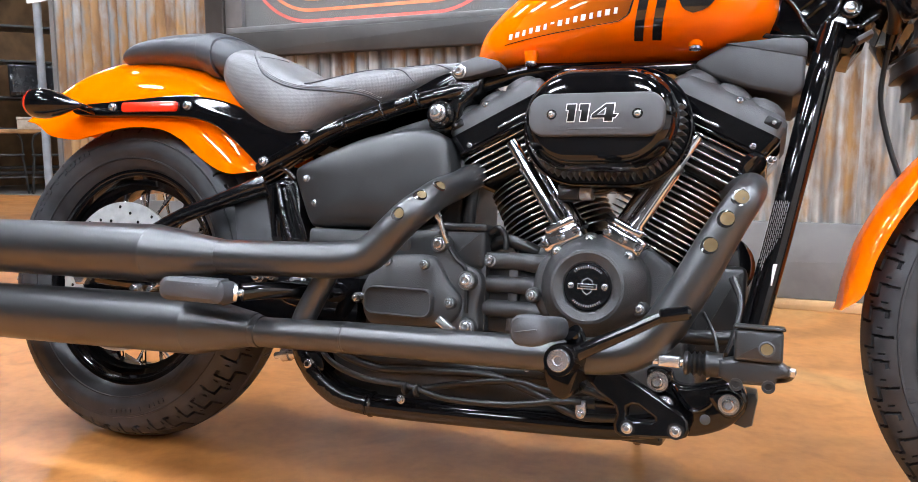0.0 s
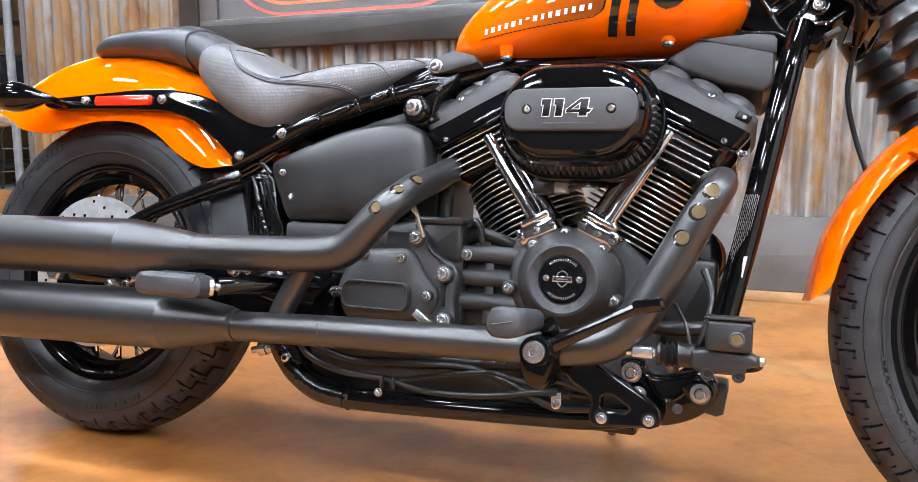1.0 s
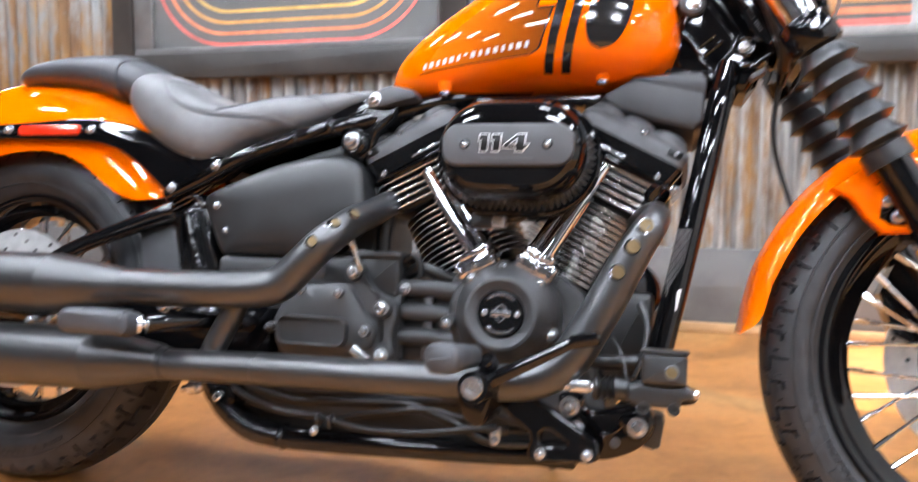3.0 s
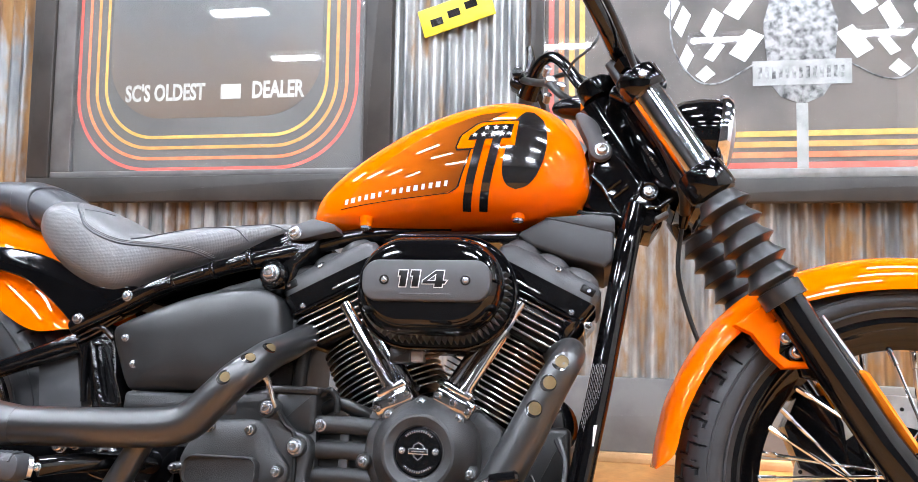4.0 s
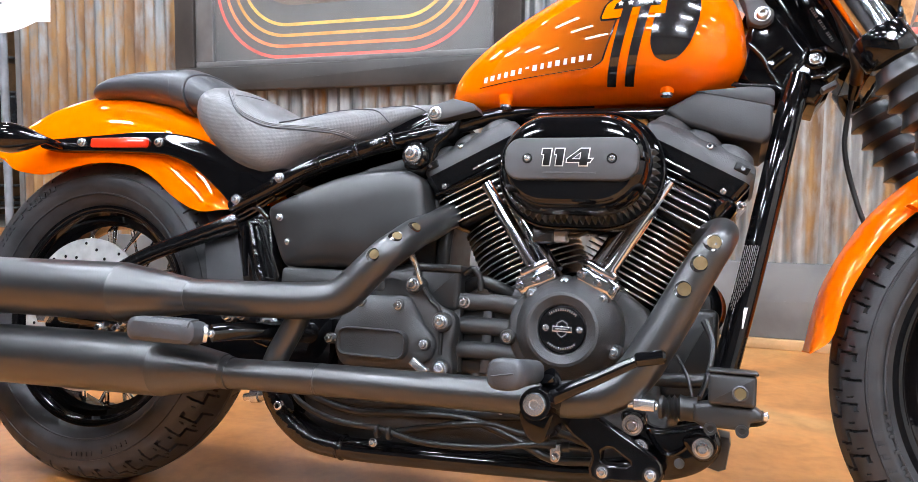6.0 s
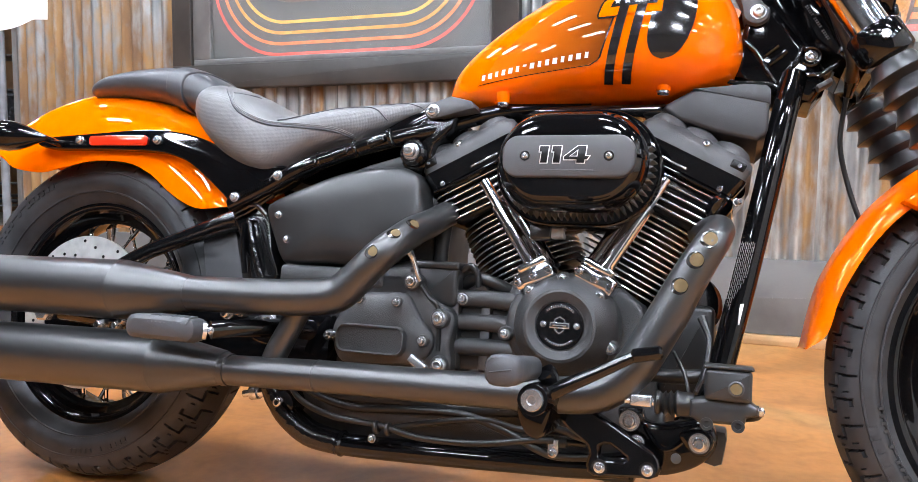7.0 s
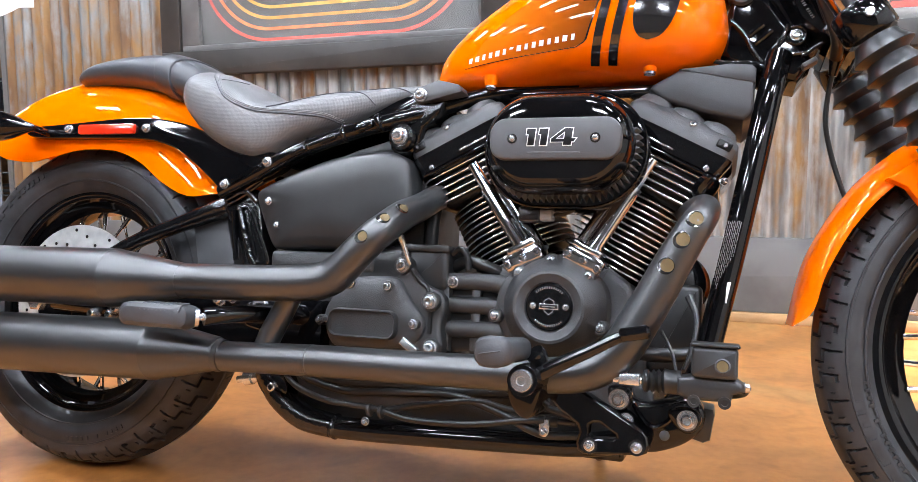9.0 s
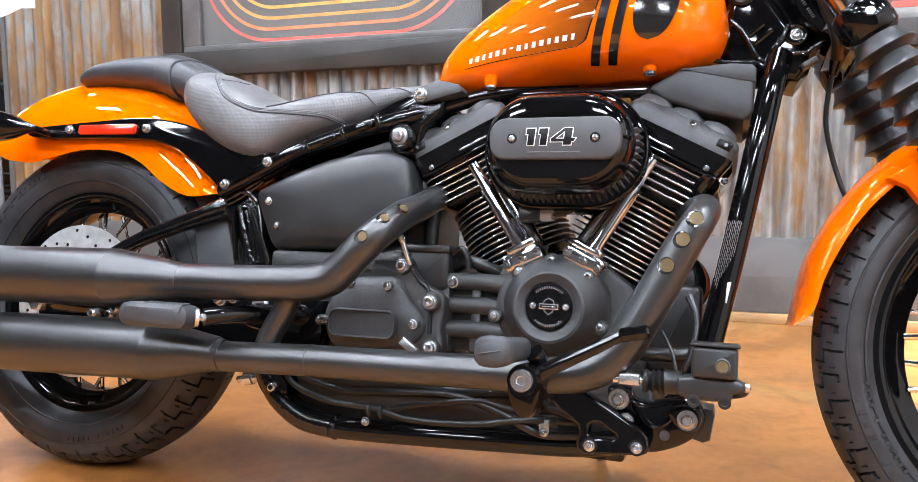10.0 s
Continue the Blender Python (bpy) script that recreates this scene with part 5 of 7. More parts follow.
# gearbox and its end cover
# the body is blacker than its flange, to paint shade into the gaps
part("gearbox", prism(Geo(), [(0.530, 0.255), (0.540, 0.380), (0.600, 0.425), (0.700, 0.445), (0.752, 0.425), (0.775, 0.360), (0.780, 0.27), (0.70, 0.235)], 0.10, -0.118, 0.014, 3), CABLE, engine, "black gearbox, darkened to stand for shade in the gaps")
part("gearbox_flange", prism(Geo(), [(q.x, q.z) for q in smooth([(0.625, 0, 0.405), (0.640, 0, 0.420), (0.690, 0, 0.422), (0.714, 0, 0.420), (0.726, 0, 0.400), (0.745, 0, 0.380), (0.770, 0, 0.369), (0.779, 0, 0.350), (0.775, 0, 0.315), (0.778, 0, 0.282), (0.760, 0, 0.270), (0.700, 0, 0.266), (0.620, 0, 0.300), (0.610, 0, 0.360)], 4, True)], -0.10, -0.142, 0.007, 3), CRINKLE, engine, "textured black flange of the gearbox")
part("flange_groove", tube(Geo(), [(0.724, -0.1435, 0.402), (0.738, -0.1435, 0.384), (0.752, -0.1435, 0.372), (0.757, -0.1435, 0.336), (0.758, -0.1435, 0.305)], 0.0035, 8), CABLE, engine)
part("gearbox_deck", prism(Geo(), [(0.610, 0.380), (0.625, 0.425), (0.705, 0.430), (0.712, 0.400), (0.700, 0.375)], -0.10, -0.142, 0.008, 3), CRINKLE, engine)
part("gearbox_deck", cuboid(0.47, 0.66, -0.145, -0.06, 0.392, 0.424, 0.008), CRINKLE, engine)
end = bulged("gearbox_cover", [(0.580, 0.326), (0.588, 0.347), (0.602, 0.366), (0.622, 0.383), (0.655, 0.388), (0.700, 0.388), (0.716, 0.371), (0.730, 0.349), (0.748, 0.330), (0.750, 0.310), (0.736, 0.290), (0.700, 0.279), (0.640, 0.274), (0.600, 0.277), (0.584, 0.300)], -0.10, -0.156, 0.006, CRINKLE, engine, "black gearbox, darkened to stand for shade in the gaps end cover")
o = stadium(0.655, 0.3145, 0.0575, 0.0225, 8, 0.016)
g = Geo()
loft(g, [[(x, -0.160, z) for x, z in o], [(x, -0.1715, z) for x, z in inset(o, 0.001)], [(x, -0.1725, z) for x, z in inset(o, 0.0022)], [(x, -0.1685, z) for x, z in inset(o, 0.0045)], [(x, -0.1685, z) for x, z in inset(o, 0.012)]])
part("cover_panel", g, CRINKLE, end, "raised oblong panel", 25)
for x, z, r, y in ((0.759, 0.354, 0.0105, -0.150), (0.708, 0.407, 0.0100, -0.145), (0.574, 0.315, 0.0060, -0.150), (0.691, 0.374, 0.0062, -0.158), (0.627, 0.375, 0.0062, -0.156), (0.737, 0.319, 0.0068, -0.158), (0.762, 0.285, 0.0100, -0.146)):
    part("bolt_boss", lathe(Geo(), [(r * 1.55, -0.03), (r * 1.40, 0), (r * 1.28, 0.002), (0, 0.002)], (x, y, z), (0, -1, 0), 20), CRINKLE, engine)
    bolt(engine, x, y - 0.002, z, r, 0.009)
part("drain_tab", block(Geo(), (0.735, -0.165, 0.286), (0.030, 0.012, 0.013), 0.002, Matrix.Rotation(radians(35), 4, "Y")), STEEL, engine)
# oil filler and hoses behind the upper pipe
part("oil_filler", cuboid(0.705, 0.775, -0.125, -0.03, 0.372, 0.437, 0.008), MATTE, engine, "black oil filler housing")
part("oil_filler_cap", cuboid(0.698, 0.778, -0.13, -0.03, 0.430, 0.442, 0.004), MATTE, engine)
part("hose", tube(Geo(), [(0.732, -0.09, 0.44), (0.733, -0.09, 0.48), (0.736, -0.08, 0.53)], 0.0115, 12), CABLE, engine)
part("oxygen_sensor", tube(Geo(), [(0.716, -0.19, 0.456), (0.720, -0.18, 0.442), (0.727, -0.175, 0.420), (0.731, -0.17, 0.408)], [0.0065, 0.0045, 0.0035, 0.003], 12), STEEL, engine, "steel exhaust sensor with its lead")
part("hose", tube(Geo(), [(0.777, -0.11, 0.430), (0.792, -0.115, 0.438), (0.803, -0.115, 0.425), (0.806, -0.115, 0.405)], 0.0048, 10), CABLE, engine)
part("hose", tube(Geo(), [(0.775, -0.09, 0.41), (0.80, -0.10, 0.42), (0.83, -0.10, 0.412), (0.86, -0.09, 0.40)], 0.010, 10), CABLE, engine)

# air cleaner
AX0, AZ0 = 0.9585, 0.5805
ac = new("air_cleaner")
ac.parent = engine
tagged(ac, "gloss black oval air cleaner with a ribbed grey element")
part("backplate", prism(Geo(), stadium(AX0, AZ0 - 0.001, 0.117, 0.0835, 14), -0.145, -0.176, 0.004), GLOSS, ac)
part("backplate_bead", tube(Geo(), [(x, -0.1765, z) for x, z in stadium(AX0, AZ0 - 0.001, 0.1150, 0.0815, 14)] + [(x, -0.1765, z) for x, z in stadium(AX0, AZ0 - 0.001, 0.1150, 0.0815, 14)[:1]], 0.0022, 8, raw=True), GLOSS, ac)
part("filter_core", prism(Geo(), stadium(AX0, AZ0, 0.1005, 0.0665, 14), -0.17, -0.215, 0.002), BLACKPRINT, ac)
PLEATGREY = mat("grey_element", (0.085, 0.088, 0.092), 0.42, var=0.1)
# pleats round the element
hw, hh = 0.1035, 0.0695
L1 = 2 * (hw - hh)
total = 2 * L1 + 2 * math.pi * hh
NP = 66
pleat = Geo()
loft(pleat, [[(-0.0034, 0.0, -0.004), (0.0034, 0.0, -0.004), (0.0007, 0.0, 0.0074), (-0.0007, 0.0, 0.0074)], [(-0.0034, -0.026, -0.004), (0.0034, -0.026, -0.004), (0.0004, -0.026, 0.0040), (-0.0004, -0.026, 0.0040)]])
PLEAT = mesh_of("pleat", pleat, PLEATGREY, 20)
for k in range(NP):
    s = total * k / NP
    if s < L1:
        x, z, nx, nz = -L1 / 2 + s, -hh, 0, -1
    elif s < L1 + math.pi * hh:
        a = -math.pi / 2 + (s - L1) / hh
        x, z, nx, nz = L1 / 2 + hh * math.cos(a), hh * math.sin(a), math.cos(a), math.sin(a)
    elif s < 2 * L1 + math.pi * hh:
        x, z, nx, nz = L1 / 2 - (s - L1 - math.pi * hh), hh, 0, 1
    else:
        a = math.pi / 2 + (s - 2 * L1 - math.pi * hh) / hh
        x, z, nx, nz = -L1 / 2 + hh * math.cos(a), hh * math.sin(a), math.cos(a), math.sin(a)
    if nz > 0.35:
        continue
    ob = new("pleat", PLEAT)
    ob.parent, ob.matrix_basis = ac, Matrix.Translation((AX0 + x, -0.176, AZ0 + z)) @ Matrix.Rotation(math.atan2(nx, nz), 4, "Y")
o = stadium(AX0, AZ0, 0.1035, 0.0695, 16)
rings = []
for d, y in ((0.004, -0.206), (0.0, -0.208), (0.0, -0.214), (0.002, -0.222), (0.006, -0.231), (0.012, -0.239), (0.017, -0.243), (0.022, -0.244), (0.040, -0.2445)):
    rings.append([(x, y, z) for x, z in inset(o, d)])
lid = part("cover", loft(Geo(), rings), GLOSS, ac, "gloss black oval cover", 25)
o = stadium(AX0 + 0.001, AZ0, 0.0885, 0.0285, 10, 0.022)
plate = part("badge_plate", prism(Geo(), o, -0.236, -0.2515, 0.003, 3), DARKPLASTIC, ac, "dark grey satin badge plate with the number 114")
for x in (0.9025, 1.0145):
    part("recess", lathe(Geo(), [(0.0068, 0), (0.0068, 0.0006), (0, 0.0006)], (x, -0.2515, AZ0), (0, -1, 0), 18), BLACKPRINT, plate)
    bolt(plate, x, -0.252, AZ0, 0.0042, 0.0035)


def text(name, body, size, m, material, parent, depth=0.0006, label="", space=1.0, shear=0.0, offset=0.0):
    cu = bpy.data.curves.new(name, "FONT")
    cu.body, cu.size, cu.extrude, cu.align_x, cu.align_y, cu.space_character, cu.shear, cu.offset = body, size, depth, "CENTER", "CENTER", space, shear, offset
    cu.resolution_u = 3
    ob = new(name, cu)
    ob.parent, ob.matrix_basis = parent, m
    ob.data.materials.append(material)
    if label:
        tagged(ob, label)
    return ob


ONE = [(0.0, 0.0150), (0.0, 0.0225), (0.0120, 0.0225), (0.0120, 0.0), (0.0030, 0.0), (0.0030, 0.0150)]
FOUR = [(0.0, 0.0045), (0.0, 0.0085), (0.0165, 0.0225), (0.0275, 0.0225), (0.0275, 0.0090), (0.0330, 0.0090), (0.0305, 0.0045), (0.0275, 0.0045), (0.0275, 0.0), (0.0170, 0.0), (0.0170, 0.0045)]
for o, dx in ((ONE, -0.0350), (ONE, -0.0178), (FOUR, -0.0005)):
    o = [(AX0 - 0.0015 + dx + x + 0.10 * (z - 0.011), AZ0 - 0.0095 + z) for x, z in o]
    part("number_edge", prism(Geo(), inset(o, -0.0011), -0.2510, -0.2521, 0.0002), WHITE, plate, "white edge of the number 114")
    part("number", prism(Geo(), o, -0.2512, -0.2527, 0.0002), FINBLACK, plate, "black figure of the number 114")
o = [(AX0 - 0.0015 - 0.0005 + x + 0.10 * (z - 0.011), AZ0 - 0.0095 + z) for x, z in ((0.0085, 0.0092), (0.0165, 0.0158), (0.0165, 0.0092))]
part("number_edge", prism(Geo(), inset(o, -0.0010), -0.2520, -0.2530, 0.0001), WHITE, plate)
part("number_gap", prism(Geo(), o, -0.2520, -0.2533, 0.0001), DARKPLASTIC, plate)
part("small_print", prism(Geo(), [(0.925, 0.5605), (0.925, 0.5625), (0.995, 0.5625), (0.995, 0.5605)], -0.2510, -0.2520, 0.0002), CASTGREY, plate)
part("intake", cuboid(0.91, 1.005, -0.15, -0.05, 0.50, 0.60, 0.015), GLOSS, engine)
cn = part("connector", cuboid(0.893, 0.925, -0.165, -0.140, 0.478, 0.500, 0.003), CABLE, engine, "black wiring connector")
part("connector_plug", cuboid(0.923, 0.943, -0.163, -0.142, 0.480, 0.496, 0.003), CONNECTOR, cn)
part("lead", tube(Geo(), [(0.940, -0.152, 0.489), (0.965, -0.155, 0.493), (0.985, -0.155, 0.510), (0.998, -0.150, 0.535)], 0.0028, 8), CABLE, cn)
# exhaust clamp nuts, horn, side boxes
part("exhaust_flange", lathe(Geo(), [(0.020, 0), (0.020, 0.010), (0.014, 0.012)], (1.146, -0.10, 0.540), (0.6, -0.5, -0.5), 20), GLOSS, engine)
bolt(engine, 1.172, -0.105, 0.546, 0.0055, 0.010, STEEL, axis=(0.5, -0.8, 0.1))
part("horn", lathe(Geo(), [(0.012, 0.03), (0.030, 0.028), (0.044, 0.018), (0.047, 0.006), (0.047, -0.006), (0.03, -0.014), (0, -0.014)], (1.112, -0.055, 0.400), (0.3, -1, 0.0), 32), GLOSS, bike, "round gloss black horn")
part("electrical_box", prism(Geo(), [(1.064, 0.688), (1.069, 0.695), (1.106, 0.716), (1.179, 0.721), (1.207, 0.718), (1.212, 0.712), (1.211, 0.658), (1.208, 0.648), (1.197, 0.638), (1.141, 0.652), (1.087, 0.671)], 0.07, -0.088, 0.006, 3), BOXPLASTIC, bike, "dark grey plastic box under the tank")
part("box_lid", prism(Geo(), [(1.106, 0.7165), (1.179, 0.7217), (1.207, 0.7187), (1.2127, 0.7125), (1.2125, 0.6925)], 0.06, -0.0892, 0.001), BOXPLASTIC, bike)


# ----- exhaust details -----
def pipe_hole(parent, path, r, x, y, z, size=0.0115, inner=0.0098, se=-0.0012, sf=0.0015):
    """A cooling hole in a shield, on the pipe's surface nearest to a point: black disc painting the hole's shade,
    tinted pipe disc shifted on it.
    """
    t = Vector((x, y, z))
    pts = smooth(path, 12)
    i = min(range(1, len(pts) - 1), key=lambda k: (pts[k] - t).length)
    if isinstance(r, list):
        r = interp(i / 12, list(range(len(r))), r)
    d = (pts[i + 1] - pts[i - 1]).normalized()
    n = (t - pts[i]) - d * (t - pts[i]).dot(d)
    n.normalize()
    o = pts[i] + n * (r + 0.0004)
    side = n.cross(d)
    g = Geo()
    dark, tan = [], []
    for k in range(28):
        a = 2 * math.pi * k / 28
        u, v = math.cos(a), math.sin(a)

        def on(e, f, lift):
            w = f / r
            return pts[i] + d * e + (n * math.cos(w) + side * math.sin(w)) * (r + lift)
        # the shift leaves a black crescent, painted shade inside the hole
        dark.append(on(size * u, size * v, 0.0004))
        tan.append(on(inner * u + se, inner * v + sf, 0.0009))
    h = part("cooling_hole", Geo().add(dark + [pts[i] + n * (r + 0.0004)], [(k, (k + 1) % 28, 28) for k in range(28)]), BLACKPRINT, parent)
    part("inner_pipe", Geo().add(tan + [pts[i] + n * (r + 0.0009)], [(k, (k + 1) % 28, 28) for k in range(28)]), TAN, h)


for x, z, r in ((1.1425, 0.481, 0.0206), (1.1260, 0.449, 0.0226), (1.1085, 0.4155, 0.0240)):
    pipe_hole(lower_exhaust, LOWER, r, x, -0.2610, z, 0.0108, 0.0084, -0.0014, 0.0014)
for x, y, z in ((0.734, -0.215, 0.492), (0.717, -0.245, 0.470), (0.694, -0.262, 0.440)):
    pipe_hole(upper_exhaust, UPPER, UPPER_R, x, y, z, 0.0100, 0.0070, -0.0022, 0.0015)
part("clamp", lathe(Geo(), [(0.0232, 0), (0.0240, 0.001), (0.0240, 0.003), (0.0232, 0.004)], (0.614, LY, 0.2588), (-1, 0, -0.03), 36), SATIN, lower_exhaust)
part("muffler_clamp", lathe(Geo(), [(0.0225, 0), (0.0245, 0.001), (0.0245, 0.012), (0.0225, 0.013)], (0.462, LY, 0.2538), (-1, 0, -0.03), 36), SATIN, lower_exhaust)
part("exhaust_link", tube(Geo(), [(0.570, -0.228, 0.362), (0.556, -0.226, 0.335), (0.533, -0.226, 0.290), (0.525, -0.228, 0.265)], [0.017, 0.0175, 0.018, 0.018], 18), SATIN, bike, "satin black crossover pipe between the exhausts")
part("muffler_bracket", prism(Geo(), [(0.18, 0.335), (0.30, 0.346), (0.50, 0.354), (0.575, 0.345), (0.575, 0.270), (0.44, 0.258), (0.30, 0.264), (0.20, 0.29)], -0.112, -0.148, 0.005), GLOSS, bike, "gloss black muffler bracket")
part("hex_socket", lathe(Geo(), [(0.0175, 0), (0.0175, 0.010), (0.0150, 0.012), (0.0105, 0.012), (0.0095, 0.002), (0, 0.002)], (0.466, -0.150, 0.326), (0, -1, 0), 6), STEEL, bike, "large steel hex socket plug")
part("socket_boss", lathe(Geo(), [(0.025, -0.02), (0.024, 0.002), (0.019, 0.005)], (0.466, -0.148, 0.326), (0, -1, 0), 24), GLOSSCAST, bike)
for x, z, r in ((0.535, 0.314, 0.0095), (0.582, 0.317, 0.0060), (0.383, 0.337, 0.0105), (0.408, 0.340, 0.0080), (0.492, 0.285, 0.0080)):
    bolt(bike, x, -0.150, z, r, 0.014)
part("peg_knuckle", prism(Geo(), [(q.x, q.z) for q in smooth([(0.430, 0, 0.300), (0.430, 0, 0.330), (0.448, 0, 0.340), (0.480, 0, 0.345), (0.505, 0, 0.335), (0.510, 0, 0.305), (0.490, 0, 0.288), (0.455, 0, 0.290)], 4, True)], -0.12, -0.150, 0.006, 3), GLOSSCAST, bike, "gloss black footpeg bracket")
# rear brake caliper and axle end
cal = part("rear_caliper", prism(Geo(), [(0.02, 0.245), (0.02, 0.33), (0.09, 0.345), (0.15, 0.325), (0.155, 0.265), (0.09, 0.235)], -0.065, -0.112, 0.010, 3), GLOSS, bike, "gloss black rear brake caliper")
for x, z in ((0.093, 0.296), (0.133, 0.297), (0.145, 0.308), (0.325, 0.332), (0.364, 0.336)):
    bolt(bike, x, -0.115, z, 0.0105, 0.022)
part("axle_nut", lathe(Geo(), [(0.020, 0), (0.020, 0.012), (0.016, 0.016), (0.0, 0.016)], (-0.045, -0.118, 0.312), (0, -1, 0), 6), STEEL, rear_wheel)

# ----- passenger peg -----
pp = part("passenger_peg", loft(Geo(), [[Vector((x, y + 0.0, z)) for x, z in stadium(0.389, 0.312, hw_, hh_, 6, hh_ * 0.85)] for y, hw_, hh_ in ((-0.282, 0.052, 0.011), (-0.286, 0.060, 0.0165), (-0.300, 0.0630, 0.0185), (-0.318, 0.060, 0.0170), (-0.324, 0.050, 0.011))]), PEGRUBBER, bike, "black rubber passenger footpeg, folded back")
for k in range(10):
    part("rib", tube(Geo(), [(0.372 + 0.0075 * k, -0.300, 0.3308), (0.372 + 0.0075 * k, -0.316, 0.3288), (0.372 + 0.0075 * k, -0.3235, 0.319)], 0.0017, 6), PEGRUBBER, pp)
part("peg_clevis", tube(Geo(), [(0.447, -0.296, 0.312), (0.451, -0.292, 0.312)], 0.0135, 14), STEEL, pp)
part("peg_arm", tube(Geo(), [(0.455, -0.286, 0.313), (0.480, -0.255, 0.318), (0.520, -0.19, 0.322), (0.540, -0.13, 0.32)], [0.0135, 0.013, 0.015, 0.018], 16), GLOSS, pp, "gloss black peg mount")
bolt(pp, 0.463, -0.297, 0.313, 0.0055, 0.005)

# ----- rider controls -----
ctl = new("foot_controls")
ctl.parent = bike
tagged(ctl, "gloss black foot control mount with peg, brake pedal and master cylinder")
part("mount_plate", pierced([(0.946, 0.250), (0.955, 0.262), (0.970, 0.268), (0.982, 0.265), (1.030, 0.238), (1.086, 0.207), (1.092, 0.200), (1.095, 0.186), (1.092, 0.179), (1.086, 0.176), (1.048, 0.172), (1.012, 0.169), (1.004, 0.173), (1.001, 0.183), (1.005, 0.197), (1.002, 0.206), (0.993, 0.213), (0.978, 0.222), (0.963, 0.237)], [(1.018, 0.207), (1.024, 0.211), (1.031, 0.211), (1.052, 0.198), (1.053, 0.194), (1.048, 0.192), (1.022, 0.191), (1.017, 0.195)], -0.198, -0.220, 0.0035), GLOSS, ctl, "gloss black forged mount plate with a window")
for x, z in ((1.079, 0.185), (1.019, 0.181)):
    part("recess", lathe(Geo(), [(0.0105, 0), (0.0105, 0.0008), (0, 0.0008)], (x, -0.2198, z), (0, -1, 0), 20), BLACKPRINT, ctl)
    bolt(ctl, x, -0.2205, z, 0.0068, 0.006)
part("inner_plate", prism(Geo(), [(q.x, q.z) for q in smooth([(1.034, 0, 0.252), (1.050, 0, 0.258), (1.064, 0, 0.254), (1.070, 0, 0.241), (1.090, 0, 0.239), (1.118, 0, 0.245), (1.138, 0, 0.250), (1.154, 0, 0.243), (1.161, 0, 0.226), (1.153, 0, 0.206), (1.130, 0, 0.187), (1.092, 0, 0.174), (1.076, 0, 0.184), (1.070, 0, 0.204), (1.045, 0, 0.222)], 4, True)], -0.150, -0.186, 0.007, 3), GLOSS, ctl, "gloss black inner mount plate")
part("plate_ridge", tube(Geo(), [(1.070, -0.187, 0.236), (1.085, -0.188, 0.214), (1.098, -0.187, 0.208), (1.114, -0.188, 0.217), (1.124, -0.188, 0.230), (1.138, -0.188, 0.240)], 0.0035, 8), GLOSS, ctl)
part("link_ear", prism(Geo(), [(q.x, q.z) for q in smooth([(1.114, 0, 0.228), (1.128, 0, 0.240), (1.146, 0, 0.239), (1.157, 0, 0.226), (1.150, 0, 0.210), (1.134, 0, 0.206)], 4, True)], -0.17, -0.196, 0.005), GLOSS, ctl)
for x, z, r in ((1.052, 0.242, 0.0098), (1.062, 0.2145, 0.0078), (1.139, 0.2235, 0.0095)):
    part("standoff", lathe(Geo(), [(r * 1.6, 0), (r * 1.45, 0.03), (0, 0.03)], (x, -0.170, z), (0, -1, 0), 22), GLOSS, ctl)
    part("washer", lathe(Geo(), [(r * 1.35, 0), (r * 1.35, 0.003), (0, 0.003)], (x, -0.200, z), (0, -1, 0), 24), STEEL, ctl)
    bolt(ctl, x, -0.203, z, r, 0.012)
part("plug", lathe(Geo(), [(0.0065, 0), (0.0065, 0.002), (0.005, 0.003), (0, 0.003)], (1.111, -0.186, 0.199), (0, -1, 0), 18), CASTGREY, ctl)
# side stand foot and front of the frame below the master cylinder
part("front_boss", prism(Geo(), [(1.138, 0.196), (1.158, 0.191), (1.167, 0.195), (1.172, 0.228), (1.170, 0.236), (1.150, 0.238)], -0.10, -0.165, 0.004), MATTE, bike, "matte black rubber bumper below the cylinder")
# footpeg
peg = part("footpeg", loft(Geo(), [[Vector((x, y, z)) for x, z in stadium(cx, cz, hw_, hh_, 3, hh_ * 0.75)] for y, cx, cz, hw_, hh_ in ((-0.285, 0.938, 0.303, 0.011, 0.011), (-0.290, 0.936, 0.303, 0.0165, 0.0148), (-0.340, 0.931, 0.3030, 0.0182, 0.0160), (-0.364, 0.927, 0.3030, 0.0208, 0.0182), (-0.373, 0.925, 0.3025, 0.0208, 0.0182), (-0.377, 0.924, 0.3025, 0.0170, 0.0148))]), PEGRUBBER, ctl, "black rubber rider footpeg", 50)
part("peg_rib", tube(Geo(), [(0.911, -0.3772, 0.2995), (0.924, -0.3775, 0.3020), (0.937, -0.3772, 0.3045)], 0.0009, 6), PEGRUBBER, peg)
part("peg_mount", tube(Geo(), [(0.957, -0.292, 0.300), (0.962, -0.285, 0.292), (0.955, -0.275, 0.276)], [0.0125, 0.012, 0.012], 16), GLOSS, ctl)
part("pivot_housing", lathe(Geo(), [(0.0195, -0.12), (0.0195, 0.0), (0.0185, 0.003), (0, 0.003)], (0.951, -0.321, 0.2675), (0, -1, 0), 32), GLOSS, ctl)
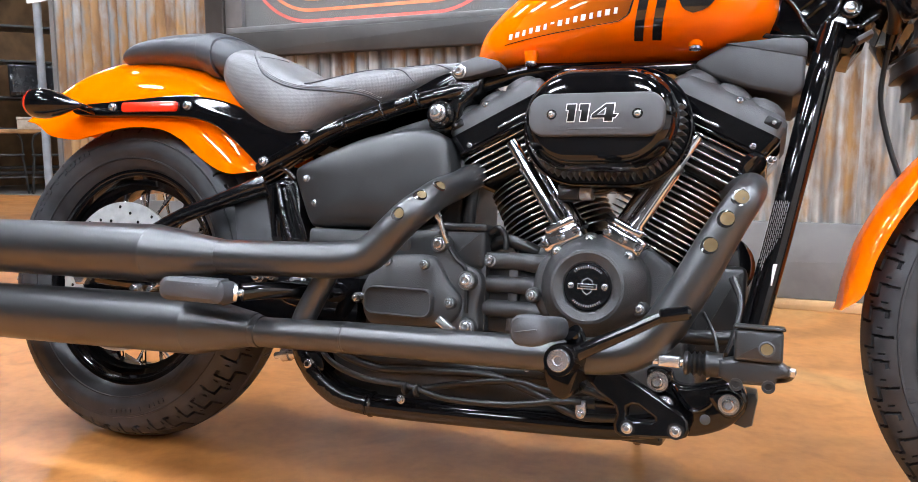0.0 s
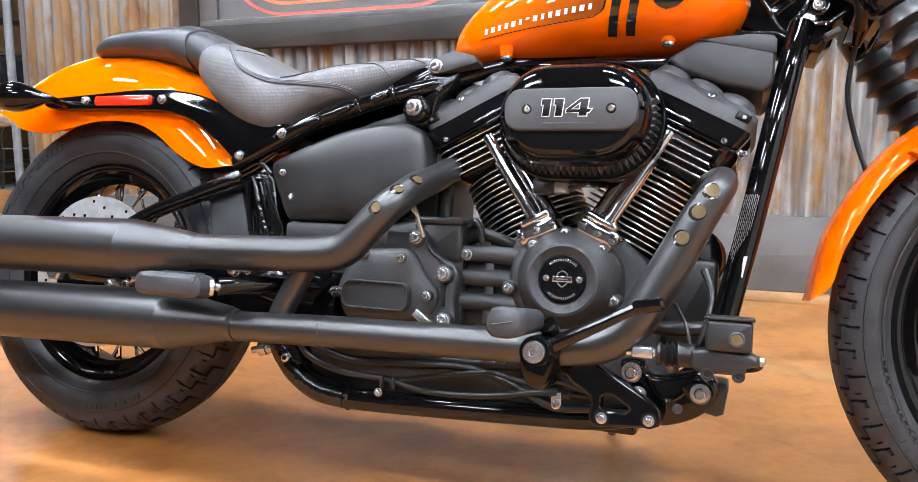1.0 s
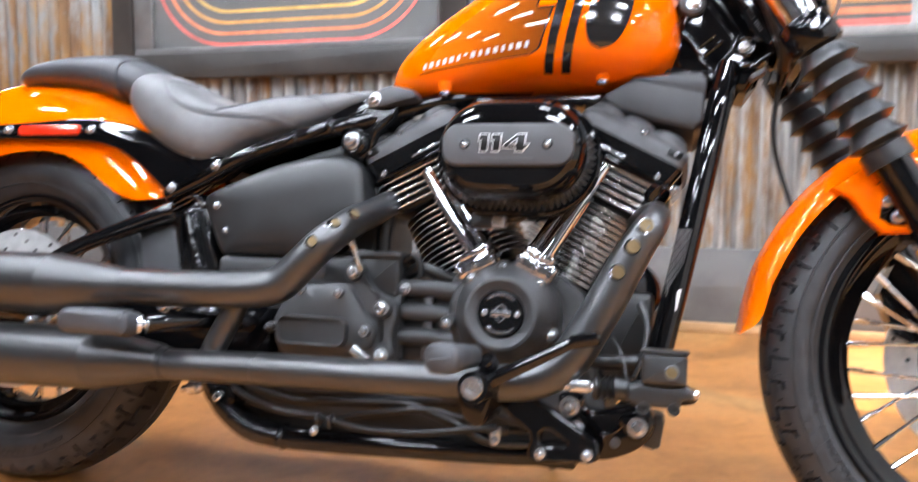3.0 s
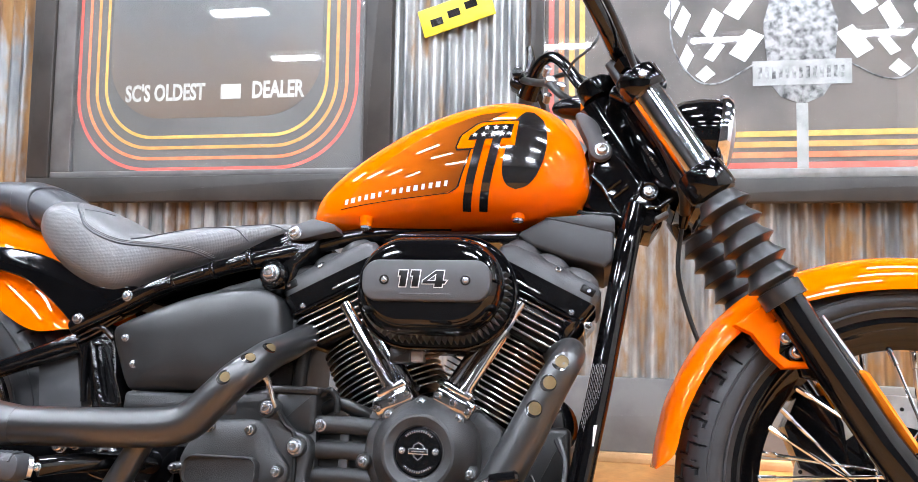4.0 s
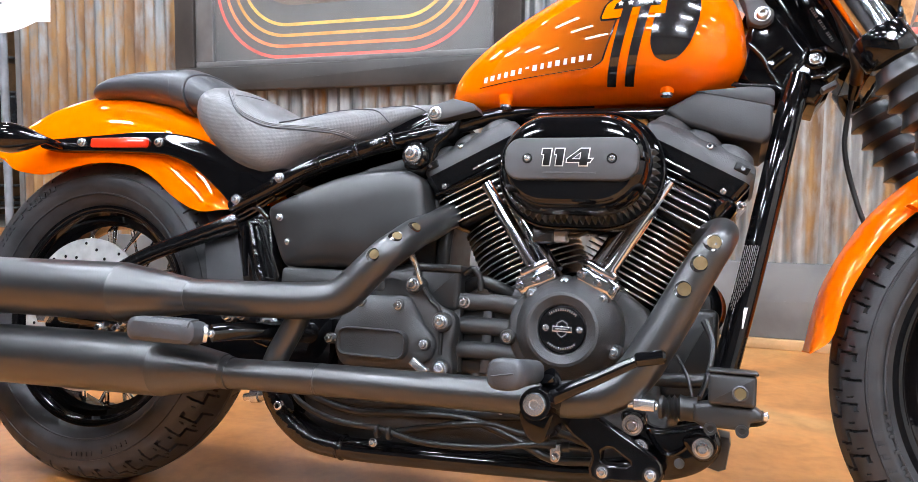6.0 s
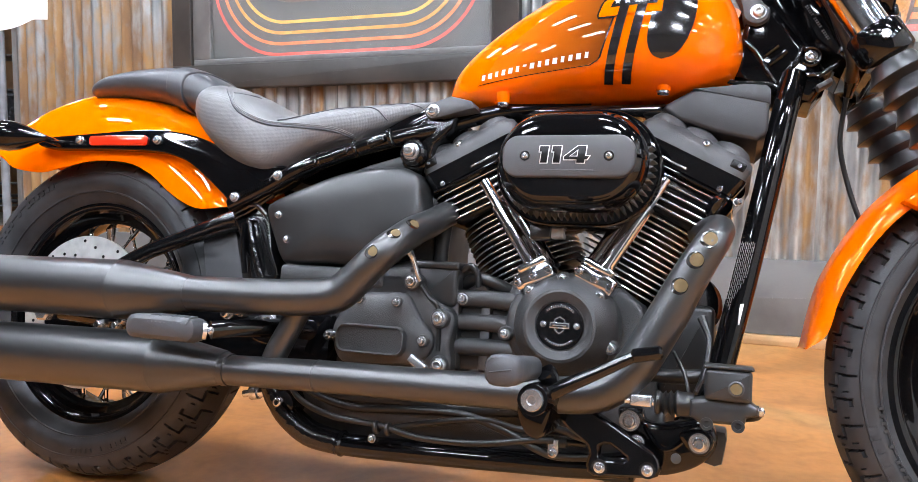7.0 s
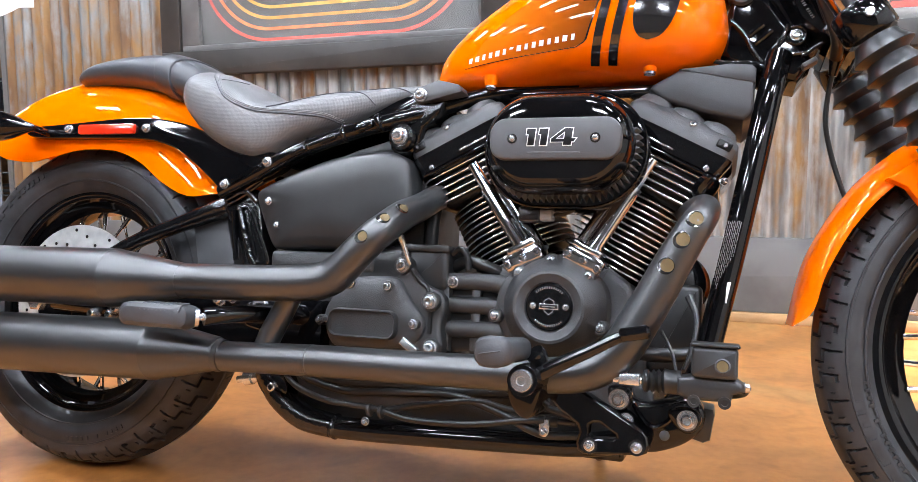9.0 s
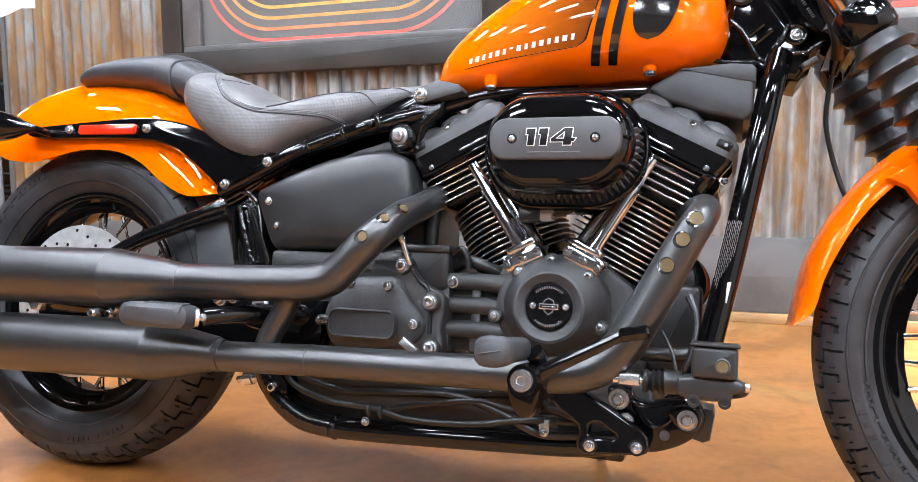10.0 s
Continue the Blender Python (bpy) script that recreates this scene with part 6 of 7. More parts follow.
part("pivot_cap", lathe(Geo(), [(0.0138, 0), (0.0140, 0.003), (0.0126, 0.0055), (0.006, 0.0055), (0.005, 0.003), (0, 0.003)], (0.951, -0.324, 0.2675), (0, -1, 0), 32), STEEL, ctl, "silver pivot bolt")
part("pivot_skirt", prism(Geo(), [(q.x, q.z) for q in smooth([(0.924, 0, 0.262), (0.926, 0, 0.238), (0.938, 0, 0.220), (0.954, 0, 0.218), (0.964, 0, 0.238), (0.967, 0, 0.264), (0.945, 0, 0.280)], 4, True)], -0.20, -0.290, 0.006), GLOSS, ctl)
part("brake_pedal", tube(Geo(), [(0.950, -0.296, 0.268), (0.972, -0.296, 0.279), (1.020, -0.296, 0.304), (1.063, -0.296, 0.3275)], [0.0105, 0.0098, 0.0080, 0.0068], 20, raw=True), GLOSS, ctl, "gloss black brake pedal", 30)
part("pedal_pad", tube(Geo(), [(1.062, -0.296, 0.3285), (1.064, -0.296, 0.329), (1.094, -0.296, 0.3355), (1.097, -0.296, 0.336)], [0.0065, 0.0088, 0.0085, 0.0055], 20, raw=True), GLOSS, ctl, "round gloss black pedal tip")
# master cylinder
mc = new("master_cylinder")
mc.parent = ctl
tagged(mc, "matte black brake master cylinder with reservoir")
part("reservoir", prism(Geo(), [(q[0], q[1]) for q in stadium(1.1705, 0.303, 0.0265, 0.0185, 4, 0.005)], -0.215, -0.272, 0.005, 3), MATTE, mc, "matte black fluid reservoir")
part("reservoir_lid", prism(Geo(), stadium(1.1705, 0.3235, 0.0285, 0.0022, 4, 0.002), -0.212, -0.2745, 0.003), MATTE, mc)
part("sight_ring", lathe(Geo(), [(0.0092, 0), (0.0092, 0.002), (0.0075, 0.003), (0.0065, 0.0012), (0, 0.0012)], (1.1795, -0.272, 0.300), (0, -1, 0), 28), DARKPLASTIC, mc)
part("sight_glass", lathe(Geo(), [(0.0066, 0.0), (0.0066, 0.002), (0, 0.0024)], (1.1795, -0.272, 0.300), (0, -1, 0), 24), TAN, mc, "amber sight glass")
part("cylinder_body", prism(Geo(), [(1.128, 0.282), (1.150, 0.287), (1.196, 0.285), (1.205, 0.279), (1.205, 0.270), (1.192, 0.266), (1.190, 0.257), (1.140, 0.256), (1.128, 0.262)], -0.222, -0.262, 0.006, 3), MATTE, mc)
for x, z in ((1.148, 0.2555), (1.183, 0.2565)):
    part("lug", lathe(Geo(), [(0.0075, -0.03), (0.0075, 0), (0.004, 0.0), (0.004, -0.004), (0, -0.004)], (x, -0.264, z), (0, -1, 0), 18), MATTE, mc)
g = Geo()
tube(g, [(1.086, -0.243, 0.273), (1.088, -0.243, 0.273), (1.092, -0.243, 0.273), (1.095, -0.243, 0.273), (1.099, -0.243, 0.273), (1.102, -0.243, 0.273), (1.106, -0.243, 0.2735), (1.109, -0.243, 0.2735), (1.113, -0.243, 0.274), (1.117, -0.243, 0.274), (1.132, -0.243, 0.274)], [0.010, 0.0145, 0.0145, 0.0105, 0.0155, 0.0110, 0.0160, 0.0115, 0.0165, 0.0150, 0.0150], 22, raw=True)
part("rubber_boot", g, CABLE, mc, "black rubber bellows", 25)
part("push_clevis", block(Geo(), (1.070, -0.243, 0.2735), (0.026, 0.020, 0.014), 0.002), STEEL, mc, "zinc clevis")
part("push_rod", tube(Geo(), [(1.050, -0.243, 0.272), (1.088, -0.243, 0.273)], 0.005, 10), STEEL, mc)
part("banjo", tube(Geo(), [(1.198, -0.243, 0.274), (1.206, -0.243, 0.274)], 0.0075, 14), MATTE, mc)
part("banjo_bolt", tube(Geo(), [(1.206, -0.243, 0.274), (1.211, -0.243, 0.274)], 0.0055, 6), STEEL, mc)
part("brake_hose", tube(Geo(), [(1.208, -0.235, 0.274), (1.20, -0.20, 0.262), (1.15, -0.16, 0.25), (1.05, -0.12, 0.22)], 0.005, 10), CABLE, mc)
# cables and hoses along the lower frame
for pts, r in ((((0.500, -0.140, 0.245), (0.535, -0.155, 0.212), (0.600, -0.160, 0.192), (0.680, -0.160, 0.188), (0.745, -0.160, 0.177), (0.834, -0.160, 0.180), (0.920, -0.160, 0.195), (0.990, -0.155, 0.198)), 0.0046),
               (((0.510, -0.130, 0.250), (0.550, -0.150, 0.225), (0.620, -0.150, 0.208), (0.700, -0.145, 0.212), (0.800, -0.140, 0.216), (0.880, -0.150, 0.198), (0.940, -0.158, 0.178), (0.995, -0.150, 0.180)), 0.0060),
               (((0.700, -0.150, 0.186), (0.760, -0.150, 0.200), (0.840, -0.145, 0.212), (0.900, -0.150, 0.205), (0.980, -0.150, 0.214)), 0.0050),
               (((0.520, -0.120, 0.240), (0.600, -0.13, 0.223), (0.700, -0.125, 0.226), (0.800, -0.12, 0.222), (0.95, -0.12, 0.235)), 0.0100),
               (((0.880, -0.140, 0.235), (0.930, -0.160, 0.220), (0.990, -0.160, 0.205)), 0.0055)):
    part("cable", tube(Geo(), pts, r, 10), CABLE, bike, "black cable along the lower frame")
for x, z in ((0.671, 0.184), (0.690, 0.183)):
    part("cable_clip", lathe(Geo(), [(0.0075, 0), (0.010, 0.002), (0.010, 0.006), (0.0075, 0.008)], (x, -0.160, z), (1, 0, 0.1), 16), CABLE, bike)
for x, z, y in ((0.671, 0.168, -0.165), (0.946, 0.182, -0.165)):
    bolt(bike, x, y, z, 0.0062, 0.007)
part("clamp_tab", cuboid(0.9385, 0.9535, -0.166, -0.150, 0.180, 0.200, 0.002), STEEL, bike)
for k in range(2):
    part("cable_sleeve", tube(Geo(), [(0.936 + 0.018 * k, -0.160, 0.1965), (0.946 + 0.018 * k, -0.159, 0.1968)], 0.0075, 12), CABLE, bike)
# lower frame pivot, adjuster, oil pan
part("pivot_lug", prism(Geo(), [(q.x, q.z) for q in smooth([(0.455, 0, 0.228), (0.470, 0, 0.192), (0.500, 0, 0.180), (0.520, 0, 0.195), (0.510, 0, 0.220), (0.485, 0, 0.245)], 4, True)], -0.10, -0.146, 0.005), GLOSS, bike)
bolt(bike, 0.492, -0.146, 0.201, 0.0090, 0.007)
part("adjuster", tube(Geo(), [(0.462, -0.13, 0.214), (0.445, -0.13, 0.211), (0.444, -0.13, 0.211), (0.430, -0.13, 0.2085), (0.429, -0.13, 0.2083), (0.415, -0.13, 0.205)], [0.009, 0.009, 0.012, 0.012, 0.006, 0.006], 12, raw=True), STEEL, bike, "zinc adjuster at the swingarm")
part("oil_pan", prism(Geo(), [(0.49, 0.250), (0.502, 0.195), (0.53, 0.160), (0.60, 0.146), (0.80, 0.150), (1.02, 0.160), (1.09, 0.205), (1.09, 0.26), (0.60, 0.265)], 0.11, -0.108, 0.012, 3), CRINKLE, bike, "textured black oil pan")
for x, z in ((0.60, 0.232), (0.700, 0.228), (0.855, 0.230)):
    bolt(bike, x, -0.112, z, 0.0065, 0.02)
part("cross_member", cuboid(0.60, 1.05, -0.10, 0.10, 0.140, 0.160, 0.006), GLOSS, bike)
part("sensor_lead", tube(Geo(), [(1.133, -0.12, 0.382), (1.145, -0.14, 0.350), (1.140, -0.16, 0.310), (1.132, -0.20, 0.285)], [0.006, 0.0035, 0.0035, 0.003], 8), CABLE, bike)
part("sensor_lead", tube(Geo(), [(1.103, -0.20, 0.335), (1.118, -0.22, 0.310), (1.126, -0.235, 0.285)], 0.0022, 8), CABLE, bike)
part("cross_hose", tube(Geo(), [(1.05, -0.12, 0.30), (1.09, -0.15, 0.300), (1.13, -0.15, 0.303), (1.17, -0.12, 0.310)], 0.010, 12), CABLE, bike)
part("regulator", cuboid(1.075, 1.150, -0.09, 0.09, 0.27, 0.40, 0.01), CABLE, bike, "black finned regulator between the downtubes")
# side stand on the far side
part("side_stand", tube(Geo(), [(0.98, 0.13, 0.16), (0.97, 0.22, 0.11), (0.955, 0.315, 0.067)], [0.013, 0.012, 0.011], 12), GLOSS, bike, "black side stand folded out")

# ----- front end -----
FK = Vector((0.577, 0, -1)).normalized()


def fork_at(z, y):
    return Vector((1.242 + (0.945 - z) * 0.577, y, z))


for s in (-1, 1):
    y = s * 0.108
    leg = new("fork_leg")
    leg.parent = bike
    tagged(leg, "black fork leg with a ribbed rubber gaiter")
    part("slider", tube(Geo(), [fork_at(0.600, y), fork_at(0.585, y), fork_at(0.40, y), fork_at(0.345, y) + Vector((0.006, 0, 0)), fork_at(0.30, y) + Vector((0.012, 0, 0))], [0.0255, 0.0250, 0.0250, 0.026, 0.022], 28, raw=True), GLOSS, leg, "gloss black slider")
    part("axle_clamp", lathe(Geo(), [(0.028, -0.022), (0.030, -0.018), (0.030, 0.018), (0.028, 0.022), (0, 0.022)], (FA[0] - 0.012, y, FA[1] + 0.0), (0, 1, 0), 28), GLOSS, leg)
    g = Geo()
    pts, rr = [], []
    a, b = fork_at(0.740, y), fork_at(0.607, y)
    nr = 5
    for k in range(nr):
        for f, r in ((0.0, 0.0285), (0.30, 0.0325), (0.62, 0.0400), (0.68, 0.0412), (0.73, 0.0405), (0.90, 0.0310)):
            pts.append(a.lerp(b, (k + f) / nr))
            rr.append(r - 0.0026 * (k + f) / nr)
    pts.append(b)
    rr.append(0.0270)
    pts += [b + FK * 0.001, b + FK * 0.024]
    rr += [0.0315, 0.0315]
    tube(g, pts, rr, 32, raw=True)
    part("gaiter", g, GAITER, leg, "ribbed black rubber gaiter", 30)
    part("upper_tube", tube(Geo(), [fork_at(0.77, y), fork_at(0.92, y)], 0.0265, 32), CHROME, leg, "bright upper fork tube")
    part("top_cap", lathe(Geo(), [(0.020, 0.0), (0.020, 0.018), (0.014, 0.022), (0, 0.022)], fork_at(0.955, y), -FK, 6), GLOSS, leg)
for z0, z1, nm in ((0.744, 0.784, "lower_yoke"), (0.908, 0.944, "upper_yoke")):
    yk = new(nm)
    yk.parent = bike
    tagged(yk, "gloss black fork yoke")
    for s in (-1, 1):
        part("clamp", tube(Geo(), [fork_at(z0, s * 0.108), fork_at(z0 + 0.004, s * 0.108), fork_at(z1 - 0.004, s * 0.108), fork_at(z1, s * 0.108)], [0.033, 0.0365, 0.0365, 0.033], 30, raw=True), GLOSS, yk)
        part("pinch_bolt", lathe(Geo(), [(0.006, 0), (0.006, 0.006), (0.0, 0.006)], fork_at((z0 + z1) / 2, s * 0.108) + Vector((0.0, -0.038, 0.0)), (0, -1, 0), 10), STEEL, yk)
    c = fork_at((z0 + z1) / 2, 0)
    part("bridge", block(Geo(), (c.x - 0.020, 0, c.z - 0.006), (0.060, 0.17, 0.022), 0.007, Matrix.Rotation(radians(30), 4, "Y")), GLOSS, yk)
# fork brace between yokes: the dark cover behind the fork
part("fork_cover", prism(Geo(), [(1.222, 0.905), (1.252, 0.912), (1.338, 0.775), (1.310, 0.752), (1.270, 0.790)], 0.075, -0.075, 0.008), GLOSS, bike, "gloss black cover between the fork legs")
part("wiring_loom", tube(Geo(), [(1.205, -0.10, 0.97), (1.235, -0.105, 0.91), (1.285, -0.10, 0.83), (1.315, -0.085, 0.76), (1.320, -0.05, 0.735)], 0.0085, 12), CABLE, bike, "black cable loom beside the steering head")
part("clutch_cable", tube(Geo(), [(1.320, -0.03, 0.73), (1.314, -0.02, 0.690), (1.312, -0.015, 0.645), (1.324, -0.01, 0.590), (1.342, -0.01, 0.535), (1.36, -0.005, 0.50)], 0.0038, 10), CABLE, bike, "thin black cable hanging at the fork")
part("cable_end", tube(Geo(), [(1.325, -0.035, 0.748), (1.318, -0.028, 0.715)], [0.012, 0.006], 12), GLOSS, bike)
part("horn_bracket", block(Geo(), (1.285, -0.05, 0.728), (0.022, 0.02, 0.008), 0.002, Matrix.Rotation(radians(-30), 4, "Y")), CASTGREY, bike)
for k in range(17):
    if k not in (5, 11):
        qx, qz = 1.255 + 0.00182 * k, 0.837 - 0.0031 * k
        part("stamped_bar", prism(Geo(), [(qx, qz), (qx + 0.0034, qz + 0.0020), (qx + 0.0042, qz + 0.0006), (qx + 0.0008, qz - 0.0014)], -0.072, -0.0762, 0.0002), CASTGREY, bike)
# front fender bracket
fb = part("fender_bracket", prism(Geo(), [(1.380, 0.555), (1.421, 0.585), (1.443, 0.573), (1.436, 0.560), (1.424, 0.556), (1.442, 0.563), (1.456, 0.556), (1.443, 0.537), (1.440, 0.516), (1.454, 0.506), (1.485, 0.506), (1.485, 0.497), (1.444, 0.495), (1.424, 0.515), (1.404, 0.543)], -0.070, -0.090, 0.004), ORANGE, front_fender, "orange fender bracket bolted to the fork")
for x, z in ((1.449, 0.538), (1.463, 0.518)):
    part("spacer", lathe(Geo(), [(0.012, 0), (0.012, 0.016), (0, 0.016)], (x, -0.070, z), (0, -1, 0), 18), GLOSS, fb)
    bolt(fb, x, -0.087, z, 0.0095, 0.010)
part("bracket_boss", prism(Geo(), [(1.455, 0.548), (1.485, 0.556), (1.515, 0.495), (1.495, 0.480), (1.470, 0.485)], -0.065, -0.078, 0.004), GLOSS, bike)
# reflector, fork stay, speed sensor cable on the near leg
for s in (-1, 1):
    a, b = fork_at(0.480, s * 0.108) + Vector((0.028, 0, 0.013)), fork_at(0.375, s * 0.108) + Vector((0.028, 0, 0.013))
    rings = []
    for f in (0.0, 0.04, 0.96, 1.0):
        q = a.lerp(b, f)
        w = 0.0115 if 0.01 < f < 0.99 else 0.008
        rings.append([q + Vector((math.cos(k * math.pi / 4) * w * 0.7, s * math.sin(k * math.pi / 4) * w * 1.1 , 0.0)) for k in range(8)])
    part("reflector", loft(Geo(), rings), AMBER, bike, "amber side reflector on the fork leg")
    part("reflector_bracket", tube(Geo(), [fork_at(0.555, s * 0.108) + Vector((0.024, 0, 0.010)), fork_at(0.470, s * 0.108) + Vector((0.026, 0, 0.012))], 0.007, 10), CHROME, bike)
part("front_caliper", prism(Geo(), [(1.49, 0.36), (1.47, 0.42), (1.49, 0.465), (1.53, 0.47), (1.555, 0.43), (1.56, 0.37), (1.53, 0.34)], 0.045, 0.100, 0.012, 3), GLOSS, bike, "gloss black front brake caliper")
# headlight
hl = part("headlight", lathe(Geo(), [(0.0, -0.085), (0.025, -0.080), (0.046, -0.064), (0.061, -0.038), (0.068, -0.008), (0.070, 0.018), (0.068, 0.024)], (1.356, 0, 0.876), (1, 0, -0.14), 40), GLOSS, bike, "gloss black round headlight")
part("headlight_ring", lathe(Geo(), [(0.070, 0.020), (0.0765, 0.020), (0.078, 0.030), (0.074, 0.038), (0.068, 0.036)], (1.356, 0, 0.876), (1, 0, -0.14), 40), CHROME, hl)
part("headlight_glass", lathe(Geo(), [(0.069, 0.030), (0.060, 0.040), (0.035, 0.048), (0.0, 0.050)], (1.356, 0, 0.876), (1, 0, -0.14), 40), CONNECTOR, hl)
part("headlight_mount", block(Geo(), (1.345, 0, 0.80), (0.05, 0.10, 0.03), 0.008), GLOSS, hl)
# front turn signals and bars
bars = new("handlebar")
bars.parent = bike
tagged(bars, "black mini ape handlebar with controls and cables")
for s in (-1, 1):
    part("riser", tube(Geo(), [(1.252, s * 0.045, 0.945), (1.238, s * 0.045, 0.968), (1.228, s * 0.045, 0.985)], [0.018, 0.016, 0.019], 18), GLOSS, bars)
    part("bar", tube(Geo(), [(1.226, 0, 0.985), (1.226, s * 0.06, 0.985), (1.214, s * 0.11, 0.990), (1.190, s * 0.155, 1.022), (1.150, s * 0.200, 1.085), (1.115, s * 0.235, 1.150), (1.085, s * 0.26, 1.182), (1.055, s * 0.285, 1.172), (1.035, s * 0.310, 1.135)], 0.0125, 18), GLOSS, bars, "black handlebar tube")
    part("grip", tube(Geo(), [(1.032, s * 0.318, 1.125), (1.005, s * 0.43, 1.105)], 0.0165, 18), PEGRUBBER, bars, "black rubber grip")
    part("control_housing", tube(Geo(), [(1.045, s * 0.300, 1.150), (1.030, s * 0.325, 1.118)], 0.024, 16), GLOSS, bars)
    part("lever", tube(Geo(), [(1.055, s * 0.315, 1.125), (1.065, s * 0.36, 1.10), (1.05, s * 0.44, 1.075)], [0.008, 0.006, 0.006], 10), GLOSS, bars)
    part("cable", tube(Geo(), [(1.05, s * 0.30, 1.14), (1.13, s * 0.24, 1.13), (1.195, s * 0.17, 1.05), (1.235, s * 0.13, 0.97), (1.275, s * 0.10, 0.86), (1.31, s * 0.07, 0.77)], 0.0055, 10), CABLE, bars, "black control cable")
part("riser_clamp", block(Geo(), (1.226, 0, 0.990), (0.045, 0.115, 0.038), 0.010), GLOSS, bars)
ig = part("instrument_pod", lathe(Geo(), [(0.030, 0), (0.032, 0.01), (0.032, 0.03), (0.028, 0.034), (0, 0.034)], (1.19, -0.0, 0.955), (-0.4, 0, 1), 28), GLOSS, bike, "small gloss black instrument housing")
part("ignition_cover", prism(Geo(), [(1.165, 0.845), (1.175, 0.875), (1.205, 0.905), (1.235, 0.90), (1.24, 0.86), (1.21, 0.835)], 0.03, -0.035, 0.010, 3), GLOSS, bike, "gloss black cover behind the steering head")

# black plate added as shade under the tank, and small castings on the frame
part("tank_shade_plate", cuboid(0.79, 1.14, -0.065, 0.065, 0.684, 0.7035, 0.008), BLACKPRINT, bike, "black plate added in place of the shade under the tank")
for s in (-1, 1):
    part("weld_ring", lathe(Geo(), [(0.0178, 0), (0.0205, 0.003), (0.0205, 0.006), (0.0178, 0.009)], (0.600, s * 0.130, 0.1480), (1, 0, -0.02), 24), GLOSSCAST, bike)
    part("frame_lug", tube(Geo(), [(0.470, s * 0.130, 0.222), (0.500, s * 0.131, 0.185), (0.545, s * 0.131, 0.157), (0.598, s * 0.130, 0.148)], [0.020, 0.0215, 0.021, 0.019], 18), GLOSSCAST, bike, "gloss black cast frame lug")
    for x, z in ((0.470, 0.578), (0.520, 0.599), (0.584, 0.619), (0.645, 0.637)):
        part("rail_weld", lathe(Geo(), [(0.0135, -0.004), (0.0152, -0.002), (0.0155, 0.002), (0.0135, 0.004)], (x, s * 0.128, z), (1, 0, 0.38), 20), GLOSSCAST, bike)
    for x, z in ((0.505, 0.594), (0.560, 0.613), (0.625, 0.632)):
        part("rail_lug", block(Geo(), (x, s * 0.140, z - 0.004), (0.030, 0.012, 0.010), 0.003, Matrix.Rotation(radians(-21), 4, "Y")), GLOSSCAST, bike)
    part("pad_loop", tube(Geo(), [(0.392, s * 0.128, 0.497), (0.405, s * 0.131, 0.46), (0.420, s * 0.131, 0.42), (0.437, s * 0.130, 0.385)], 0.006, 8), GLOSSCAST, bike)
    for k in range(4):
        d = Vector((0.0035 * k, 0, -0.0075 * k))
        part("casting_rib", tube(Geo(), [Vector((0.352, s * 0.1265, 0.521)) + d, Vector((0.385, s * 0.1285, 0.536)) + d, Vector((0.428, s * 0.1275, 0.554)) + d * 0.6], 0.0032, 8), GLOSSCAST, bike)
    part("casting_frame", tube(Geo(), smooth([Vector((x_, s * 0.130, z_)) for x_, z_ in ((0.393, 0.489), (0.405, 0.496), (0.416, 0.487), (0.436, 0.445), (0.453, 0.405), (0.436, 0.401), (0.418, 0.408), (0.408, 0.445))], 4, True) + [Vector((0.393, s * 0.130, 0.489))], 0.0042, 8, 1), GLOSSCAST, bike)
    part("casting_web", tube(Geo(), [(0.380, s * 0.126, 0.490), (0.384, s * 0.128, 0.455), (0.392, s * 0.128, 0.405)], 0.005, 8), GLOSS, bike)
    part("casting_rib", tube(Geo(), [(0.366, s * 0.124, 0.512), (0.40, s * 0.128, 0.522), (0.425, s * 0.127, 0.505)], 0.005, 8), GLOSSCAST, bike)

# far-side lever, clamps, signal and the cable strung to the bar
part("mirror_stem", tube(Geo(), [(1.032, 0.32, 1.241), (1.037, 0.32, 1.209), (1.028, 0.318, 1.175)], [0.007, 0.009, 0.006], 10), GLOSSCAST, bars)
part("switch_housing", block(Geo(), (1.018, 0.32, 1.152), (0.046, 0.05, 0.044), 0.012, Matrix.Rotation(radians(28), 4, "Y")), GLOSSCAST, bars, "black switch housing")
part("lever_pivot", lathe(Geo(), [(0.013, 0), (0.013, 0.012), (0.009, 0.015), (0, 0.015)], (1.012, 0.292, 1.160), (0, -1, 0.1), 20), GLOSS, bars)
for x, z, r in ((1.082, 1.118, 0.009), (1.089, 1.094, 0.0115), (1.110, 1.080, 0.010), (1.084, 1.058, 0.008)):
    part("cable_fitting", lathe(Geo(), [(r * 0.7, -0.012), (r, -0.010), (r, 0.008), (r * 0.6, 0.011), (0, 0.011)], (x, 0.20, z), (0.3, -0.8, 0.5), 12), STEEL, bars)
part("control_lead", tube(Geo(), [(1.020, 0.30, 1.150), (1.055, 0.25, 1.118), (1.086, 0.20, 1.088), (1.112, 0.17, 1.050), (1.150, 0.12, 1.00)], 0.008, 10), CABLE, bars)
part("throttle_lead", tube(Geo(), [(1.128, 0.12, 1.072), (1.141, 0.10, 1.085), (1.166, 0.10, 1.106), (1.184, 0.10, 1.130), (1.19, 0.11, 1.16)], 0.003, 8), CABLE, bars)
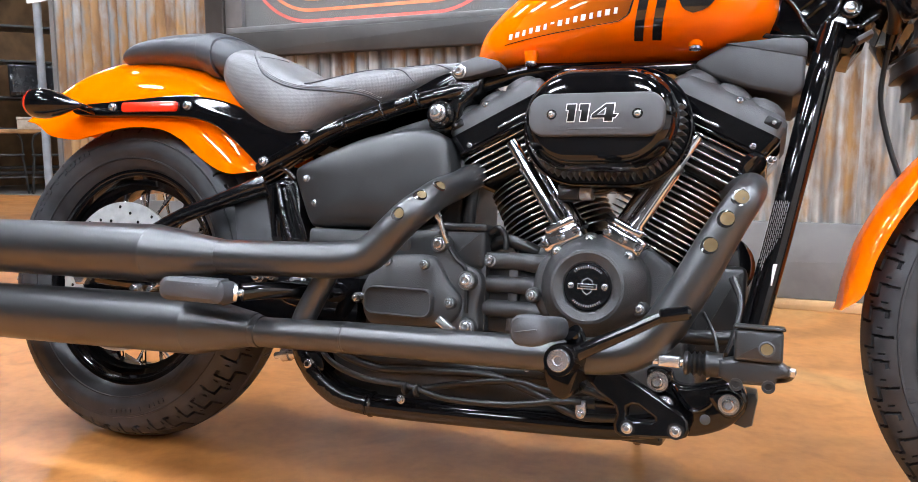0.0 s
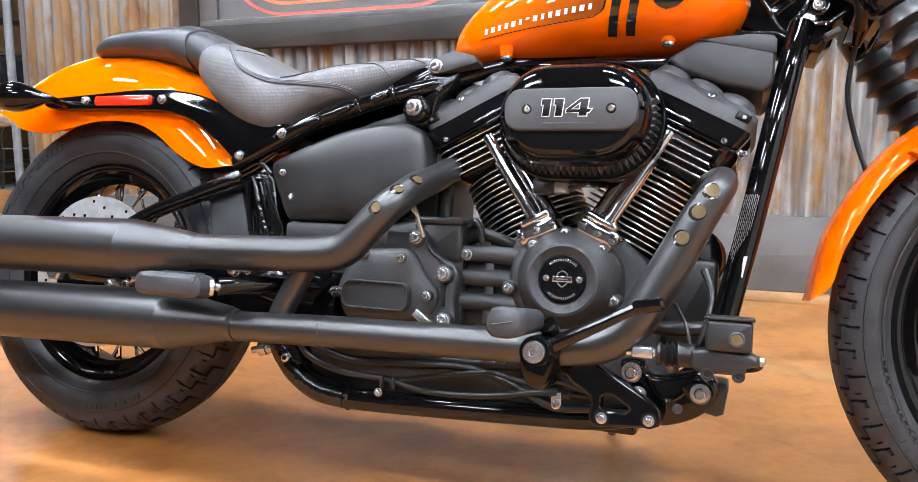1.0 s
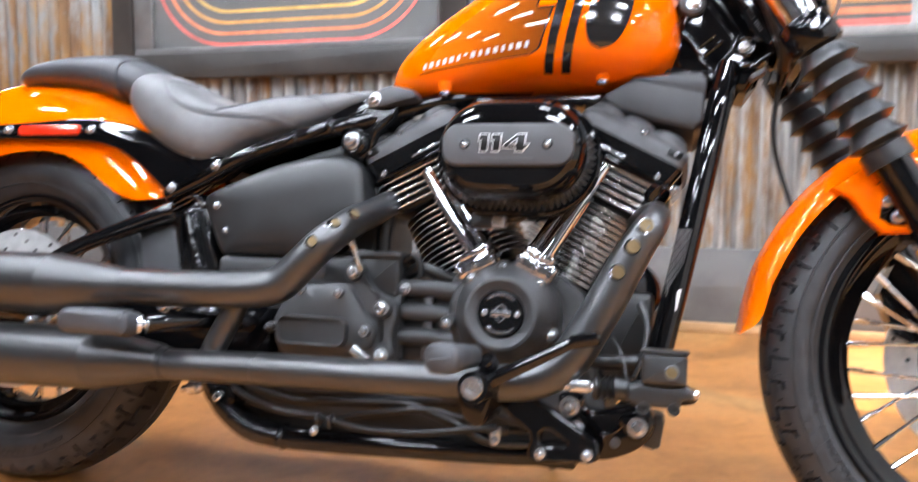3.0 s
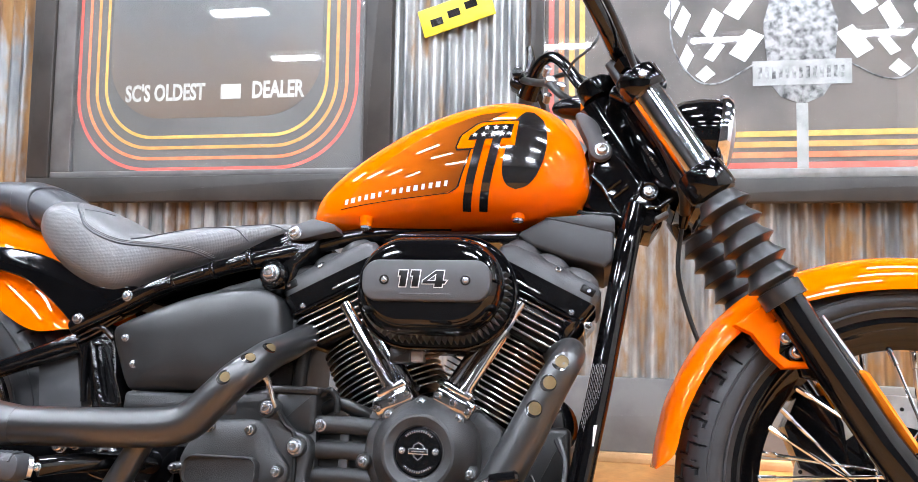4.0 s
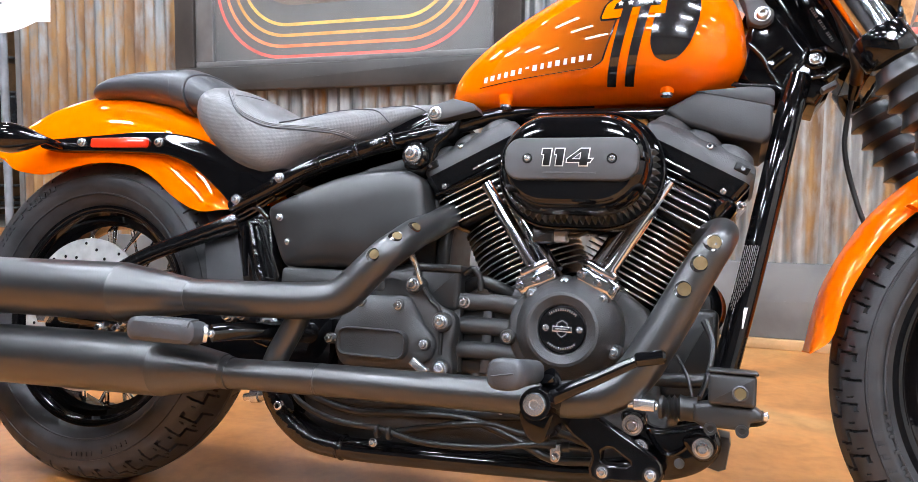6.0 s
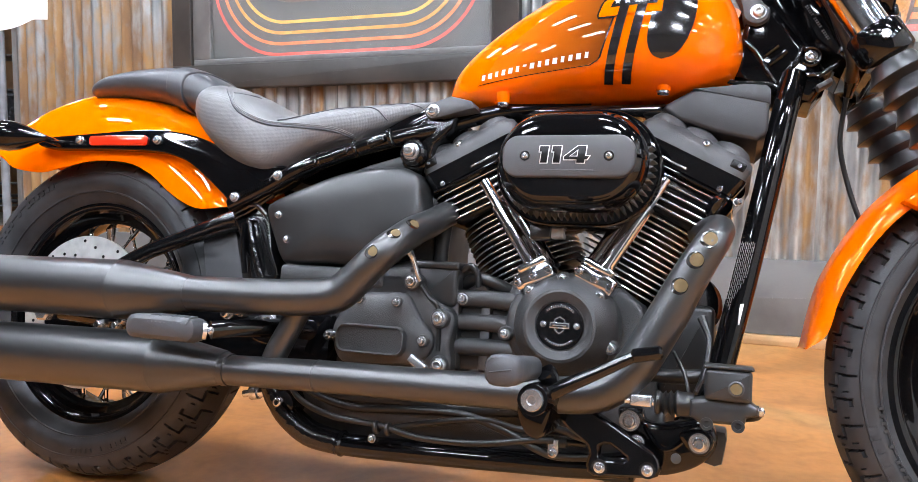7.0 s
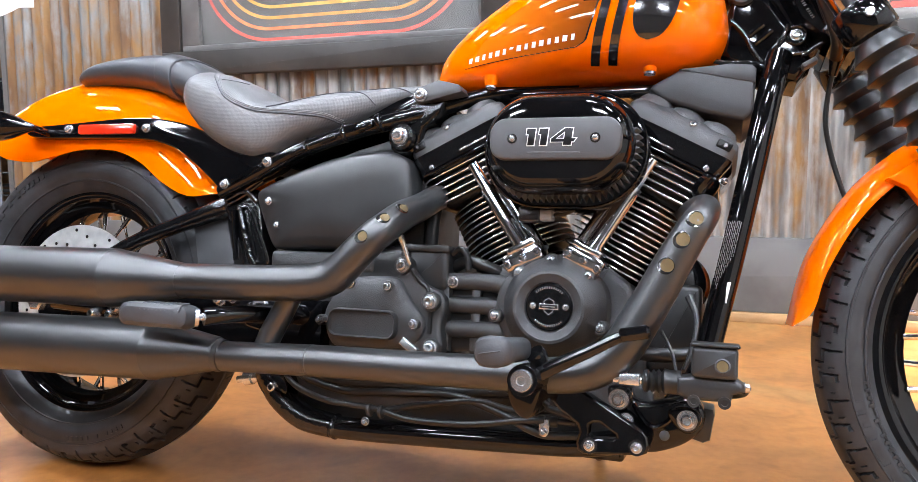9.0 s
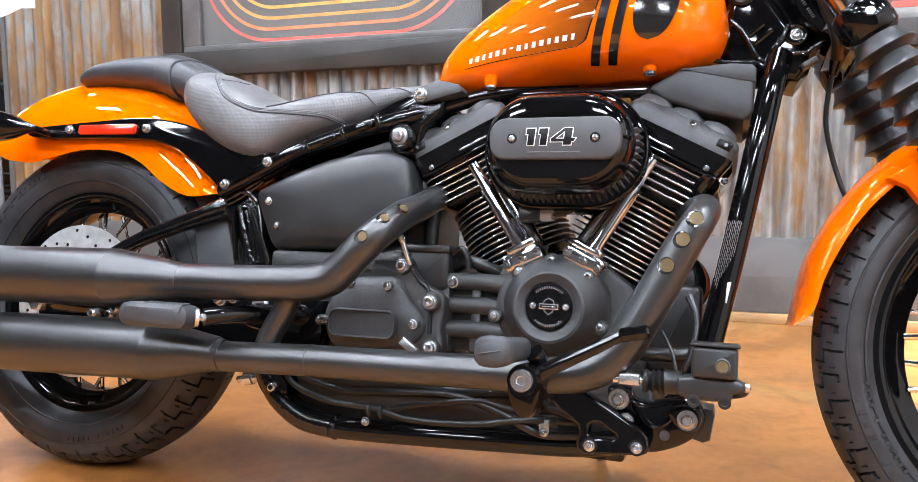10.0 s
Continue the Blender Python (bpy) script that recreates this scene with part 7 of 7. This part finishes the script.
fs = part("front_turn_signal", lathe(Geo(), [(0.0, -0.052), (0.010, -0.047), (0.019, -0.030), (0.0235, -0.008), (0.0240, 0.004)], (1.150, 0.12, 0.996), (1, 0, 0), 24), GLOSS, bike, "black bullet turn signal with an amber lens")
part("lens", lathe(Geo(), [(0.0238, 0.004), (0.0225, 0.012), (0.014, 0.018), (0.0, 0.020)], (1.150, 0.12, 0.996), (1, 0, 0), 24), AMBER, fs)
part("stem", tube(Geo(), [(1.145, 0.12, 0.985), (1.185, 0.11, 0.955), (1.225, 0.108, 0.935)], 0.007, 10), GLOSS, fs)


# ---------- wall art ----------
def fade_material(name, c1, c2, z0, z1):
    """A print whose colour fades with height, with cloudy darker patches."""
    m = mat(name, c1, 0.5, var=0.2, scale=3)
    nt = m.node_tree
    p = nt.nodes["Principled BSDF"]
    tc = nt.nodes.new("ShaderNodeTexCoord")
    sx = nt.nodes.new("ShaderNodeSeparateXYZ")
    nt.links.new(tc.outputs["Object"], sx.inputs[0])
    mr = nt.nodes.new("ShaderNodeMapRange")
    mr.inputs["From Min"].default_value, mr.inputs["From Max"].default_value = z0, z1
    nt.links.new(sx.outputs["Z"], mr.inputs["Value"])
    n = nt.nodes.new("ShaderNodeTexNoise")
    n.inputs["Scale"].default_value, n.inputs["Detail"].default_value = 5.0, 8
    nt.links.new(tc.outputs["Object"], n.inputs["Vector"])
    ad = nt.nodes.new("ShaderNodeMath")
    ad.operation = "MULTIPLY_ADD"
    nt.links.new(n.outputs["Fac"], ad.inputs[0])
    ad.inputs[1].default_value = 1.6
    ad.inputs[2].default_value = -0.8
    a2 = nt.nodes.new("ShaderNodeMath")
    a2.operation, a2.use_clamp = "ADD", True
    nt.links.new(mr.outputs["Result"], a2.inputs[0])
    nt.links.new(ad.outputs[0], a2.inputs[1])
    mx = nt.nodes.new("ShaderNodeMix")
    mx.data_type = "RGBA"
    mx.inputs["A"].default_value, mx.inputs["B"].default_value = (*c1, 1), (*c2, 1)
    nt.links.new(a2.outputs[0], mx.inputs["Factor"])
    nt.links.new(mx.outputs["Result"], p.inputs["Base Color"])
    return m


PRINTBROWN = mat("brown_grey_print", (0.090, 0.072, 0.060), 0.5, var=0.25, scale=3)
PRINTGREY = mat("charcoal_print", (0.080, 0.075, 0.070), 0.5, var=0.1, scale=2)
SUNSET = fade_material("sunset_print", (0.125, 0.094, 0.072), (0.095, 0.092, 0.090), 1.45, 1.75)
LINE = [mat("print_red", (0.52, 0.085, 0.06), 0.5), mat("print_coral", (0.54, 0.145, 0.055), 0.5), mat("print_amber", (0.48, 0.21, 0.05), 0.5), mat("print_yellow", (0.48, 0.26, 0.055), 0.5)]
CAPTION = mat("off_white_print", (0.36, 0.345, 0.32), 0.5, var=0.12, scale=30)
SILVERPRINT = mat("silver_print", (0.22, 0.215, 0.21), 0.45, var=0.4, scale=45)
YELLOWP = mat("yellow_plastic", (0.72, 0.60, 0.02), 0.4)
PALEFRAME = mat("pale_frame", (0.25, 0.245, 0.235), 0.45)


def pane_material():
    m = bpy.data.materials.new("picture_glass")
    m.use_nodes = True
    p = m.node_tree.nodes["Principled BSDF"]
    p.inputs["Transmission Weight"].default_value = 1.0
    p.inputs["Roughness"].default_value, p.inputs["IOR"].default_value = 0.02, 1.45
    p.inputs["Base Color"].default_value = (0.96, 0.97, 0.97, 1)
    return m


PANE = pane_material()
PY = WALL_Y - 0.016


def frame_bars(parent, x0, x1, z0, z1, wl, wr, wb, wt, y0, y1, material):
    for n, q in (("frame_side", (x0, x0 + wl, z0 + wb, z1 - wt)), ("frame_side", (x1 - wr, x1, z0 + wb, z1 - wt)), ("frame_bottom", (x0, x1, z0, z0 + wb)), ("frame_top", (x0, x1, z1 - wt, z1))):
        part(n, cuboid(q[0], q[1], y0, y1, q[2], q[3], 0.004), material, parent)


def ring_line(parent, x0, x1, z0, z1, r, w, y, material):
    """A rounded rectangular line with the given corner radius."""
    o = stadium((x0 + x1) / 2, (z0 + z1) / 2, (x1 - x0) / 2, (z1 - z0) / 2, 14, r)
    i = inset(o, w)
    g = Geo()
    loft(g, [[(x, y, z) for x, z in o], [(x, y - 0.0008, z) for x, z in o], [(x, y - 0.0008, z) for x, z in i], [(x, y, z) for x, z in i]], False)
    part("ring_line", g, material, parent)


left_poster = empty("framed_poster", "large framed poster with red, orange and yellow rounded lines", "poster", "framed posters")
frame_bars(left_poster, -1.252, 0.372, 0.972, 2.75, 0.103, 0.110, 0.106, 0.12, WALL_Y - 0.055, WALL_Y - 0.004, FRAMEWOOD)
frame_bars(left_poster, -1.149, 0.262, 1.078, 2.63, 0.093, 0.014, 0.026, 0.03, WALL_Y - 0.040, WALL_Y - 0.004, GREYPAINT)
part("backing", cuboid(-1.056, 0.248, PY, PY + 0.006, 1.104, 2.60), PRINTGREY, left_poster)
part("picture", prism(Geo(), stadium(-0.411, 1.93, 0.480, 0.60, 12, 0.25), PY, PY - 0.0012, 0.0003), SUNSET, left_poster, "dark printed landscape")
for k in range(4):
    d = 0.0445 * k
    ring_line(left_poster, -1.048 + d * 0.98, 0.226 - d * 0.955, 1.106 + d * 1.02, 2.57 - d, 0.34 - d * 0.75, 0.0135, PY - 0.0012, LINE[k])
for body, cx, wd in (("SC'S OLDEST", -0.632, 1.0), ("DEALER", -0.122, 1.0)):
    text("caption", body, 0.098, pose(cx, PY - 0.002, 1.437, 90, 0, 0) @ Matrix.Diagonal((0.66, 1, 1, 1)), CAPTION, left_poster, 0.0005, "white poster caption", 1.0, 0, 0.003)
part("caption_bar", cuboid(-0.375, -0.285, PY - 0.0025, PY, 1.406, 1.468), CAPTION, left_poster)
pane = part("pane", cuboid(-1.056, 0.248, PY - 0.014, PY - 0.011, 1.104, 2.60), PANE, left_poster)
pane.visible_shadow = False

right_poster = empty("framed_poster", "large framed poster with chequered flags, a grey shield and striped lines", "poster", "framed posters")
frame_bars(right_poster, 0.925, 3.10, 0.954, 2.75, 0.05, 0.10, 0.088, 0.12, WALL_Y - 0.055, WALL_Y - 0.004, FRAMEWOOD)
frame_bars(right_poster, 0.965, 3.0, 1.042, 2.63, 0.012, 0.02, 0.036, 0.03, WALL_Y - 0.040, WALL_Y - 0.004, PALEFRAME)
part("backing", cuboid(0.977, 2.98, PY, PY + 0.006, 1.078, 2.60), PRINTBROWN, right_poster)
for k in range(4):
    d = 0.0395 * k
    ring_line(right_poster, 0.992 + d, 2.96 - d, 1.082 + d * 0.98, 2.57 - d, 0.30 - d * 0.75, 0.021, PY - 0.0012, LINE[k])
# chequered flags either side of a silver shield: tilted white squares on two waving bands
def flag_square(cx, cz, w, h, lean_x):
    """One white square of a waving flag, drawn as a leaning diamond."""
    q = [(cx + w, cz + h * 0.35 + lean_x), (cx + w * 0.1, cz + h), (cx - w, cz - h * 0.35 - lean_x * 0.5), (cx - w * 0.1, cz - h)]
    part("flag_square", prism(Geo(), q, PY, PY - 0.0011, 0.0002), WHITE, right_poster)


for cx, cz, w, h, lx in ((1.492, 1.645, 0.032, 0.062, 0.0), (1.600, 1.630, 0.042, 0.060, 0.01), (1.722, 1.542, 0.062, 0.062, 0.012), (1.607, 1.522, 0.038, 0.036, 0.012), (1.506, 1.505, 0.028, 0.052, -0.01), (1.575, 1.440, 0.036, 0.032, -0.012), (1.455, 1.70, 0.03, 0.05, 0.0), (1.70, 1.70, 0.06, 0.06, 0.012)):
    flag_square(cx, cz, w, h, lx)
    s2 = 1.908 * 2 - cx
    flag_square(s2, cz, -w, h, lx)
for s in (-1, 1):
    part("laurel_line", tube(Geo(), [(1.908 - s * 0.46, PY - 0.001, 1.75), (1.908 - s * 0.45, PY - 0.001, 1.55), (1.908 - s * 0.37, PY - 0.001, 1.42), (1.908 - s * 0.28, PY - 0.001, 1.405), (1.908 - s * 0.16, PY - 0.001, 1.47)], 0.003, 6), SILVERPRINT, right_poster)
sh = part("shield", prism(Geo(), [(1.80, 1.40), (1.78, 1.62), (1.83, 1.80), (1.98, 1.80), (2.04, 1.62), (2.02, 1.40), (1.985, 1.345), (1.912, 1.315), (1.84, 1.345)], PY, PY - 0.002, 0.0005), SILVERPRINT, right_poster, "silver printed shield")
part("banner", cuboid(1.742, 2.082, PY - 0.0035, PY - 0.001, 1.388, 1.480), PALEFRAME, right_poster, "pale printed banner")
for k in range(13):
    part("banner_bar", cuboid(1.762 + 0.0235 * k, 1.775 + 0.0235 * k, PY - 0.0042, PY - 0.003, 1.412, 1.456), SILVERPRINT, right_poster)
part("stem", cuboid(1.892, 1.932, PY - 0.0024, PY, 1.078, 1.32), PALEFRAME, right_poster)
pane = part("pane", cuboid(0.977, 2.98, PY - 0.014, PY - 0.011, 1.078, 2.60), PANE, right_poster)
pane.visible_shadow = False

plaque = thing("wall_plaque", prism(Geo(), stadium(-1.80, 1.80, 0.24, 0.25, 6, 0.03), WALL_Y, WALL_Y - 0.020, 0.004), BLACKPRINT, "black enamel sign with an orange border hung on the steel wall", "sign")
g = Geo()
o = stadium(-1.80, 1.80, 0.232, 0.242, 6, 0.028)
i2 = inset(o, 0.022)
loft(g, [[(x, WALL_Y - 0.0195, z) for x, z in o], [(x, WALL_Y - 0.022, z) for x, z in o], [(x, WALL_Y - 0.022, z) for x, z in i2], [(x, WALL_Y - 0.0195, z) for x, z in i2]], False)
part("border", g, AMBER, plaque)
for z, x0, x1 in ((1.63, -1.97, -1.66), (1.71, -1.98, -1.64), (1.80, -1.97, -1.65), (1.89, -1.96, -1.66)):
    part("lettering_bar", cuboid(x0, x1, WALL_Y - 0.0225, WALL_Y - 0.0195, z - 0.022, z + 0.028), AMBER, plaque)
tag = thing("caution_sign", block(Geo(), (0, 0, 0), (0.30, 0.006, 0.115), 0.004), YELLOWP, "small yellow sign hung askew on the steel wall", "sign")
tag.matrix_basis = pose(0.625, WALL_Y - 0.014, 1.725, 0, -17, 0)
for k in range(3):
    part("lettering_bar", cuboid(-0.11 + 0.075 * k, -0.06 + 0.075 * k, -0.0042, -0.0032, -0.025 + 0.012 * k, 0.005 + 0.012 * k), BLACKPRINT, tag)

# ---------- price stand beside the tail ----------
POSTGREY = mat("blue_grey_enamel", (0.17, 0.19, 0.21), 0.4, var=0.12)
PAPER = mat("white_paper", (0.78, 0.77, 0.76), 0.35, var=0.04, scale=6)
stand = empty("sign_stand", "blue-grey steel stand holding a printed paper sheet", "sign stand")
part("post", tube(Geo(), [(-1.765, 1.29, 0.01), (-1.765, 1.29, 0.6), (-1.765, 1.29, 1.36)], 0.0165, 16), POSTGREY, stand)
part("base_plate", lathe(Geo(), [(0.15, 0), (0.15, 0.008), (0.03, 0.014), (0.018, 0.03)], (-1.765, 1.29, 0.0), (0, 0, 1), 40), POSTGREY, stand)
g = Geo()
rows = []
for j in range(7):
    row = []
    for i in range(13):
        u, v = i / 12, j / 6
        sag = 0.0 if j else 0.075 * (u ** 1.4)
        row.append((-1.785 + 0.232 * u, 1.258 + 0.088 * u + 0.012 * math.sin(u * 5) * (1 - v), 1.178 + 0.30 * v + sag * (1 - v)))
    rows.append(row)
loft(g, rows, False, False)
loft(g, [[(x + 0.001, y + 0.002, z) for x, y, z in r] for r in rows], False, False)
sheet_ob = part("paper_sheet", g, PAPER, stand, "white printed sheet in a clear sleeve", 60)
for z, w, m_ in ((1.395, 0.15, LINE[1]), (1.37, 0.13, LINE[1]), (1.345, 0.10, SILVERPRINT), (1.325, 0.07, SILVERPRINT), (1.30, 0.05, SILVERPRINT)):
    part("print_bar", cuboid(-1.775, -1.775 + w, 1.2545 + 0.0, 1.2565, z - 0.004, z + 0.004), m_, stand)

# ---------- back room ----------
BLACKSTEEL = mat("black_steel", (0.02, 0.02, 0.021), 0.4, metal=0.3)
BENCHWOOD = mat("bench_wood", (0.40, 0.20, 0.075), 0.45, var=0.2, scale=5)
BOXBLUE = mat("blue_card", (0.03, 0.07, 0.28), 0.5)
BOXTAN = mat("tan_card", (0.45, 0.38, 0.30), 0.6)
BOXWHITE = mat("white_card", (0.62, 0.60, 0.58), 0.6)
SCREEN = mat("dark_screen", (0.012, 0.013, 0.015), 0.12)
tagged(new("floor_back", mesh_of("floor_back", cuboid(-9, -5.4, 5.15, 8, 0.0, 0.004), mat("grey_concrete", (0.20, 0.19, 0.18), 0.4, var=0.2, scale=3))), "plain grey concrete floor of the back room", "floor", kind="structure")
VD = Vector((-0.79, 0.61, 0)).normalized()
SD = Vector((0.61, 0.79, 0)).normalized()
TURNED = math.degrees(math.atan2(SD.y, SD.x))


def shelf_rack(m, w, h, d, levels):
    e = empty("shelf_rack", "black steel storage rack holding boxes", "shelf", "storage racks", m=m)
    for x in (-w / 2, w / 2 - 0.04):
        for y in (0, d - 0.04):
            part("upright", cuboid(x, x + 0.04, y, y + 0.04, 0, h, 0.003), BLACKSTEEL, e)
    for z in levels:
        part("shelf_board", cuboid(-w / 2, w / 2, 0, d, z - 0.03, z, 0.003), BLACKSTEEL, e)
    return e


def card_box(m, s, material, label):
    ob = thing("storage_box", cuboid(-s[0] / 2, s[0] / 2, 0, s[1], 0, s[2], 0.008), material, label, "box", "stored boxes")
    part("lid", cuboid(-s[0] / 2 - 0.006, s[0] / 2 + 0.006, -0.006, s[1] + 0.006, s[2] + 0.001, s[2] + 0.031, 0.006), material, ob)
    ob.matrix_basis = m
    return ob


def bench(m):
    e = empty("workbench", "wooden workbench on black steel legs", "bench", m=m)
    part("top", cuboid(-1.3, 0.75, 0, 0.6, 0.72, 0.77, 0.006), BENCHWOOD, e)
    for x in (-1.25, 0.66):
        for y in (0.03, 0.52):
            part("leg", cuboid(x, x + 0.05, y, y + 0.05, 0, 0.718, 0.003), BLACKSTEEL, e)
    part("rail", cuboid(-1.2, 0.66, 0.04, 0.07, 0.22, 0.26, 0.003), BLACKSTEEL, e)
    return e


def stool(m):
    e = empty("metal_stool", "black bent-steel stool with a back loop", "stool", "metal stools", m=m)
    for x in (-0.17, 0.17):
        for y in (-0.17, 0.17):
            part("leg", tube(Geo(), [(x * 1.15, y * 1.15, 0), (x, y, 0.30), (x * 0.9, y * 0.9, 0.45)], 0.012, 8), BLACKSTEEL, e)
    part("seat", block(Geo(), (0, 0, 0.46), (0.36, 0.36, 0.025), 0.012), BLACKSTEEL, e)
    part("back_loop", tube(Geo(), [(-0.16, 0.16, 0.46), (-0.16, 0.19, 0.62), (-0.10, 0.20, 0.72), (0.10, 0.20, 0.72), (0.16, 0.19, 0.62), (0.16, 0.16, 0.46)], 0.011, 8), BLACKSTEEL, e)
    part("foot_ring", tube(Geo(), [(-0.19, -0.19, 0.2), (0.19, -0.19, 0.2), (0.19, 0.19, 0.2), (-0.19, 0.19, 0.2), (-0.19, -0.19, 0.2)], 0.008, 6, 1), BLACKSTEEL, e)
    return e


def placed(px_, py_, z=0.0):
    return pose(px_, py_, z, 0, 0, TURNED)


bench(placed(-7.28, 5.62))
first_stool = stool(placed(-7.30, 5.30))
copy_thing(first_stool, placed(-6.92, 5.55))
copy_thing(first_stool, placed(-7.62, 5.02))
shelf_rack(placed(-7.80, 6.05), 1.5, 2.12, 0.5, (0.30, 0.80, 1.20, 1.66, 2.1))
second = shelf_rack(placed(-7.08, 6.75), 1.1, 2.3, 0.5, (0.35, 0.95, 1.35, 1.72, 2.05))
tv = thing("monitor", cuboid(-0.28, 0.28, 0.0, 0.30, 0.0, 0.40, 0.02), SCREEN, "black boxy monitor on the rack", "monitor")
part("screen", cuboid(-0.24, 0.24, -0.004, 0.002, 0.05, 0.36, 0.0), SCREEN, tv)
tv.matrix_basis = placed(-7.72, 6.06, 1.205)
card_box(placed(-7.52, 6.45, 1.724), (0.26, 0.3, 0.20), BOXBLUE, "blue cardboard box on the rack")
card_box(placed(-7.20, 6.70, 1.724), (0.22, 0.3, 0.20), BOXTAN, "tan cardboard box on the rack")
card_box(placed(-7.60, 6.06, 0.804), (0.24, 0.3, 0.16), BOXWHITE, "white cardboard box on the rack")
card_box(placed(-7.28, 6.58, 0.954), (0.36, 0.3, 0.14), BOXWHITE, "white cardboard box on the rack")
card_box(placed(-7.05, 6.80, 1.354), (0.30, 0.3, 0.17), BOXTAN, "tan cardboard box on the rack")
card_box(placed(-7.40, 5.72, 0.774), (0.30, 0.3, 0.12), BOXTAN, "tan cardboard box on the bench")
lamp_ob = thing("spotlight", lathe(Geo(), [(0.02, 0), (0.05, 0.02), (0.06, 0.12), (0.055, 0.14)], (0, 0, 0), (0.3, -0.6, -0.6), 20), BLACKSTEEL, "small black spotlight on the rack top", "spotlight")
lamp_ob.matrix_basis = placed(-7.30, 6.60, 2.45)
part("stalk", tube(Geo(), [(0, 0, 0), (0, 0.05, -0.2), (0, 0.05, -0.405)], 0.012, 8), BLACKSTEEL, lamp_ob)
